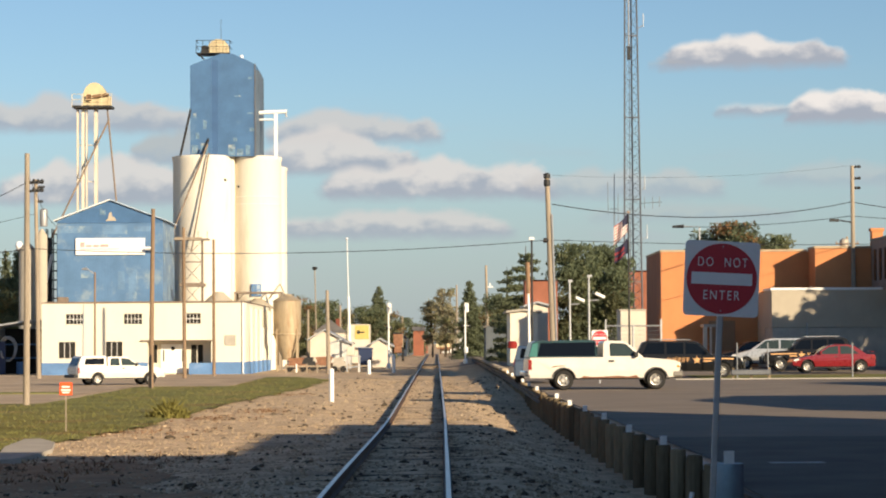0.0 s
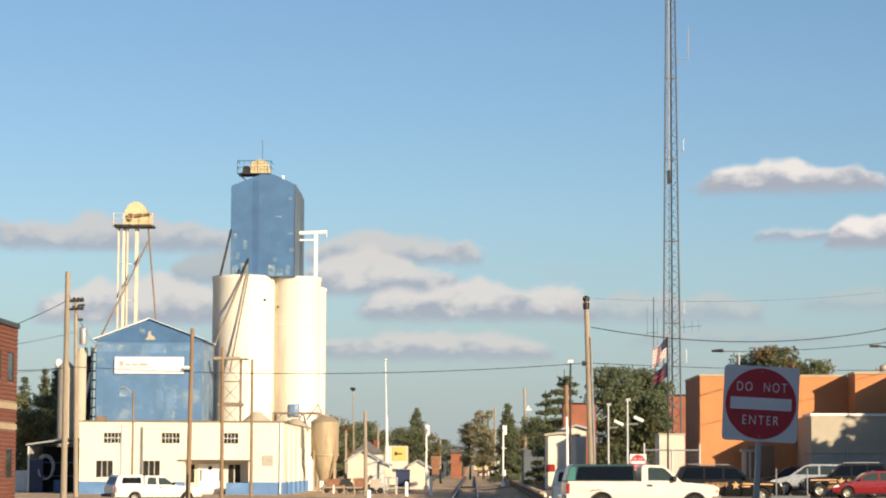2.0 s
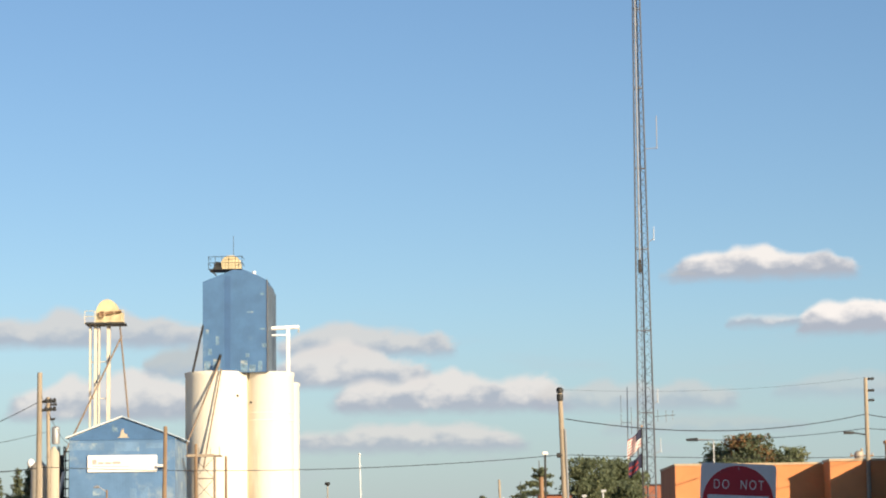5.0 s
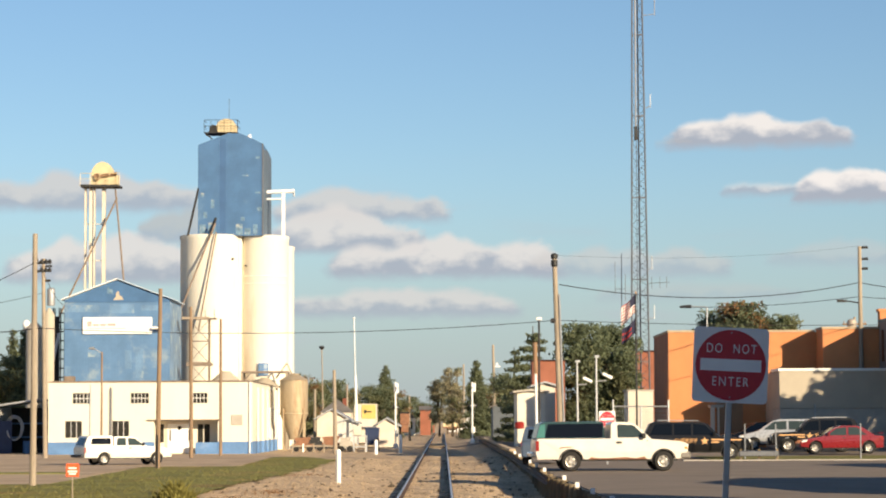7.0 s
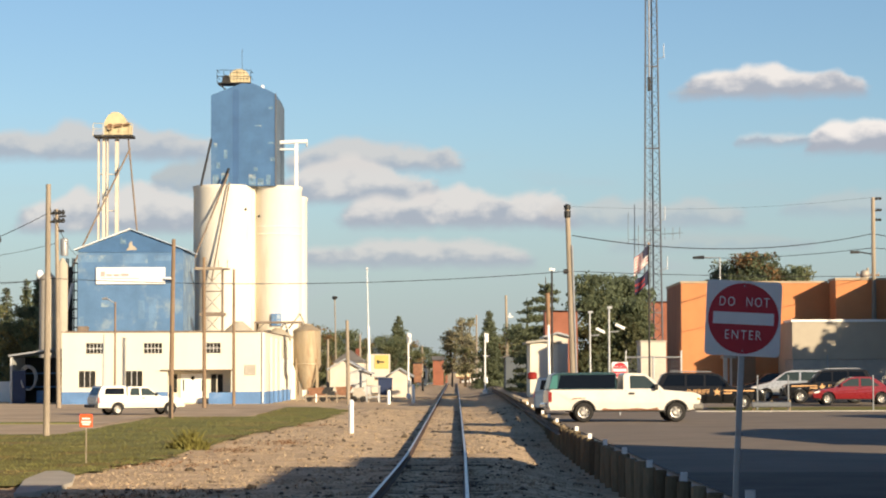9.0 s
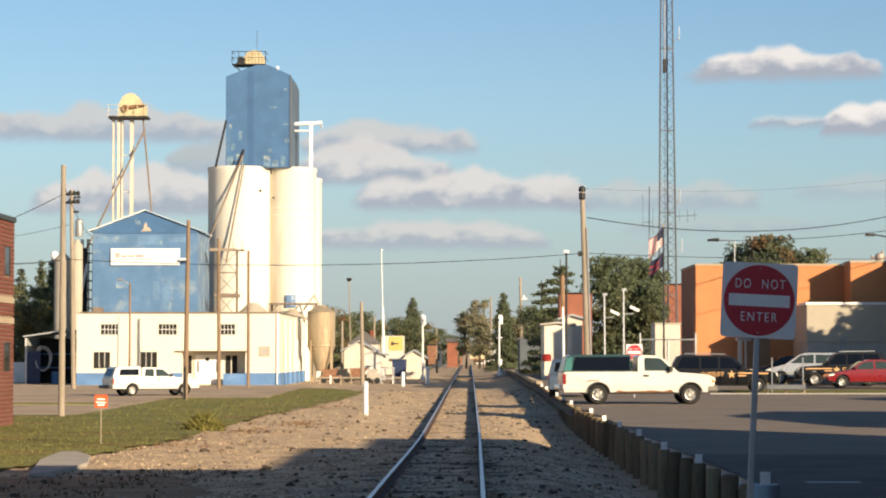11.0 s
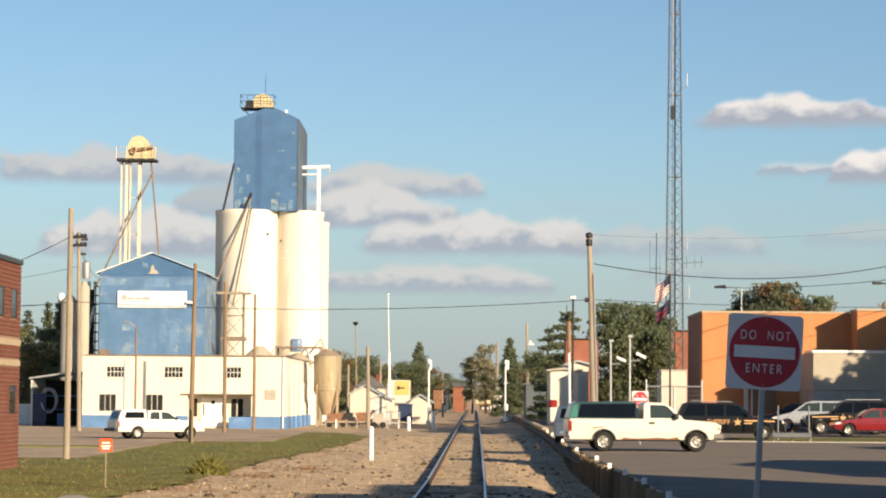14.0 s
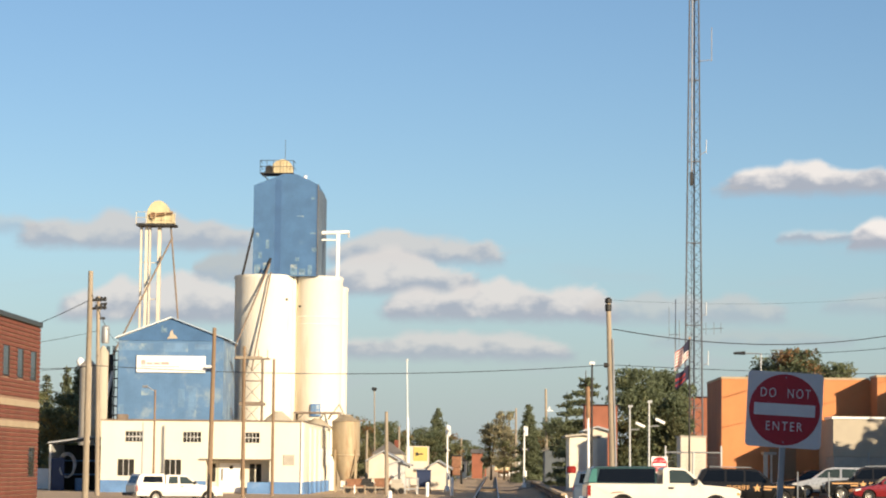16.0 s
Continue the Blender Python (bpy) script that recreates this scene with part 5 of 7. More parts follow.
wire([(-23.78, 100.00, 6.34), (-19.00, 115.00, 6.38), (5.61, 119.00, 6.81)], 0.42, 0.017, "long dark overhead wire across the tracks")
wire([(5.61, 119.00, 6.81), (23.41, 137.28, 7.23), (41.93, 160.00, 8.51)], 0.1, 0.016, "dark overhead wire behind the lot")
wire([(5.76, 119.00, 8.55), (23.50, 137.28, 9.62), (41.97, 160.00, 11.03)], 0.75, 0.024, "sagging dark overhead cable")
wire([(16.79, 170.00, 9.80), (23.49, 137.28, 8.82), (41.95, 160.00, 9.55)], 0.2, 0.019, "dark overhead wire beside the building")
wire([(5.58, 119.00, 9.98), (23.53, 137.28, 11.68)], 0.35, 0.005, "thin faint overhead wire")
wire([(-15.67, 70.00, 4.95), (-13.76, 82.40, 7.31)], 0.15, 0.013, "overhead wire to the wooden pole")
wire([(-33.59, 150.00, 8.69), (-24.37, 150.00, 9.92)], 0.3, 0.014, "overhead wire to the wooden pole")
wire([(-13.65, 82.40, 7.48), (-23.19, 150.00, 9.15)], 0.3, 0.012, "thin drop wire to the mill")
psl, dsl = pole("street_lamp", (18.58, 171, 0.2), (18.59, 171.00, 9.84), 0.07, "street lamp with a long arm behind the building", "street lamp", "street lamps", "galv")
part("arm", Shape().tube((dsl.x, dsl.y, dsl.z), (dsl.x - 1.2, dsl.y, dsl.z + 0.05), 0.035, n=6), "galv", psl)
part("lamp_head", Shape().tube((dsl.x - 1.1, dsl.y, dsl.z + 0.05), (dsl.x - 1.9, dsl.y, dsl.z + 0.02), 0.13, 0.08, n=8), "dark", psl)


# ---------------------------------------------------------------- level crossing signals and marker posts
def crossing_signal(x, y, z, h, label, turn=78.0):
    sg = thing("crossing_signal", x, y, z, label, "crossing signal", "crossing signals", turn)
    part("pole", Shape().tube((0, 0, 0), (0, 0, h), 0.075, n=10), "white", sg)
    part("base", Shape().lathe(0, 0, [(0.2, 0), (0.2, 0.3), (0.09, 0.42)], 12), "white", sg)
    for a in (-35, 35):
        bd = part("crossbuck", Shape().box(-0.42, 0.42, -0.03, 0.0, -0.08, 0.08), "white", sg, "white crossbuck blade")
        bd.matrix_local = pose(0, -0.12, h - 0.5, 0, a, 0)
    part("lamp_bar", Shape().tube((-0.75, -0.05, h * 0.62), (0.75, -0.05, h * 0.62), 0.04, n=6), "white", sg)
    for sx in (-0.65, 0.65):
        part("signal_lamp", Shape().tube((sx, -0.1, h * 0.62), (sx, 0.02, h * 0.62), 0.15, n=14), "dark", sg, "round dark signal lamp")
    part("case", Shape().box(0.1, 0.4, -0.16, 0.16, h - 0.85, h - 0.05, 0.03), "white", sg)
    part("gate_box", Shape().box(-0.16, 0.16, -0.2, 0.05, 0.9, 1.45, 0.03), "white", sg)
    return sg


crossing_signal(-3.59, 190, -0.15, 4.97 + 0.15, "white level crossing signal pole beside the track")
crossing_signal(2.68, 215, 0.0, 5.36, "white level crossing signal with lamps beside the track", 62.0)


def marker(x, y, z0, z1, r, label, mat="white"):
    s = Shape().lathe(x, y, [(r, z0 - 0.1), (r, z1 - r * 0.6), (r * 0.75, z1 - r * 0.2), (r * 0.3, z1)], 12)
    return solid("marker_post", s, mat, label, "marker post", "marker posts", smooth=True)


marker(-3.63, 86, -0.2, 0.96, 0.085, "white plastic marker post beside the track")
marker(-2.96, 175, -0.2, 1.04, 0.12, "short white marker post near the crossing")
marker(-4.44, 165, -0.2, 0.72, 0.12, "short white marker post near the sheds")
sg = thing("survey_sign", -9.11, 60.5, -0.34, "fluorescent orange warning sign on a thin stake", "sign")
part("stake", Shape().box(-0.012, 0.012, -0.012, 0.012, -0.2, 1.2), "pole_wood", sg)
pn = part("panel", Shape().box(-0.16, 0.16, -0.025, -0.013, 0.93, 1.25, 0.004), "orange_sign", sg, "fluorescent orange panel")
for zz, ww in ((1.14, 0.2), (1.06, 0.24), (1.0, 0.18)):
    part("text_bar", Shape().box(-ww / 2, ww / 2, -0.028, -0.0245, zz - 0.02, zz + 0.02), "sign_white", pn, "pale bar of writing")
solid("concrete_slab", Shape().slab([(-8.00, 44.41), (-8.85, 50.42), (-9.12, 54.51), (-8.81, 54.78), (-8.15, 52.56), (-7.65, 48.95), (-7.61, 46.77), (-7.73, 45.00)], -0.4, -0.25), "slab", "broken grey concrete slab at the lawn edge", "slab")

# weeds
pts = []
for cx, cy, n_, k_, sp in ((-7.72, 71.07, 130, 1.0, 0.13), (-7.48, 70.6, 90, 0.85, 0.13), (-7.95, 70.5, 60, 0.75, 0.1), (-8.0, 73.5, 30, 1.5, 0.07)):
    pts += [(cx + rng.normal(0, sp), cy + rng.normal(0, sp * 1.2), ground_z(cx, cy), k_) for _ in range(n_)]
blades("weed_clump", pts, "weed", 0.3, 0.13, "green and yellow weed clump at the lawn edge", "weeds", 0.55, 4)
pts = []
for cx, cy, n_, k_, sp in ((-6.31, 70.17, 60, 0.6, 0.7), (-7.59, 60.93, 110, 0.6, 1.0), (-5.25, 75.83, 50, 0.7, 0.5), (-6.01, 96.44, 60, 0.6, 0.8), (-6.04, 45.22, 60, 0.8, 0.9), (-6.61, 40.44, 60, 0.9, 0.8)):
    pts += [(cx + rng.normal(0, sp), cy + rng.normal(0, sp * 2), ground_z(cx, cy), k_) for _ in range(n_)]
blades("dry_weeds", pts, "dry_weed", 0.11, 0.035, "low reddish dry weeds on the gravel", "weeds", 0.6, 4)


# ---------------------------------------------------------------- vehicles
def hull(profile, half):
    """A closed body: side outline in x, z; half(z) is half its width, with rounded-in shoulders."""
    s = Shape()
    n = len(profile)
    cx = sum(p[0] for p in profile) / n
    cz = sum(p[1] for p in profile) / n
    rings = []
    for sgn, grow, inn in ((-1, 0.985, 0.0), (-1, 1.0, 0.07), (1, 1.0, 0.07), (1, 0.985, 0.0)):
        rings.append([(cx + (x - cx) * grow, sgn * (half(z) - inn), cz + (z - cz) * grow) for x, z in profile])
    for r in rings:
        s.v += r
    for j in range(3):
        s.f += [(j * n + k, j * n + (k + 1) % n, (j + 1) * n + (k + 1) % n, (j + 1) * n + k) for k in range(n)]
    s.f += [tuple(range(n)), tuple(reversed(range(3 * n, 4 * n)))]
    return s


def side_panel(poly, half, side, out=0.006, thick=0.012):
    """A thin panel lying on the body's side."""
    s = Shape()
    n = len(poly)
    s.v += [(x, side * (half(z) + out), z) for x, z in poly] + [(x, side * (half(z) - thick), z) for x, z in poly]
    s.f += [tuple(range(n)), tuple(reversed(range(n, 2 * n)))] + [(k, (k + 1) % n, n + (k + 1) % n, n + k) for k in range(n)]
    return s


def arch(cx, r, z0, n=8):
    """Points of a wheel arch, from front to back along the sill."""
    a0 = math.asin(min(0.95, max(-0.95, (z0 - r * 0.92) / r)))
    return [(cx + r * math.cos(a0 + (math.pi - 2 * a0) * k / n), r * 0.92 + r * math.sin(a0 + (math.pi - 2 * a0) * k / n)) for k in range(n + 1)]


def wheel(parent, x, y, r, w, side):
    t = Shape()
    prof = [(r * 0.58, -w / 2), (r * 0.9, -w / 2), (r, -w * 0.3), (r, w * 0.3), (r * 0.9, w / 2), (r * 0.58, w / 2)]
    t.lathe(0, 0, prof, 24, False)
    wh = part("wheel", t, "tyre", parent, "black rubber tyre", True)
    wh.matrix_local = pose(x, y, r, 90, 0, 0)
    o = side
    rim = Shape().lathe(0, 0, [(0.02, o * -w * 0.36), (r * 0.2, o * -w * 0.38), (r * 0.24, o * -w * 0.28), (r * 0.46, o * -w * 0.15), (r * 0.52, o * -w * 0.40), (r * 0.6, o * -w * 0.44), (r * 0.6, o * w * 0.3)], 24)
    part("rim", rim, "rim", wh, "bright steel wheel", True)
    for k in range(6):
        a = k * math.pi / 3
        part("rim_hole", Shape().tube((r * 0.4 * math.cos(a), r * 0.4 * math.sin(a), -o * w * 0.24), (r * 0.4 * math.cos(a), r * 0.4 * math.sin(a), -o * w * 0.2), r * 0.075, n=8), "trim", wh)


def vehicle(name, x, y, z, turn, label, category, paint, L, W, sill, belt, roof, hood, wheels, wr, lower, cabin, glasses, group, extra=None):
    """lower: outline points over the wheels, front to back on top; cabin: outline of the upper body; glasses: side window outlines."""
    car = thing(name, x, y, z, label, category, group, turn)
    f, b = wheels
    def half(zz):
        if zz <= belt:
            return W / 2 - 0.06 * max(0, (sill + 0.25 - zz)) / 0.5 - 0.03 * min(1, max(0, (zz - sill - 0.35) / (belt - sill - 0.35)))
        return W / 2 - 0.03 - 0.22 * (zz - belt)
    bottom = [(lower[-1][0], sill)] if lower[-1][1] > sill + 0.05 else []
    prof = list(lower) + bottom + list(reversed(arch(b, wr * 1.16, sill))) + list(reversed(arch(f, wr * 1.16, sill)))
    part("body", hull(prof, half), paint, car)
    part("cabin", hull(cabin, half), paint, car)
    part("underbody", Shape().box(b - 0.5, f + 0.5, -W / 2 + 0.12, W / 2 - 0.12, sill - 0.06, sill + 0.35), "trim", car)
    for sx in (f, b):
        for side in (-1, 1):
            wheel(car, sx, side * (W / 2 - 0.13), wr, 0.22, side)
    for poly in glasses:
        for side in (-1, 1):
            part("side_window", side_panel(poly, half, side, 0.012), "tint_glass" if paint == "black" else "cab_glass", car)
    return car, half


# white full-size pickup with a teal topper, parked across the lot
gx0, gy0 = 6.14, 88.0
gmc, gh = vehicle("pickup_truck", gx0, gy0, ground_z(gx0, gy0) + 0.012, 3.0, "white full-size pickup truck with a dark teal bed topper", "pickup truck", "white_car", 5.45, 1.95, 0.42, 1.12, 1.78, 1.1,
    (1.69, -1.61), 0.355,
    [(2.5, 0.46), (2.56, 0.7), (2.55, 0.92), (2.48, 1.0), (2.3, 1.05), (1.9, 1.09), (1.55, 1.115), (1.25, 1.135), (0.2, 1.16), (-2.8, 1.16), (-2.86, 1.12), (-2.88, 1.0), (-2.9, 0.6), (-2.86, 0.5)],
    [(1.28, 1.12), (0.95, 1.44), (0.72, 1.64), (0.6, 1.7), (0.45, 1.73), (0.0, 1.745), (-0.12, 1.72), (-0.18, 1.66), (-0.2, 1.12)],
    [[(1.05, 1.19), (1.0, 1.27), (0.66, 1.6), (0.56, 1.64), (0.1, 1.655), (0.05, 1.62), (0.05, 1.19)]], "parked vehicles")
part("topper", hull([(-0.42, 1.17), (-0.42, 1.72), (-0.5, 1.77), (-2.55, 1.75), (-2.72, 1.68), (-2.86, 1.17)], gh), "teal", gmc, "dark teal fibreglass bed topper")
for side in (-1, 1):
    part("topper_window", side_panel([(-0.47, 1.2), (-0.47, 1.69), (-2.42, 1.67), (-2.54, 1.2)], gh, side), "tint_glass", gmc, "long dark topper window")
    part("topper_corner", side_panel([(-2.55, 1.19), (-2.52, 1.68), (-2.7, 1.64), (-2.84, 1.19)], gh, side, 0.004), "pale_teal", gmc, "bright teal rear corner of the topper")
    part("door_seam", side_panel([(-0.12, 0.5), (-0.12, 1.14), (-0.105, 1.14), (-0.105, 0.5)], gh, side, 0.003), "trim", gmc)
    part("door_seam", side_panel([(1.13, 0.5), (1.1, 1.12), (1.115, 1.12), (1.145, 0.5)], gh, side, 0.003), "trim", gmc)
    part("door_handle", side_panel([(0.0, 0.98), (0.0, 1.05), (0.2, 1.05), (0.2, 0.98)], gh, side, 0.03), "trim", gmc, "black door handle")
    part("rocker_rust", side_panel([(-1.0, 0.42), (-0.9, 0.5), (-0.6, 0.46), (-0.1, 0.47), (0.3, 0.5), (0.7, 0.46), (1.0, 0.52), (1.1, 0.42)], gh, side, 0.004), "rust", gmc, "rusty rocker panel")
    part("tail_lamp", side_panel([(-2.87, 0.72), (-2.87, 1.08), (-2.75, 1.08), (-2.75, 0.72)], gh, side, 0.012), "lamp_red", gmc, "red tail lamp")
    part("headlamp", Shape().box(2.4, 2.58, side * 0.75 - 0.18, side * 0.75 + 0.18, 0.8, 0.96, 0.02), "lamp_clear", gmc, "clear headlamp")
    part("marker_lamp", side_panel([(2.44, 0.78), (2.44, 0.86), (2.53, 0.86), (2.54, 0.78)], gh, side, 0.006), "lamp_amber", gmc, "amber corner lamp")
    part("mirror", Shape().box(0.9, 1.04, side * 1.0 - 0.12, side * 1.0 + 0.12, 1.15, 1.35, 0.03), "trim", gmc, "black door mirror")
part("front_bumper", Shape().box(2.26, 2.68, -0.98, 0.98, 0.42, 0.7, 0.07), "dull_bumper", gmc, "dull grey front bumper")
part("rear_bumper", Shape().box(-3.02, -2.84, -0.92, 0.92, 0.5, 0.68, 0.04), "chrome", gmc, "dull rear bumper")
part("windscreen", Shape().face_loop([(1.235, -0.78, 1.17), (1.235, 0.78, 1.17), (0.74, 0.7, 1.63), (0.74, -0.7, 1.63)]), "tint_glass", gmc)
part("grille", Shape().box(2.5, 2.58, -0.62, 0.62, 0.72, 0.92, 0.02), "trim", gmc, "dark front grille")
for side in (-1, 1):
    for cx_ in (1.69, -1.61):
        lip = [(cx_ + 0.445 * math.cos(math.radians(a)), 0.355 + 0.445 * math.sin(math.radians(a))) for a in range(8, 173, 12)] + [(cx_ + 0.40 * math.cos(math.radians(a)), 0.355 + 0.40 * math.sin(math.radians(a))) for a in range(172, 7, -12)]
        part("arch_lip", side_panel(lip, gh, side, 0.018), "trim", gmc, "dark wheel-arch opening")
    part("rust_patch", side_panel([(-2.06, 0.80), (-1.98, 0.85), (-1.75, 0.87), (-1.5, 0.865), (-1.62, 0.845), (-1.85, 0.83)], gh, side, 0.024), "rust", gmc, "rust over the rear wheel")

# small white extended-cab pickup on the yard
lx, ly = -16.0, 123.0
s10, sh = vehicle("pickup_truck", lx, ly, ground_z(lx, ly) + 0.015, 28.0, "small white extended-cab pickup with a white bed cap", "pickup truck", "white_car", 5.1, 1.72, 0.4, 1.02, 1.62, 1.0,
    (1.68, -1.4), 0.33,
    [(2.42, 0.45), (2.48, 0.7), (2.4, 0.88), (2.2, 0.95), (1.1, 1.03), (0.2, 1.05), (-2.5, 1.05), (-2.54, 0.9), (-2.54, 0.5)],
    [(1.12, 1.02), (0.45, 1.5), (0.2, 1.56), (-0.7, 1.57), (-0.8, 1.5), (-0.82, 1.02)],
    [[(0.92, 1.08), (0.42, 1.45), (0.0, 1.48), (0.0, 1.08)], [(-0.12, 1.08), (-0.12, 1.48), (-0.6, 1.48), (-0.68, 1.08)]], "parked vehicles")
s10.scale = (0.91, 0.91, 0.91)
part("bed_cap", hull([(-0.86, 1.04), (-0.86, 1.56), (-0.92, 1.62), (-2.2, 1.6), (-2.32, 1.52), (-2.52, 1.06)], sh), "white_car", s10, "white fibreglass bed cap")
part("rear_window", Shape().face_loop([(-2.515, -0.6, 1.1), (-2.515, 0.6, 1.1), (-2.35, 0.55, 1.5), (-2.35, -0.55, 1.5)]), "tint_glass", s10)
part("tailgate", Shape().box(-2.585, -2.545, -0.7, 0.7, 0.6, 1.0, 0.01), "silver_car", s10, "grey tailgate")
part("rear_bumper", Shape().box(-2.75, -2.5, -0.82, 0.82, 0.42, 0.58, 0.03), "trim", s10, "dark rear bumper")
part("front_bumper", Shape().box(2.35, 2.55, -0.82, 0.82, 0.42, 0.6, 0.03), "white_car", s10)
part("windscreen", Shape().face_loop([(1.08, -0.68, 1.07), (1.08, 0.68, 1.07), (0.5, 0.6, 1.49), (0.5, -0.6, 1.49)]), "tint_glass", s10)
for side in (-1, 1):
    part("cap_window", side_panel([(-1.0, 1.14), (-1.0, 1.48), (-2.05, 1.47), (-2.15, 1.14)], sh, side), "tint_glass", s10, "long dark cap window")
    part("door_seam", side_panel([(-0.08, 0.45), (-0.08, 1.03), (-0.065, 1.03), (-0.065, 0.45)], sh, side, 0.003), "trim", s10)
    part("door_handle", side_panel([(0.02, 0.9), (0.02, 0.96), (0.2, 0.96), (0.2, 0.9)], sh, side, 0.02), "trim", s10)
    part("tail_lamp", side_panel([(-2.54, 0.66), (-2.54, 0.98), (-2.44, 0.98), (-2.44, 0.66)], sh, side, 0.012), "lamp_red", s10, "red tail lamp")
    part("mirror", Shape().box(0.8, 0.92, side * 0.9 - 0.1, side * 0.9 + 0.1, 1.06, 1.22, 0.03), "trim", s10)


def star(cx, cz, r):
    return [(cx + (r if k % 2 == 0 else r * 0.42) * math.sin(k * math.pi / 5), cz + (r if k % 2 == 0 else r * 0.42) * math.cos(k * math.pi / 5)) for k in range(10)]


def patrol_suv(x, y, turn, label, L=4.95):
    k = L / 4.9
    car, h = vehicle("patrol_suv", x, y, ground_z(x, y) + 0.012, turn, label, "patrol car", "black", L, 1.9, 0.36, 1.05, 1.7, 1.0,
        (1.5 * k, -1.4 * k), 0.35,
        [(2.35 * k, 0.42), (2.42 * k, 0.7), (2.32 * k, 0.9), (2.1 * k, 0.98), (1.05 * k, 1.05), (-2.3 * k, 1.08), (-2.42 * k, 0.9), (-2.42 * k, 0.45)],
        [(1.05 * k, 1.03), (0.45 * k, 1.6), (0.2 * k, 1.68), (-1.9 * k, 1.7), (-2.1 * k, 1.62), (-2.38 * k, 1.04)],
        [[(0.82 * k, 1.1), (0.38 * k, 1.55), (-0.15 * k, 1.6), (-0.15 * k, 1.1)], [(-0.25 * k, 1.1), (-0.25 * k, 1.6), (-1.0 * k, 1.61), (-1.0 * k, 1.1)], [(-1.1 * k, 1.1), (-1.1 * k, 1.61), (-1.85 * k, 1.6), (-2.1 * k, 1.1)]], "parked vehicles")
    for side in (-1, 1):
        part("star_badge", side_panel(star(0.35 * k, 0.82, 0.2), h, side, 0.012), "gold", car, "gold star badge on the door")
        part("stripe", side_panel([(0.6 * k, 0.86), (0.6 * k, 0.92), (2.0 * k, 0.9), (2.0 * k, 0.84)], h, side, 0.01), "gold", car, "gold stripe")
        part("stripe", side_panel([(0.6 * k, 0.74), (0.6 * k, 0.8), (1.0 * k, 0.8), (1.0 * k, 0.74)], h, side, 0.01), "gold", car, "gold stripe")
        lt = text_part("SHERIFF", 0.3, 0, 0, 0, "gold", car, "lettering")
        lt.matrix_local = (pose(-0.5 * k, -h(0.82) - 0.012, 0.82, 90, 0, 0) if side < 0 else pose(-0.5 * k, h(0.82) + 0.012, 0.82, 90, 0, 180)) @ Matrix.Diagonal((1.0, 1, 1, 1))
        tagged(lt, "gold block lettering")
        part("headlamp", Shape().box(2.2 * k, 2.4 * k, side * 0.72 - 0.16, side * 0.72 + 0.16, 0.74, 0.9, 0.02), "lamp_clear", car, "clear headlamp")
        part("tail_lamp", side_panel([(-2.4 * k, 0.8), (-2.4 * k, 1.05), (-2.28 * k, 1.05), (-2.28 * k, 0.8)], h, side, 0.01), "lamp_red", car, "red tail lamp")
        part("mirror", Shape().box(0.72 * k, 0.84 * k, side * 1.0 - 0.11, side * 1.0 + 0.11, 1.08, 1.24, 0.03), "black", car)
        part("roof_bar", Shape().tube((0.1 * k, side * 0.6, 1.74), (-1.7 * k, side * 0.6, 1.76), 0.025, n=6), "galv", car)
    part("grille", Shape().box(2.38 * k, 2.45 * k, -0.5, 0.5, 0.6, 0.88, 0.02), "chrome", car, "bright grille")
    part("push_bar", Shape().box(2.45 * k, 2.55 * k, -0.45, 0.45, 0.4, 0.75, 0.02), "trim", car, "black push bar")
    part("windscreen", Shape().face_loop([(1.02 * k, -0.76, 1.08), (1.02 * k, 0.76, 1.08), (0.5 * k, 0.66, 1.58), (0.5 * k, -0.66, 1.58)]), "tint_glass", car)
    return car


patrol_suv(11.60, 112.0, -3.0, "black patrol vehicle with gold star and stripes in the lot")
patrol_suv(18.94, 124.5, 176.0, "black patrol vehicle with gold star parked before the annex", 4.6)

rx_, ry_ = 19.31, 119.0
red, rh = vehicle("sedan", rx_, ry_, ground_z(rx_, ry_) + 0.06, 180.0, "small red four-door sedan beside the lot", "car", "red_car", 4.1, 1.68, 0.3, 0.85, 1.38, 0.8,
    (1.3, -1.3), 0.3,
    [(2.0, 0.36), (2.06, 0.52), (1.95, 0.66), (1.3, 0.8), (0.95, 0.85), (-1.3, 0.9), (-1.95, 0.88), (-2.02, 0.75), (-2.0, 0.4)],
    [(1.0, 0.84), (0.3, 1.28), (0.0, 1.36), (-0.7, 1.36), (-1.0, 1.28), (-1.6, 0.88)],
    [[(0.75, 0.9), (0.25, 1.24), (-0.2, 1.29), (-0.2, 0.9)], [(-0.3, 0.9), (-0.3, 1.29), (-0.72, 1.28), (-1.2, 0.92)]], "parked vehicles")
for side in (-1, 1):
    part("headlamp", side_panel([(1.7, 0.6), (1.7, 0.7), (1.95, 0.64), (1.98, 0.56)], rh, side, 0.008), "lamp_clear", red, "clear headlamp")
    part("tail_lamp", side_panel([(-1.98, 0.68), (-1.98, 0.84), (-1.8, 0.86), (-1.8, 0.68)], rh, side, 0.008), "lamp_red", red, "red tail lamp")
    part("door_seam", side_panel([(-0.26, 0.35), (-0.26, 0.86), (-0.245, 0.86), (-0.245, 0.35)], rh, side, 0.003), "trim", red)
    part("door_handle", side_panel([(-0.15, 0.76), (-0.15, 0.8), (0.0, 0.8), (0.0, 0.76)], rh, side, 0.015), "trim", red)
    part("mirror", Shape().box(0.62, 0.72, side * 0.88 - 0.09, side * 0.88 + 0.09, 0.9, 1.02, 0.02), "red_car", red)
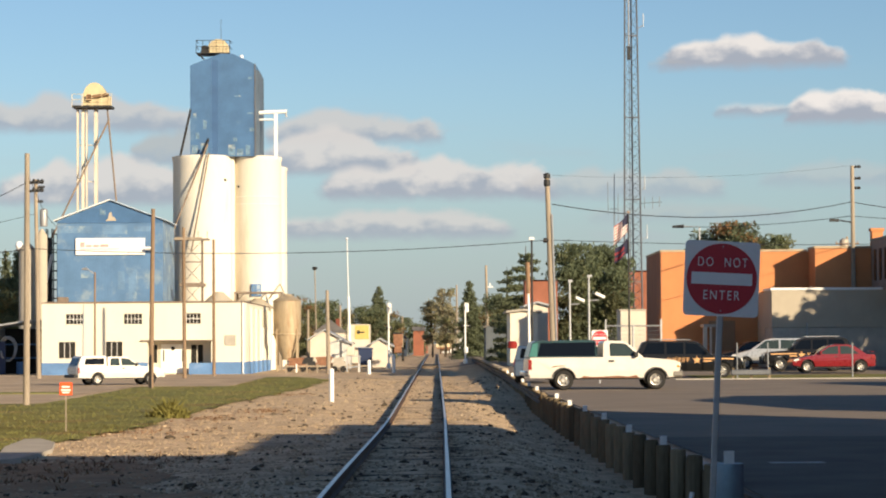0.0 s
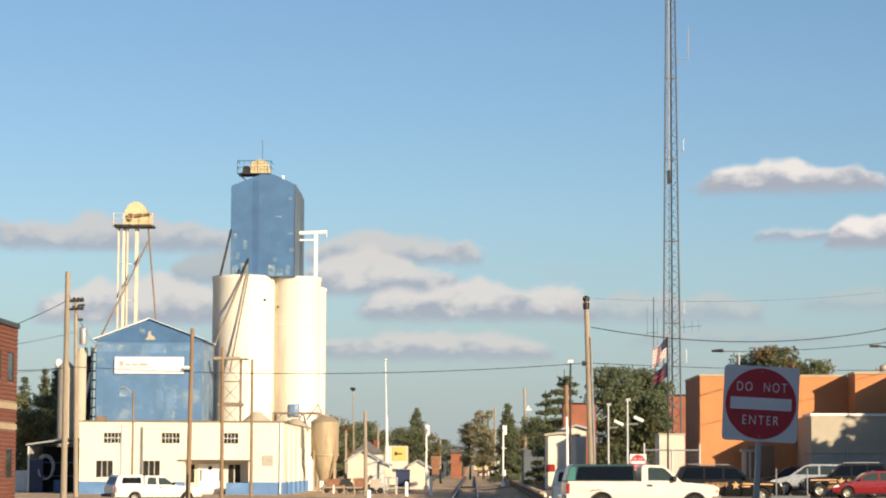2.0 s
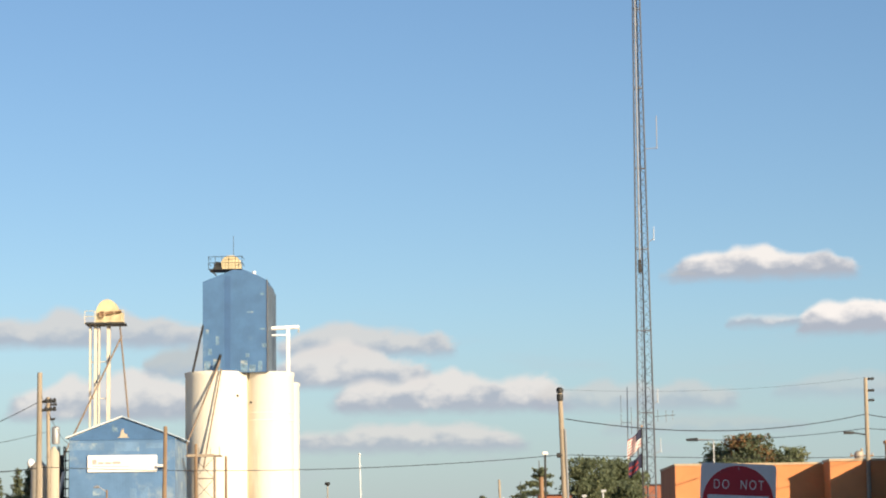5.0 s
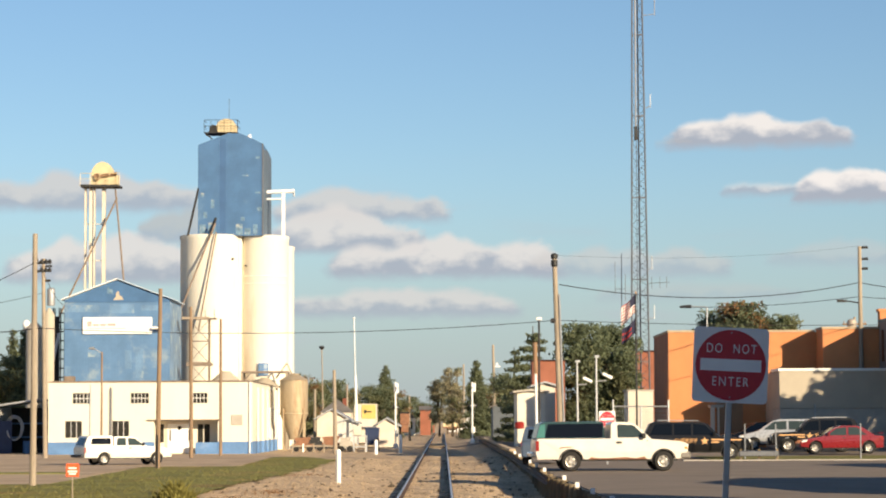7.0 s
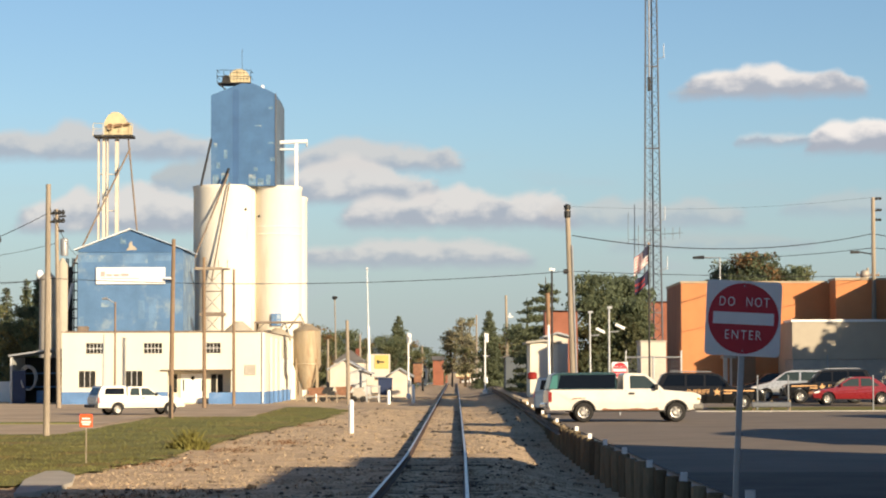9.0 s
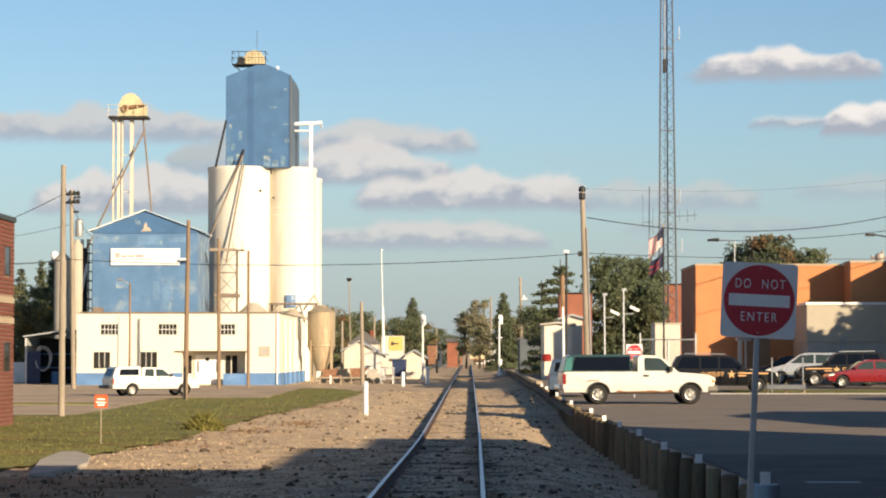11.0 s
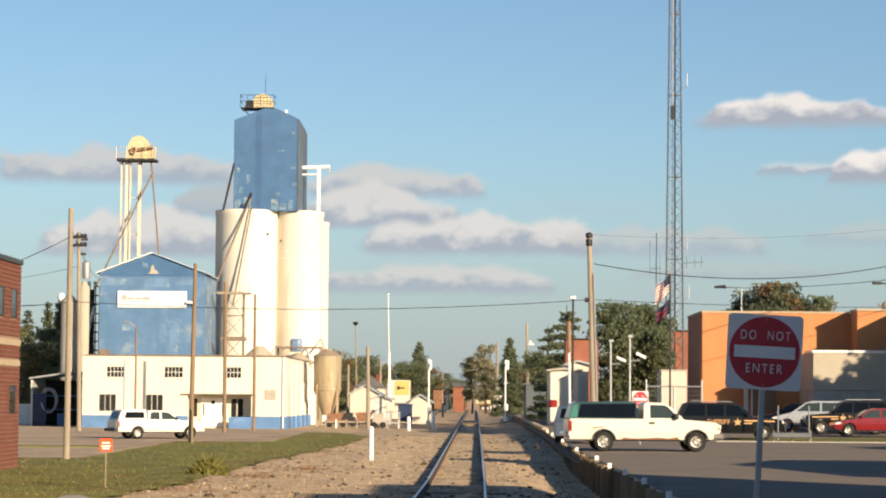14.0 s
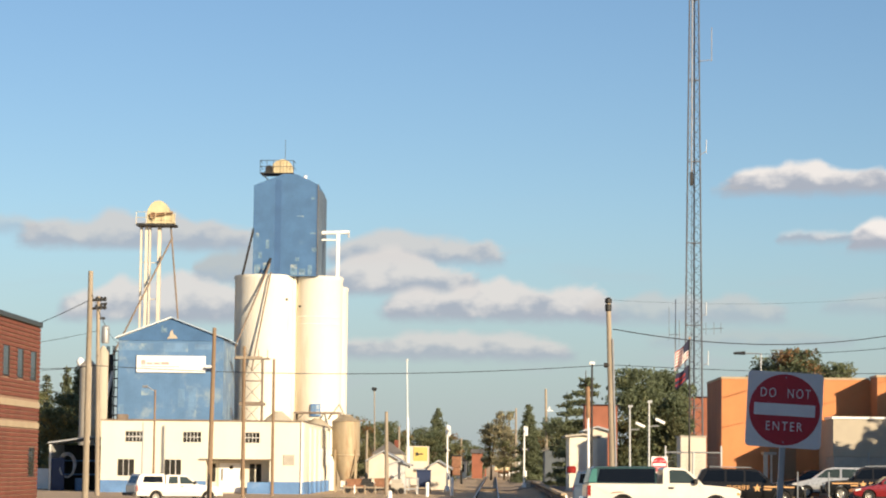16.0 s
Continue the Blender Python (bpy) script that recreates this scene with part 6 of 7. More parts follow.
part("windscreen", Shape().face_loop([(0.96, -0.66, 0.88), (0.96, 0.66, 0.88), (0.34, 0.56, 1.27), (0.34, -0.56, 1.27)]), "tint_glass", red)
part("spoiler", Shape().box(-2.0, -1.8, -0.6, 0.6, 0.98, 1.02, 0.01), "red_car", red, "low boot spoiler")


def plain_car(x, y, turn, paint, label, tall=1.5, L=4.4):
    k = L / 4.4
    z = tall / 1.5
    car, h = vehicle("car", x, y, ground_z(x, y) + 0.012, turn, label, "car", paint, L, 1.75, 0.32, 0.92 * z, tall, 0.85,
        (1.35 * k, -1.3 * k), 0.31,
        [(2.1 * k, 0.4), (2.18 * k, 0.6), (2.05 * k, 0.75), (1.1 * k, 0.92 * z), (-2.0 * k, 0.95 * z), (-2.15 * k, 0.8), (-2.15 * k, 0.42)],
        [(1.15 * k, 0.9 * z), (0.4 * k, 1.4 * z), (0.1 * k, 1.48 * z), (-1.5 * k, 1.48 * z), (-1.8 * k, 1.4 * z), (-2.1 * k, 0.93 * z)],
        [[(0.85 * k, 0.98 * z), (0.35 * k, 1.36 * z), (-0.3 * k, 1.4 * z), (-0.3 * k, 0.98 * z)], [(-0.4 * k, 0.98 * z), (-0.4 * k, 1.4 * z), (-1.4 * k, 1.38 * z), (-1.75 * k, 0.98 * z)]], "parked vehicles")
    for side in (-1, 1):
        part("tail_lamp", side_panel([(-2.12 * k, 0.75), (-2.12 * k, 0.95), (-1.95 * k, 0.95), (-1.95 * k, 0.75)], h, side, 0.008), "lamp_red", car, "red tail lamp")
        part("headlamp", side_panel([(1.8 * k, 0.62), (1.8 * k, 0.74), (2.05 * k, 0.7), (2.1 * k, 0.6)], h, side, 0.008), "lamp_clear", car, "clear headlamp")
    part("windscreen", Shape().face_loop([(1.1 * k, -0.68, 0.95 * z), (1.1 * k, 0.68, 0.95 * z), (0.45 * k, 0.58, 1.38 * z), (0.45 * k, -0.58, 1.38 * z)]), "tint_glass", car)
    part("rear_window", Shape().face_loop([(-2.06 * k, -0.62, 1.0 * z), (-2.06 * k, 0.62, 1.0 * z), (-1.84 * k, 0.56, 1.38 * z), (-1.84 * k, -0.56, 1.38 * z)]), "tint_glass", car)
    return car


plain_car(17.83, 129.0, 172.0, "silver_car", "pale silver minivan parked beside the patrol vehicle", 1.62, 4.6)
plain_car(17.35, 134.0, 180.0, "black", "dark sedan parked behind the minivan", 1.45, 4.4)
plain_car(4.30, 102.0, 84.0, "blue_car", "blue-grey hatchback parked behind the pickup", 1.55, 4.2)

# low guard rail piece and posts beside the lot entrance
gr = thing("lot_guard_rail", 13.98, 108, 0.15, "short low galvanised guard rail beside the lot", "guard rail")
part("beam", Shape().box(-0.9, 0.85, -0.05, 0.05, 0.18, 0.42, 0.03), "mast_steel", gr)
for a in (-0.8, 0.0, 0.8):
    part("post", Shape().box(a - 0.05, a + 0.05, 0.05, 0.15, 0, 0.5), "post_wood", gr)
for px in (12.75, 13.51, 14.89, 18.67):
    solid("sign_stake", Shape().tube((px, 109.3, 0.1), (px, 109.3, 1.75), 0.03, n=6), "galv", "thin galvanised post beside the lot", "post", "thin posts")
solid("verge", sheet([float(v) for v in np.arange(11.9, 40, 1.0)], [107.5, 108.5, 109.5, 110.5, 111.5, 112.5, 113.5, 116.0], 0.045), "soil", "narrow dry grass verge beside the lot", "verge", kind="structure")
solid("kerb", Shape().box(10.5, 40.0, 106.9, 107.4, 0.1, 0.2, 0.03), "slab", "low pale worn kerb beside the verge", "kerb", kind="structure")
solid("lot_line", Shape().box(4.90, 5.69, 35.6, 36.0, ground_z(8, 36) + 0.02, ground_z(8, 36) + 0.026), "road_paint", "worn white paint mark on the asphalt", "marking", kind="structure")


# ---------------------------------------------------------------- trees
def crown_leaves(n, sampler, size, seed, per=3, spread=0.9):
    """Sprays of small leaves round the sampled twig ends."""
    r = np.random.default_rng(seed)
    twigs = np.array([sampler(r) for _ in range(n)])
    p = np.repeat(twigs, per, axis=0) + r.normal(0, size * spread, (n * per, 3))
    q = r.normal(size=(n * per, 4))
    q /= np.linalg.norm(q, axis=1)[:, None]
    w_, x_, y_, z_ = q.T
    ax = np.stack((1 - 2 * (y_ * y_ + z_ * z_), 2 * (x_ * y_ + w_ * z_), 2 * (x_ * z_ - w_ * y_)), 1)
    bx_ = np.stack((2 * (x_ * y_ - w_ * z_), 1 - 2 * (x_ * x_ + z_ * z_), 2 * (y_ * z_ + w_ * x_)), 1)
    s = (size * r.uniform(0.6, 1.4, n * per))[:, None]
    quad = np.stack((p - ax * s - bx_ * s * 0.5, p + ax * s * 0.8 - bx_ * s * 0.45, p + ax * s + bx_ * s * 0.4, p - ax * s * 0.7 + bx_ * s * 0.55), 1)
    s_ = Shape()
    s_.v = quad.reshape(-1, 3).tolist()
    s_.f = [(4 * i, 4 * i + 1, 4 * i + 2, 4 * i + 3) for i in range(n * per)]
    return s_


def raw_part(name, s, mats, parent, label=""):
    me = bpy.data.meshes.new(name)
    me.from_pydata(s.v, [], s.f)
    for m in mats:
        me.materials.append(M[m])
    if len(mats) > 1:
        r = np.random.default_rng(len(s.f))
        cut = np.array([noise.noise((s.v[f[0]][0] * 0.5, s.v[f[0]][1] * 0.5, s.v[f[0]][2] * 0.5)) for f in s.f])
        idx = np.where(cut + r.normal(0, 0.12, len(cut)) > 0.22, 1, 0)
        me.polygons.foreach_set("material_index", idx.astype(np.int32))
    o = new(name, me)
    o.parent = parent
    if label:
        tagged(o, label)
    return o


def broad_tree(x, y, z, h, w, label, mats=("leaf", "leaf_olive"), seed=1, n=2600, leaf=0.26, low=0.25, bare=0.0):
    tr = thing("tree", x, y, z, label, "tree", "broad-leaved trees")
    r = np.random.default_rng(seed)
    trunk = Shape().tube((0, 0, -0.2), (0.1, 0, h * 0.45), 0.035 * h * 0.55, 0.014 * h, 8)
    blobs = []
    for i in range(46):
        a, e = r.uniform(0, 6.28), r.uniform(low, 1.0)
        rad = w / 2 * math.sqrt(max(0.05, 1 - ((e - 0.55) / 0.52) ** 2)) * r.uniform(0.2, 0.92)
        c = (rad * math.cos(a), rad * math.sin(a), h * e * 0.93)
        blobs.append((c, r.uniform(0.06, 0.19) * w))
        trunk.tube((0.05, 0, h * r.uniform(0.2, 0.42)), c, 0.008 * h, 0.002 * h, 5)
    part("trunk", trunk, "bark", tr, "grey-brown trunk with limbs")
    def pick(g):
        if g.random() < 0.16:
            e = g.uniform(low, 0.96)
            a, rad = g.uniform(0, 6.28), w / 2 * math.sqrt(max(0.05, 1 - ((e - 0.52) / 0.56) ** 2)) * math.sqrt(g.random())
            return (rad * math.cos(a), rad * math.sin(a), h * e)
        c, rad = blobs[g.integers(len(blobs))]
        d = g.normal(size=3)
        d = d / np.linalg.norm(d) * rad * g.uniform(0.3, 1.12) * np.array((1.1, 1.1, 0.75))
        return (c[0] + d[0], c[1] + d[1], min(h, max(h * low * 0.6, c[2] + d[2])))
    raw_part("crown", crown_leaves(int(n * 2.6), pick, 0.36 * leaf * (h / 9) ** 0.4, seed), mats, tr, "uneven leafy crown")
    return tr


def conifer(x, y, z, h, w, label, seed=1, n=2200, open_=0.0, mats=("needle",)):
    tr = thing("conifer", x, y, z, label, "tree", "conifers")
    r = np.random.default_rng(seed)
    trunk = Shape().tube((0, 0, -0.2), (0, 0, h * 0.97), 0.018 * h, 0.003 * h, 8)
    whorls = []
    m = int(h * (1.5 if open_ else 3.4))
    for i in range(m):
        e = 0.05 + 0.93 * (i + r.uniform(-0.3, 0.3)) / m
        reach = w / 2 * ((1 - e) ** 0.72 if not open_ else min(1.0, 1.25 * (1 - e) ** 0.62)) * r.uniform(0.78, 1.15) + 0.05
        for j in range(6 if open_ else 7):
            a = r.uniform(0, 6.28)
            rr = reach * (r.uniform(0.4, 1.15) if open_ else r.uniform(0.7, 1.08))
            tip = (rr * math.cos(a), rr * math.sin(a), h * e + rr * (0.03 if open_ else -0.3))
            whorls.append(((0, 0, h * e), tip, rr))
            trunk.tube((0, 0, h * e), tip, 0.004 * h, 0.001 * h, 4, False)
    part("trunk", trunk, "bark", tr, "straight trunk with whorled branches")
    share = np.cumsum([k[2] ** 1.3 for k in whorls])
    def pick(g):
        a, b, rr = whorls[min(len(whorls) - 1, int(np.searchsorted(share, g.random() * share[-1])))]
        u = g.random() ** 0.6 * 1.02
        s = 0.10 * rr * (1.3 - u) + 0.03
        return tuple(a[k] + (b[k] - a[k]) * u + g.normal(0, s * ((0.45 if open_ else 0.8) if k == 2 else 1.6)) for k in range(3))
    raw_part("crown", crown_leaves(int(n * 1.8), pick, 0.085 * (h / 9) ** 0.5, seed), mats, tr, "dark layered needle crown")
    return tr


def tree_px(kind, x, y, zt, w, z0, label, seed, **kw):
    return (broad_tree if kind == "b" else conifer)(x, y, z0, zt - z0, w, label, seed=seed, **kw)


tree_px("b", 9.70, 168.00, 8.89, 4.6, 0.2, "large dense green tree behind the lot", 11, n=5200, low=0.05)
tree_px("b", 11.58, 171.00, 8.85, 4.6, 0.2, "large dense green tree behind the lot", 16, n=5200, low=0.05)
tree_px("b", 12.41, 167.00, 7.13, 2.2, 0.2, "smaller green tree beside the brick house", 12, n=2400, low=0.08)
tree_px("b", 25.24, 205.00, 12.22, 6.5, 0.2, "tall autumn tree behind the orange building", 13, n=5200, mats=("leaf", "leaf_rust"))
tree_px("b", 23.44, 208.00, 11.76, 4.6, 0.2, "green tree behind the orange building", 14, n=2400)
tree_px("b", 28.41, 204.00, 11.06, 4.2, 0.2, "green tree behind the orange building", 15, n=2200, mats=("leaf", "leaf_olive"))
tree_px("c", 6.88, 184.00, 9.33, 5.0, 0.2, "tall open pine with ragged layers", 21, n=3200, open_=1.0)
tree_px("c", 5.64, 190.00, 7.91, 3.2, 0.2, "smaller dark pine along the street", 22, n=1800, open_=1.0)
tree_px("c", 4.01, 280.00, 9.26, 4.4, 0.1, "pointed dark spruce beyond the crossing", 23, n=4200)
tree_px("c", -6.87, 300.00, 9.09, 5.0, 0.0, "dark spruce rising over the trees", 24, n=3600)
tree_px("b", 1.48, 340.00, 9.85, 4.0, 0.0, "thin olive tree with a loose crown", 31, n=700, mats=("leaf_pale", "leaf_olive"))
tree_px("b", -0.34, 345.00, 7.98, 4.2, 0.0, "olive tree beyond the track", 32, n=1100, mats=("leaf_pale", "leaf_olive"))
tree_px("b", 2.34, 330.00, 6.94, 4.0, 0.0, "olive tree beyond the track", 33, n=900, mats=("leaf_pale", "leaf_olive"))
for i, (px, d_, top_, wd) in enumerate(((-14.12, 250, 6.95, 4.5), (-13.28, 262, 6.46, 4.0), (-11.85, 268, 6.80, 4.5), (-10.51, 275, 5.84, 4.0),
        (-8.52, 285, 6.30, 4.6), (-6.95, 280, 5.70, 4.0), (-5.71, 300, 5.96, 4.4), (-4.78, 360, 5.78, 4.5), (-2.91, 400, 5.10, 5.0),
        (6.28, 300, 6.79, 4.0), (6.65, 260, 7.33, 4.2), (7.21, 230, 6.15, 4.0))):
    broad_tree(px, d_, 0.0, top_, wd, "green tree in the row beyond the yard" if i < 9 else "green tree along the street", seed=40 + i, n=1300, mats=("leaf", "leaf_olive") if i % 3 else ("leaf_olive", "leaf_rust"), low=0.08)
for i, (px, d_, top_, wd, kind) in enumerate(((-37.71, 215, 10.76, 3.2, "c"), (-37.81, 222, 11.25, 3.0, "c"), (-38.53, 210, 9.78, 4.5, "c"), (-39.27, 205, 8.18, 5.0, "b"), (-35.31, 200, 7.91, 4.0, "b"), (-41.64, 205, 8.10, 6.0, "b"), (-37.65, 225, 10.12, 3.6, "b"))):
    if kind == "c":
        conifer(px, d_, -0.2, top_, wd, "dark spruce behind the yard", seed=60 + i, n=1800)
    else:
        broad_tree(px, d_, -0.2, top_, wd, "yellowing tree behind the yard", seed=60 + i, n=1800, mats=("leaf_olive", "leaf_gold"), low=0.08)
# a tree beside the lot, right of the view, that shades the annex
broad_tree(35.6, 121, 0.1, 12.0, 10.0, "leafy street tree beside the lot", seed=82, n=6500, leaf=0.4, low=0.1)
# lower unseen tree, added to put the annex's lower wall in shade
broad_tree(29.6, 120, 0.1, 8.3, 6.5, "unseen low leafy tree added to shade the annex", seed=83, n=5000, leaf=0.4, low=0.05)


# ---------------------------------------------------------------- small buildings beyond the yard and along the street
def shed(name, x0, x1, y, depth, z0, eave, ridge, wall, roof, label, along=False):
    """A gabled shed; along: its ridge runs across the view."""
    s = thing(name, (x0 + x1) / 2, y, z0, label, "building", "small buildings")
    w = (x1 - x0) / 2
    e, r = eave - z0, ridge - z0
    if along:
        part("wall", Shape().box(-w, w, 0, depth, 0, e), wall, s)
        part("roof", Shape().face_loop([(-w - .2, -.25, e), (w + .2, -.25, e), (w + .2, depth / 2, r), (-w - .2, depth / 2, r)]).face_loop([(-w - .2, depth + .25, e), (w + .2, depth + .25, e), (w + .2, depth / 2, r), (-w - .2, depth / 2, r)]).face_loop([(-w - .2, -.25, e), (-w - .2, depth + .25, e), (-w - .2, depth / 2, r)]).face_loop([(w + .2, -.25, e), (w + .2, depth + .25, e), (w + .2, depth / 2, r)]), roof, s)
    else:
        part("wall", Shape().prism([(-w, 0), (w, 0), (w, e), (0, r), (-w, e)], 0, depth), wall, s)
        for q in (-1, 1):
            part("roof", Shape().prism([(0, r + 0.02), (q * (w + 0.25), e - 0.1), (q * (w + 0.25), e + 0.02), (0, r + 0.14)], -0.25, depth + 0.2), roof, s)
    return s


HX, HE, HR = (-7.83 - -10.76) / 2, 2.79 + 0.2, 3.93 + 0.2
hs = thing("hip_roof_house", (-10.76 + -7.83) / 2, 215, -0.2, "small white house with a grey shingle hip roof", "building", "small buildings")
part("wall", Shape().box(-HX + 0.15, HX - 0.15, 0.15, 5.85, 0, HE), "dull_white", hs)
hip = [(-HX, 0, HE), (HX, 0, HE), (HX, 6, HE), (-HX, 6, HE), (0, 2.6, HR), (0, 3.4, HR)]
part("roof", Shape().face_loop([hip[0], hip[1], hip[4]]).face_loop([hip[1], hip[2], hip[5], hip[4]]).face_loop([hip[2], hip[3], hip[5]]).face_loop([hip[3], hip[0], hip[4], hip[5]]).face_loop([hip[3], hip[2], hip[1], hip[0]]), "roof_grey", hs)
part("chimney", Shape().box(0.45, 0.8, 3.4, 3.8, HE - 0.1, HR + 0.1), "brick_wall", hs)
shed("white_shed", -10.45, -7.95, 205, 6, -0.2, 2.2, 2.92, "dull_white", "galv", "low white shed beside the yard")
ms = shed("metal_shed", -8.3, -6.77, 195, 5, -0.2, 1.85, 2.06, "grey_shed", "galv", "pale grey metal shed")
shed("white_shed", -5.5, -3.7, 205, 5, -0.2, 1.6, 2.15, "dull_white", "galv", "small white shed near the crossing")
yb = thing("yellow_building", -7.63, 240, -0.1, "yellow and white painted building front", "building", "small buildings")
part("wall", Shape().box(-0.95, 1.2, 0, 5, 0, 3.68 + 0.1), "dull_white", yb)
part("sign_panel", Shape().box(-0.2, 1.15, -0.06, -0.003, 2.35, 3.7), "yellow_sign", yb, "yellow painted sign panel")
part("sign_mark", Shape().box(0.0, 0.25, -0.1, -0.062, 2.85, 3.2, 0.02).box(0.25, 0.75, -0.1, -0.062, 2.95, 3.08, 0.02), "trim", yb, "dark emblem on the sign")
part("awning", Shape().box(-1.4, 1.3, -0.6, -0.003, 1.5, 1.62), "galv", yb)
dp = thing("dumpster", -5.1, 180, -0.2, "navy blue steel dumpster beside the sheds", "dumpster")
part("bin", Shape().prism([(-0.5, 0.3), (0.47, 0.3), (0.5, 1.6), (-0.52, 1.6)], -0.5, 0.5), "navy", dp)
part("lid", Shape().box(-0.55, 0.54, -0.55, 0.55, 1.6, 1.7, 0.02), "navy", dp)
for a in (-0.45, 0.4):
    part("foot", Shape().box(a, a + 0.1, -0.4, 0.4, 0, 0.3), "dark", dp)
wt = thing("white_tank", -6.05, 176, -0.2, "white box trailer end beside the dumpster", "trailer")
part("box", Shape().box(-0.28, 0.28, -0.6, 0.6, 1.15, 1.8, 0.03), "dull_white", wt)
part("frame", Shape().box(-0.3, 0.7, -0.5, 0.5, 1.05, 1.15).box(-0.3, -0.2, -0.5, -0.4, 0, 1.05).box(0.6, 0.7, -0.5, -0.4, 0, 1.05).box(-0.2, 0.6, -0.5, -0.45, 0.3, 0.4), "galv", wt)
tr_ = thing("tractor", -3.92, 258, -0.1, "rusty red tractor parked beyond the crossing", "tractor")
part("body", Shape().box(-0.4, 0.4, -0.6, 1.6, 0.9, 1.7, 0.06), "rust", tr_)
part("cab", Shape().box(-0.5, 0.5, 0.6, 1.6, 1.7, 2.9, 0.05), "rust", tr_, "rusty red cab")
part("roof", Shape().box(-0.55, 0.55, 0.5, 1.7, 2.9, 3.05, 0.03), "dark", tr_)
for a in (-0.62, 0.42):
    part("wheel", Shape().tube((a, 1.2, 0.75), (a + 0.22, 1.2, 0.75), 0.75, n=18), "tyre", tr_)
    part("wheel", Shape().tube((a + 0.1, -0.4, 0.4), (a + 0.25, -0.4, 0.4), 0.4, n=16), "tyre", tr_)
# clutter along the fence by the hopper
for i, (px, d_, sz, mat, lab) in enumerate(((-10.06, 178, 0.7, "rust", "rusty red machine part in the yard"), (-9.40, 182, 0.5, "dark", "dark scrap metal in the yard"), (-8.54, 190, 0.8, "rust", "rusty red wagon in the yard"), (-6.90, 176, 0.45, "slab", "grey concrete block in the yard"))):
    cl = thing("yard_machine", px, d_, -0.22, lab, "machinery", "yard clutter")
    part("frame", Shape().box(-sz, sz, -0.4, 0.4, 0.3, 0.55 + 0.2 * (i % 2), 0.04), mat, cl)
    part("hopper", Shape().prism([(-sz * 0.7, 0.55), (sz * 0.5, 0.55), (sz * 0.8, 1.05), (-sz * 0.9, 1.0)], -0.35, 0.35), mat, cl)
    for a in (-sz * 0.7, sz * 0.7):
        part("wheel", Shape().tube((a, -0.45, 0.22), (a, -0.33, 0.22), 0.22, n=14), "tyre", cl)
fn = thing("yard_fence", -10.76, 176, -0.24, "low weathered rail fence beside the yard", "fence")
for j in range(9):
    part("post", Shape().box(j * 0.75, j * 0.75 + 0.1, 0, 0.1, 0, 0.62), "white" if j % 3 == 1 else "pole_wood", fn)
part("rail", Shape().box(0, 6.1, 0.1, 0.16, 0.38, 0.5), "pole_wood", fn)

# two unseen sheds added right of the view to shade the lot
shed("shade_shed", 18.5, 34.0, 51.0, 16.0, 0.0, 4.4, 5.4, "dull_white", "roof_grey", "unseen pale shed with a low grey roof, added to shade the lot", True)
shed("shade_shed", 25.5, 40.0, 79.5, 9.0, 0.05, 4.4, 5.4, "dull_white", "roof_grey", "unseen pale shed with a low grey roof, added to shade the lot", True)
# street side
sw = shed("white_shop", 4.63, 6.33, 150, 7, 0.2, 3.75, 3.75, "white_wall", "slab", "plain white flat-roofed shop")
part("red_drum", Shape().lathe(0, 0, [(0.2, 0.95), (0.3, 1.0), (0.3, 1.3), (0.2, 1.4)], 14), "lamp_red", sw, "red and white hanging sign").matrix_local = pose(-0.75, -0.6, 0.3)
shed("grey_shop", 6.0, 7.33, 158, 7, 0.2, 4.21, 4.35, "dull_white", "galv", "pale grey low shop behind the pole")
bk = shed("brick_house", 6.05, 8.2, 163, 3.5, 0.2, 5.98, 6.05, "brick_far", "roof_grey", "red-brown brick house among the trees", True)
shed("brick_house", 13.87, 16.55, 190, 8, 0.2, 7.33, 7.50, "brick_far", "roof_grey", "red-brown brick house behind the mast", True)
shed("blue_shop", 4.70, 7.04, 225, 8, 0.1, 3.31, 3.52, "blue_grey", "roof_grey", "blue-grey shop along the street")
tk = thing("cream_shed", 11.33, 139, 0.2, "cream flat-roofed shed behind the fence", "building", "small buildings")
part("wall", Shape().box(-0.75, 0.68, 0, 3, 0, 3.60 - 0.2), "dull_white", tk)
part("roof", Shape().box(-0.81, 0.72, -0.06, 3.06, 3.60 - 0.2, 3.68 - 0.2), "slab", tk)
shed("grey_depot", 3.0, 4.4, 338, 5, 0.0, 2.79, 3.00, "grey_shed", "galv", "low grey depot beside the track")
shed("brick_depot", -3.1, -1.6, 352, 5, 0.0, 3.6, 4.2, "brick_far", "roof_grey", "low red brick depot beyond the track", True)
# chain-link fence
cf = thing("chain_link_fence", 9.09, 130, 0.2, "grey chain-link fence beside the orange building", "fence")
FW = 12.03 - (9.09)
FZ = 2.68 - 0.2
mesh_ = Shape()
for j in range(30):
    mesh_.tube((FW * j / 29, 0, 0.05), (FW * j / 29, 0, FZ), 0.006, n=3, cap=False)
for j in range(12):
    mesh_.tube((0, 0, 0.1 + (FZ - 0.15) * j / 11), (FW, 0, 0.1 + (FZ - 0.15) * j / 11), 0.006, n=3, cap=False)
tagged(part("wire_mesh", mesh_, "galv", cf), kind="stuff")
part("top_rail", Shape().tube((0, 0, FZ), (FW, 0, FZ), 0.035, n=6), "galv", cf)
for j in range(3):
    part("post", Shape().tube((FW * j / 2, 0, -0.1), (FW * j / 2, 0, FZ + (0.35 if j != 1 else 0.05)), 0.05, n=8), "galv", cf)
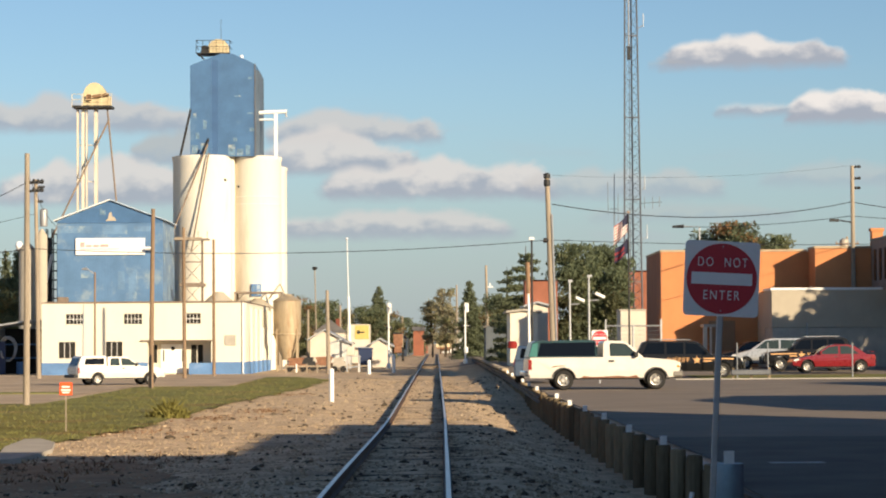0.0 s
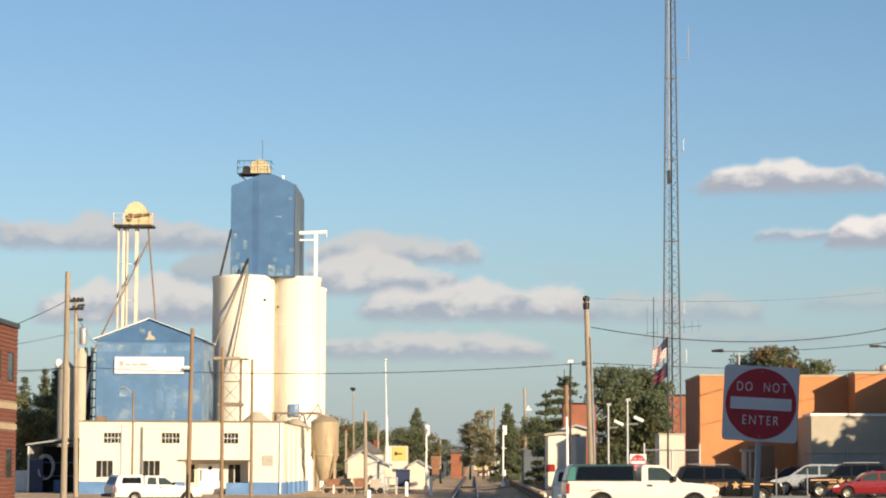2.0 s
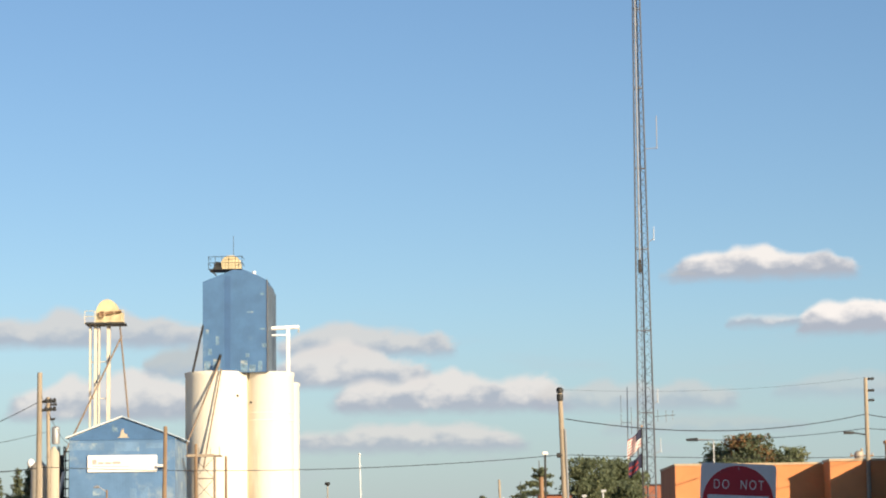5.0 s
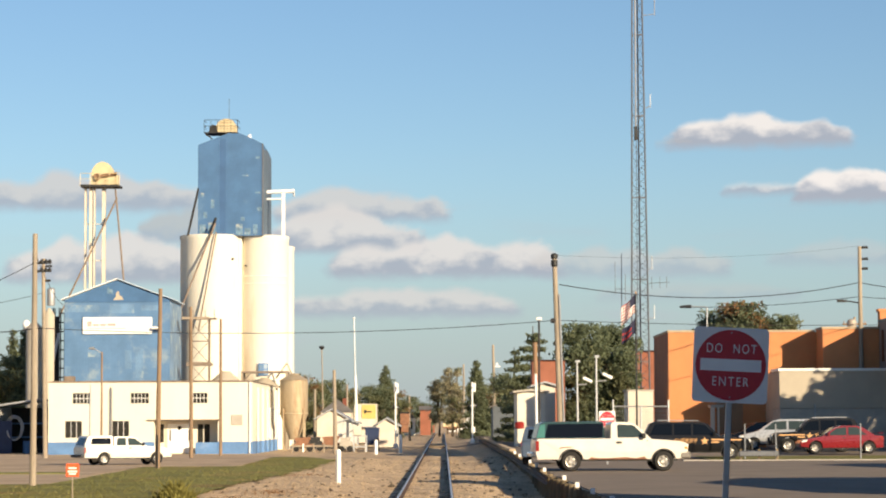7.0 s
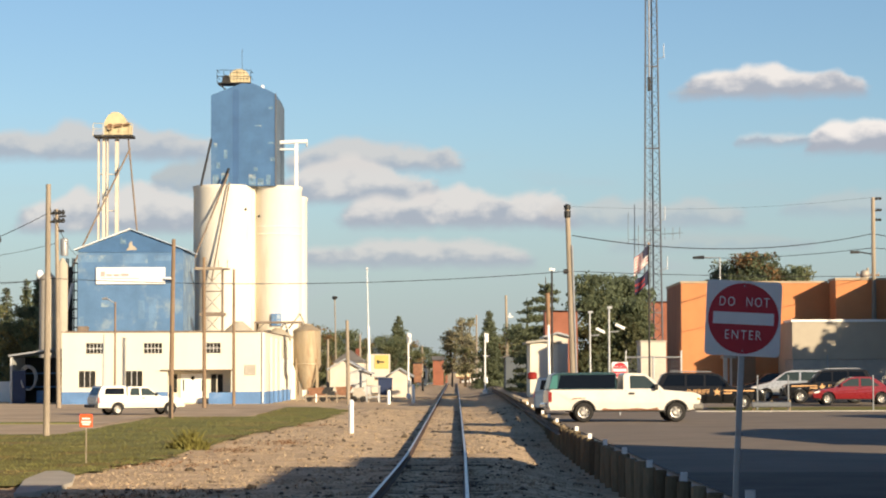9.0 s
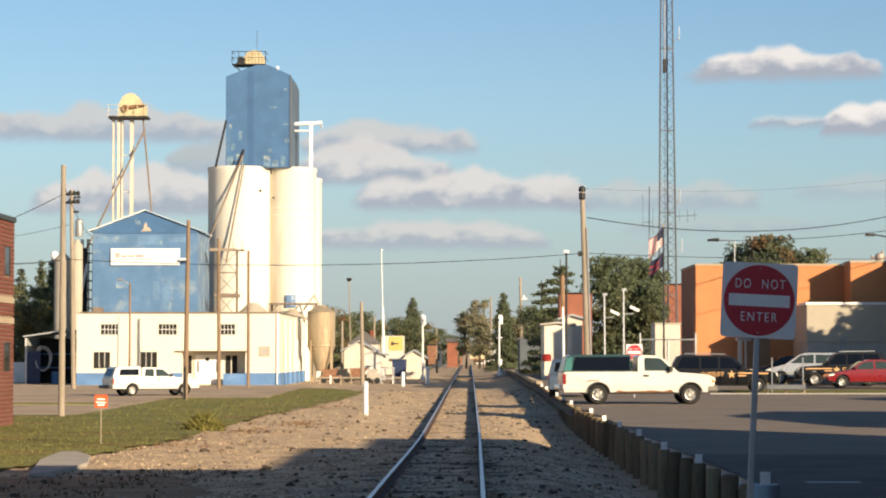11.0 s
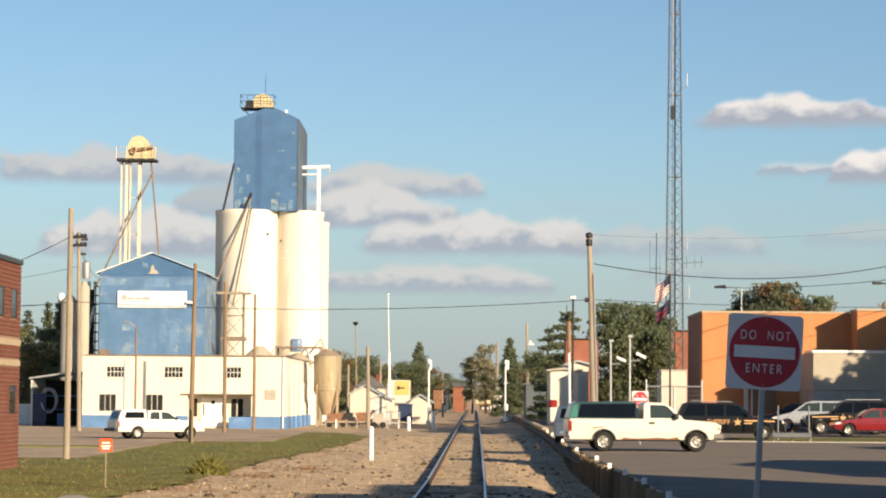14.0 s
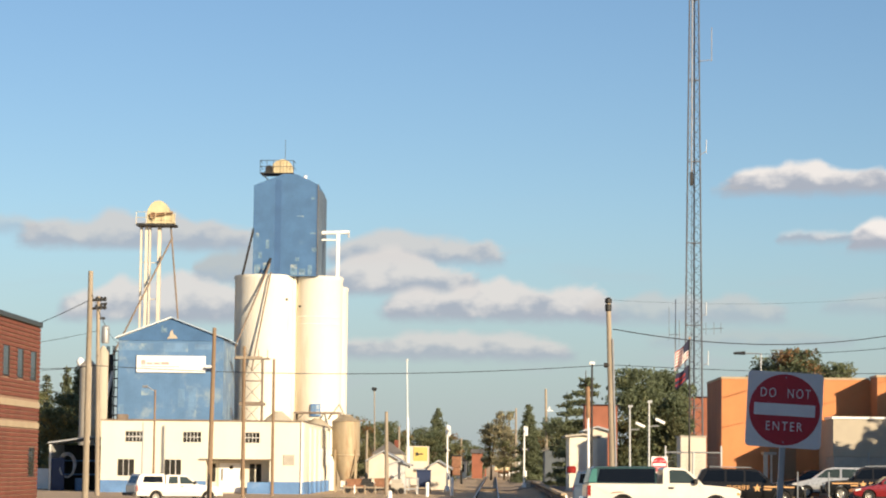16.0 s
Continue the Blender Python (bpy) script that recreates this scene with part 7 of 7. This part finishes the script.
# left edge: covered lean-to, silver bin and white globe beside the office
lt_ = thing("lean_to", -30.46, 176, -0.25, "dark open lean-to with a grey metal roof", "shed")
part("roof", Shape().prism([(-1.5, 3.35), (1.6, 3.8), (1.6, 3.92), (-1.5, 3.47)], -1, 5), "galv", lt_)
part("back_wall", Shape().box(-1.4, 1.6, 4.6, 4.8, 0, 3.3), "dark", lt_)
part("side_wall", Shape().box(-1.4, -1.25, -0.8, 4.6, 0, 3.3), "grey_shed", lt_)
part("blue_panel", Shape().box(-1.25, -0.3, -0.7, -0.6, 0, 2.35), "navy", lt_, "navy blue panel")
ring = [(-0.15 + 0.62 * math.cos(math.radians(a)), -0.5 + 0.1 * math.sin(math.radians(a * 3)), 1.85 + 0.85 * math.sin(math.radians(a))) for a in range(0, 361, 15)]
part("hose_coil", Shape().path(ring, 0.07, 6).path([(x * 0.8, y - 0.12, z * 0.95) for x, y, z in ring], 0.06, 6), "galv", lt_, "grey coiled hose")
part("shelf", Shape().box(-1.2, 1.5, 3.4, 4.5, 1.1, 1.2).box(-1.2, 1.5, 3.4, 4.5, 2.1, 2.2), "blue_base", lt_, "blue steel shelf")
part("drum", Shape().lathe(0.6, 0.4, [(0.28, 0), (0.3, 0.05), (0.3, 0.85), (0.28, 0.9)], 16), "blue_base", lt_, "blue drum")
solid("white_fence_panel", Shape().box(-34.02, -32.42, 182, 182.1, -0.2, 1.3), "white", "low white panel fence behind the yard", "fence")
sb = thing("steel_bin", -30.57, 183.5, -0.25, "tall galvanised grain bin behind the poles", "grain bin")
part("shell", Shape().lathe(0, 0, [(0.62, 0), (0.62, 9.31), (0.2, 9.74)], 20), "bin_grey", sb, smooth=True)
sb2 = thing("steel_bin", -29.31, 182.5, -0.25, "cream grain bin beside the blue mill", "grain bin")
part("shell", Shape().lathe(0, 0, [(0.35, 0), (0.42, 6), (0.42, 10.24), (0.1, 10.75)], 16), "tan", sb2, smooth=True)
dk = thing("conveyor_tower", -29.26, 187, -0.25, "dark steel conveyor tower beside the blue mill", "tower")
for a, b in ((-0.4, -0.3), (0.05, -0.3), (-0.4, 0.5), (0.05, 0.5)):
    part("leg", Shape().tube((a, b, 0), (a, b, 10.96), 0.05, n=6), "dark", dk)
part("bucket_casing", Shape().box(-0.3, -0.02, -0.1, 0.3, 5, 10.31, 0.02), "dark", dk, "dark elevator casing")
for j in range(8):
    part("rung", Shape().box(0.05, 0.45, -0.35, -0.25, 5.6 + j * 0.7, 5.7 + j * 0.7), "dark", dk)
part("rail", Shape().tube((0.45, -0.3, 5), (0.45, -0.3, 10.53), 0.04, n=6), "dark", dk)
part("spout", Shape().tube((-0.75, -0.6, 5.0), (0.1, -0.6, 9.0), 0.12, n=8), "white", dk, "white slanting spout")
part("base", Shape().box(-0.3, 0.3, -0.2, 0.4, 0, 5.0), "spout", dk)
part("globe", Shape().lathe(-31.77 - (-29.26), 0, [(0.05, 9.33), (0.27, 9.54), (0.3, 9.76), (0.2, 9.98), (0.05, 10.06)], 14), "glare", dk, "white globe lamp", True)
part("globe_arm", Shape().tube((-31.77 - (-29.26), 0, 9.41), (-0.3, 0, 9.24), 0.04, n=6), "dark", dk)

# flag pole with two flags
fp = thing("flag_pole", 10.19, 128, 0.2, "tall grey flag pole with two waving flags", "flag pole")
FPH = 8.56 - 0.2
part("pole", Shape().tube((0, 0, 0), (0, 0, FPH), 0.06, 0.035, 10), "dark", fp)
part("finial", Shape().lathe(0, 0, [(0.02, FPH), (0.07, FPH + 0.06), (0.02, FPH + 0.12)], 10), "gold", fp)


def cloth(name, z0, z1, wide, u0, u1, parent, mat, v0=0.0, v1=1.0, label=""):
    """A piece of a flag that hangs slack from its pole; u runs out from the pole, v up."""
    s = Shape()
    nu, nv = 8, 3
    for j in range(nv + 1):
        v = v0 + (v1 - v0) * j / nv
        for i in range(nu + 1):
            u = u0 + (u1 - u0) * i / nu
            droop = 0.75 * u ** 1.1 * (z1 - z0)
            s.v.append((-wide * u * 0.78, 0.16 * math.sin(u * 9 + v * 2) * u, z0 + (z1 - z0) * v - droop + 0.05 * math.sin(u * 7 + v)))
    for j in range(nv):
        for i in range(nu):
            k_ = j * (nu + 1) + i
            s.f.append((k_, k_ + 1, k_ + nu + 2, k_ + nu + 1))
    return part(name, s, mat, parent, label)


fl = cloth("flag", FPH - 1.0, FPH - 0.05, 1.0, 0.0, 1.0, fp, "flag_white", 0, 0.077, "striped flag with a dark blue corner")
for k in range(13):
    cloth("stripe", FPH - 1.0, FPH - 0.05, 1.0, 0.42 if k > 5 else 0.0, 1.0, fl, "flag_red" if k % 2 == 0 else "flag_white", k / 13, (k + 1) / 13)
cloth("canton", FPH - 1.0, FPH - 0.05, 1.0, 0.0, 0.42, fl, "flag_blue", 6 / 13, 1.0)
fl2 = cloth("lower_flag", FPH - 2.1, FPH - 1.35, 0.95, 0.0, 1.0, fp, "flag_blue", 0, 1, "dark lower flag")
for v in (0.15, 0.5):
    cloth("stripe", FPH - 2.1, FPH - 1.35, 0.952, 0.3, 1.0, fl2, "flag_red", v, v + 0.16).location.y = -0.02


for j in range(11):
    yy = 124.0 + j * 8
    part("cap", Shape().box(-0.16, 0.16, yy - 30, yy - 30 + 6.6, post_top(yy + 3) + 0.6 + 0.01, post_top(yy + 3) + 0.6 + 0.14, 0.02), "stone_band", barrier, "pale timber cap on the posts")


def far_block(x0, x1, y, z1, wall, label, roof="roof_grey", gable=0.0):
    s = thing("far_building", (x0 + x1) / 2, y, 0.0, label, "building", "far buildings")
    w_ = (x1 - x0) / 2
    part("wall", Shape().box(-w_, w_, 0, 8, 0, z1), wall, s)
    part("roof", Shape().prism([(-w_ - 0.2, z1), (w_ + 0.2, z1), (0, z1 + max(0.15, gable))], -0.2, 8.2), roof, s)
    for k in range(max(1, int(w_))):
        part("window", Shape().box(-w_ + 0.5 + 2 * k, -w_ + 1.2 + 2 * k, -0.04, 0.02, 0.9, 2.0), "glass", s)
    return s


far_block(-3.65, -1.26, 430, 3.35, "brick_far", "far red-brown brick building", gable=0.8)
far_block(-3.1, -1.6, 415, 2.6, "stone_band", "far cream building at the end of the track", gable=0.5)
far_block(1.35, 3.89, 440, 3.15, "grey_shed", "far pale grey building")
far_block(-5.39, -3.86, 350, 2.44, "white_wall", "far low white building", gable=0.6)
far_block(-4.19, -2.87, 380, 2.22, "blue_grey", "far low blue-grey building", gable=0.4)
solid("crossing_road", sheet([-60, -40, -25, -15, -8, -4, -2, -1.5], [205.0, 209, 213.0], 0.03), "asphalt", "dark asphalt road over the level crossing", "road", kind="structure")
solid("crossing_road", sheet([0.7, 1.2, 2, 3, 3.7, 3.78], [205.0, 209, 213.0], 0.03), "asphalt", "dark asphalt road over the level crossing", "road", kind="structure")
solid("crossing_panel", Shape().box(-1.05, 0.25, 205, 213, -0.25, -0.085, 0.01), "tie", "dark timber crossing panel between the rails", "crossing panel", kind="structure")


# freight wagon waiting on a siding far down the line
fw = thing("freight_wagon", 1.66, 400, 0.0, "cream covered hopper wagon on the far siding", "freight wagon")
part("body", Shape().prism([(-1.45, 1.1), (1.45, 1.1), (1.48, 2.7), (1.2, 3.05), (-1.2, 3.05), (-1.48, 2.7)], 0, 14), "cream", fw)
part("hopper", Shape().prism([(-1.2, 1.1), (1.2, 1.1), (0.5, 0.5), (-0.5, 0.5)], 1.5, 6), "bin_metal", fw, "rusty discharge hopper")
part("walkway", Shape().box(-0.4, 0.4, 0, 14, 3.06, 3.14), "galv", fw)
part("end_ladder", Shape().box(0.85, 0.9, -0.06, -0.004, 0.9, 3.0).box(1.2, 1.25, -0.06, -0.004, 0.9, 3.0), "rust", fw)
for a in (1.2, 11.0):
    for b in (-0.75, 0.75):
        part("wheel", Shape().tube((b - 0.07, a, 0.45), (b + 0.07, a, 0.45), 0.45, n=16), "rail_side", fw)
part("buffer_beam", Shape().box(-1.4, 1.4, -0.12, -0.003, 0.85, 1.1), "rust", fw)

# far poles and a pole-mounted tank behind the annex
for px_, d_, top_, arm in ((38.9, 230, 11.6, 1.1), (36.4, 235, 9.9, 0.8)):
    fp_, df_ = pole("utility_pole", (px_, d_, 0.2), (px_, d_, top_), 0.16, "distant wooden pole with a cross arm")
    part("cross_arm", Shape().box(-arm, arm, -0.06, 0.06, df_.z - 0.75, df_.z - 0.6), "pole_dark", fp_)
    for q in (-0.9, -0.4, 0.4, 0.9):
        part("insulator", Shape().lathe(q * arm, 0, [(0.07, df_.z - 0.6), (0.1, df_.z - 0.5), (0.04, df_.z - 0.38)], 8), "galv", fp_)
    part("cutout", Shape().box(-0.28, 0.28, -0.2, -0.1, df_.z - 1.75, df_.z - 1.5), "dark", fp_)
rt = thing("roof_ventilator", 24.86, 148, 6.9, "round weathered roof ventilator on the orange building", "ventilator")
part("stem", Shape().lathe(0, 0, [(0.12, -6.7), (0.12, 0.55)], 12), "bin_grey", rt)
part("bulb", Shape().lathe(0, 0, [(0.12, 0.5), (0.27, 0.62), (0.3, 0.85), (0.26, 1.02), (0.1, 1.12)], 16), "bin_grey", rt, smooth=True)
wire([(-33.59, 150.00, 7.2), (-24.3, 150.00, 7.75)], 0.15, 0.011, "thin overhead wire to the wooden pole")

# ---------------------------------------------------------------- pieces: sleepers and bricks
tie_mesh = Shape().box(-1.28, 1.28, -0.115, 0.115, -0.16, 0.0, 0.012).mesh("tie")
tie_mesh.materials.append(M["tie"])
y = 20.0
k = 0
while y < 84:
    t = new("tie", tie_mesh)
    t.parent = track
    t.matrix_local = pose(track_x(y) + rng.normal(0, 0.04), y, rail_z(y) - 0.203 + rng.normal(0, 0.014), 0, 0, rng.normal(0, 0.8))
    y += 0.54 + rng.normal(0, 0.015)
    k += 1

BL, BHT = 0.40, 0.13
brick_mesh = Shape().box(-0.025, 0.012, 0.003, BL - 0.003, 0.0, BHT - 0.034, 0.004).mesh("brick")
brick_mesh.materials.append(M["brick"])
rest = Shape()
wall_holes = [(c - w / 2, c + w / 2, z0, z0 + h) for c, z0, w, h in bwins]
count = 0
rows = int(BH / BHT)
for r in range(rows):
    z0 = r * BHT + 0.012
    if any(b0 - BHT * 0.75 < z0 < b1 - 0.03 for b0, b1 in bands):
        continue
    yy = -BL if r % 2 == 0 else -BL * 1.5
    if r % 2:
        rest.box(-0.025, 0.012, -BL / 2 + 0.003, 0.0, z0, z0 + BHT - 0.034)
    while yy > -18:
        a0, a1 = yy, yy + BL
        mid = z0 + BHT / 2
        hit = [h for h in wall_holes if h[0] < a1 and a0 < h[1] and h[2] < mid < h[3]]
        if hit:
            for b0, b1 in ((a0, min(a1, hit[0][0])), (max(a0, hit[0][1]), a1)):
                if b1 - b0 > 0.04:
                    rest.box(-0.025, 0.012, b0 + 0.003, b1 - 0.003, z0, z0 + BHT - 0.034)
        elif count < 300 and yy > -8.5 and z0 > 3.9:
            o = new("brick", brick_mesh)
            o.parent = bb
            o.location = (0, a0, z0)
            count += 1
        else:
            rest.box(-0.025, 0.012, a0 + 0.003, a1 - 0.003, z0, z0 + BHT - 0.034)
        yy -= BL
tagged(part("brick_facing", rest, "brick_wall", bb, "courses of red brick"), kind="stuff")
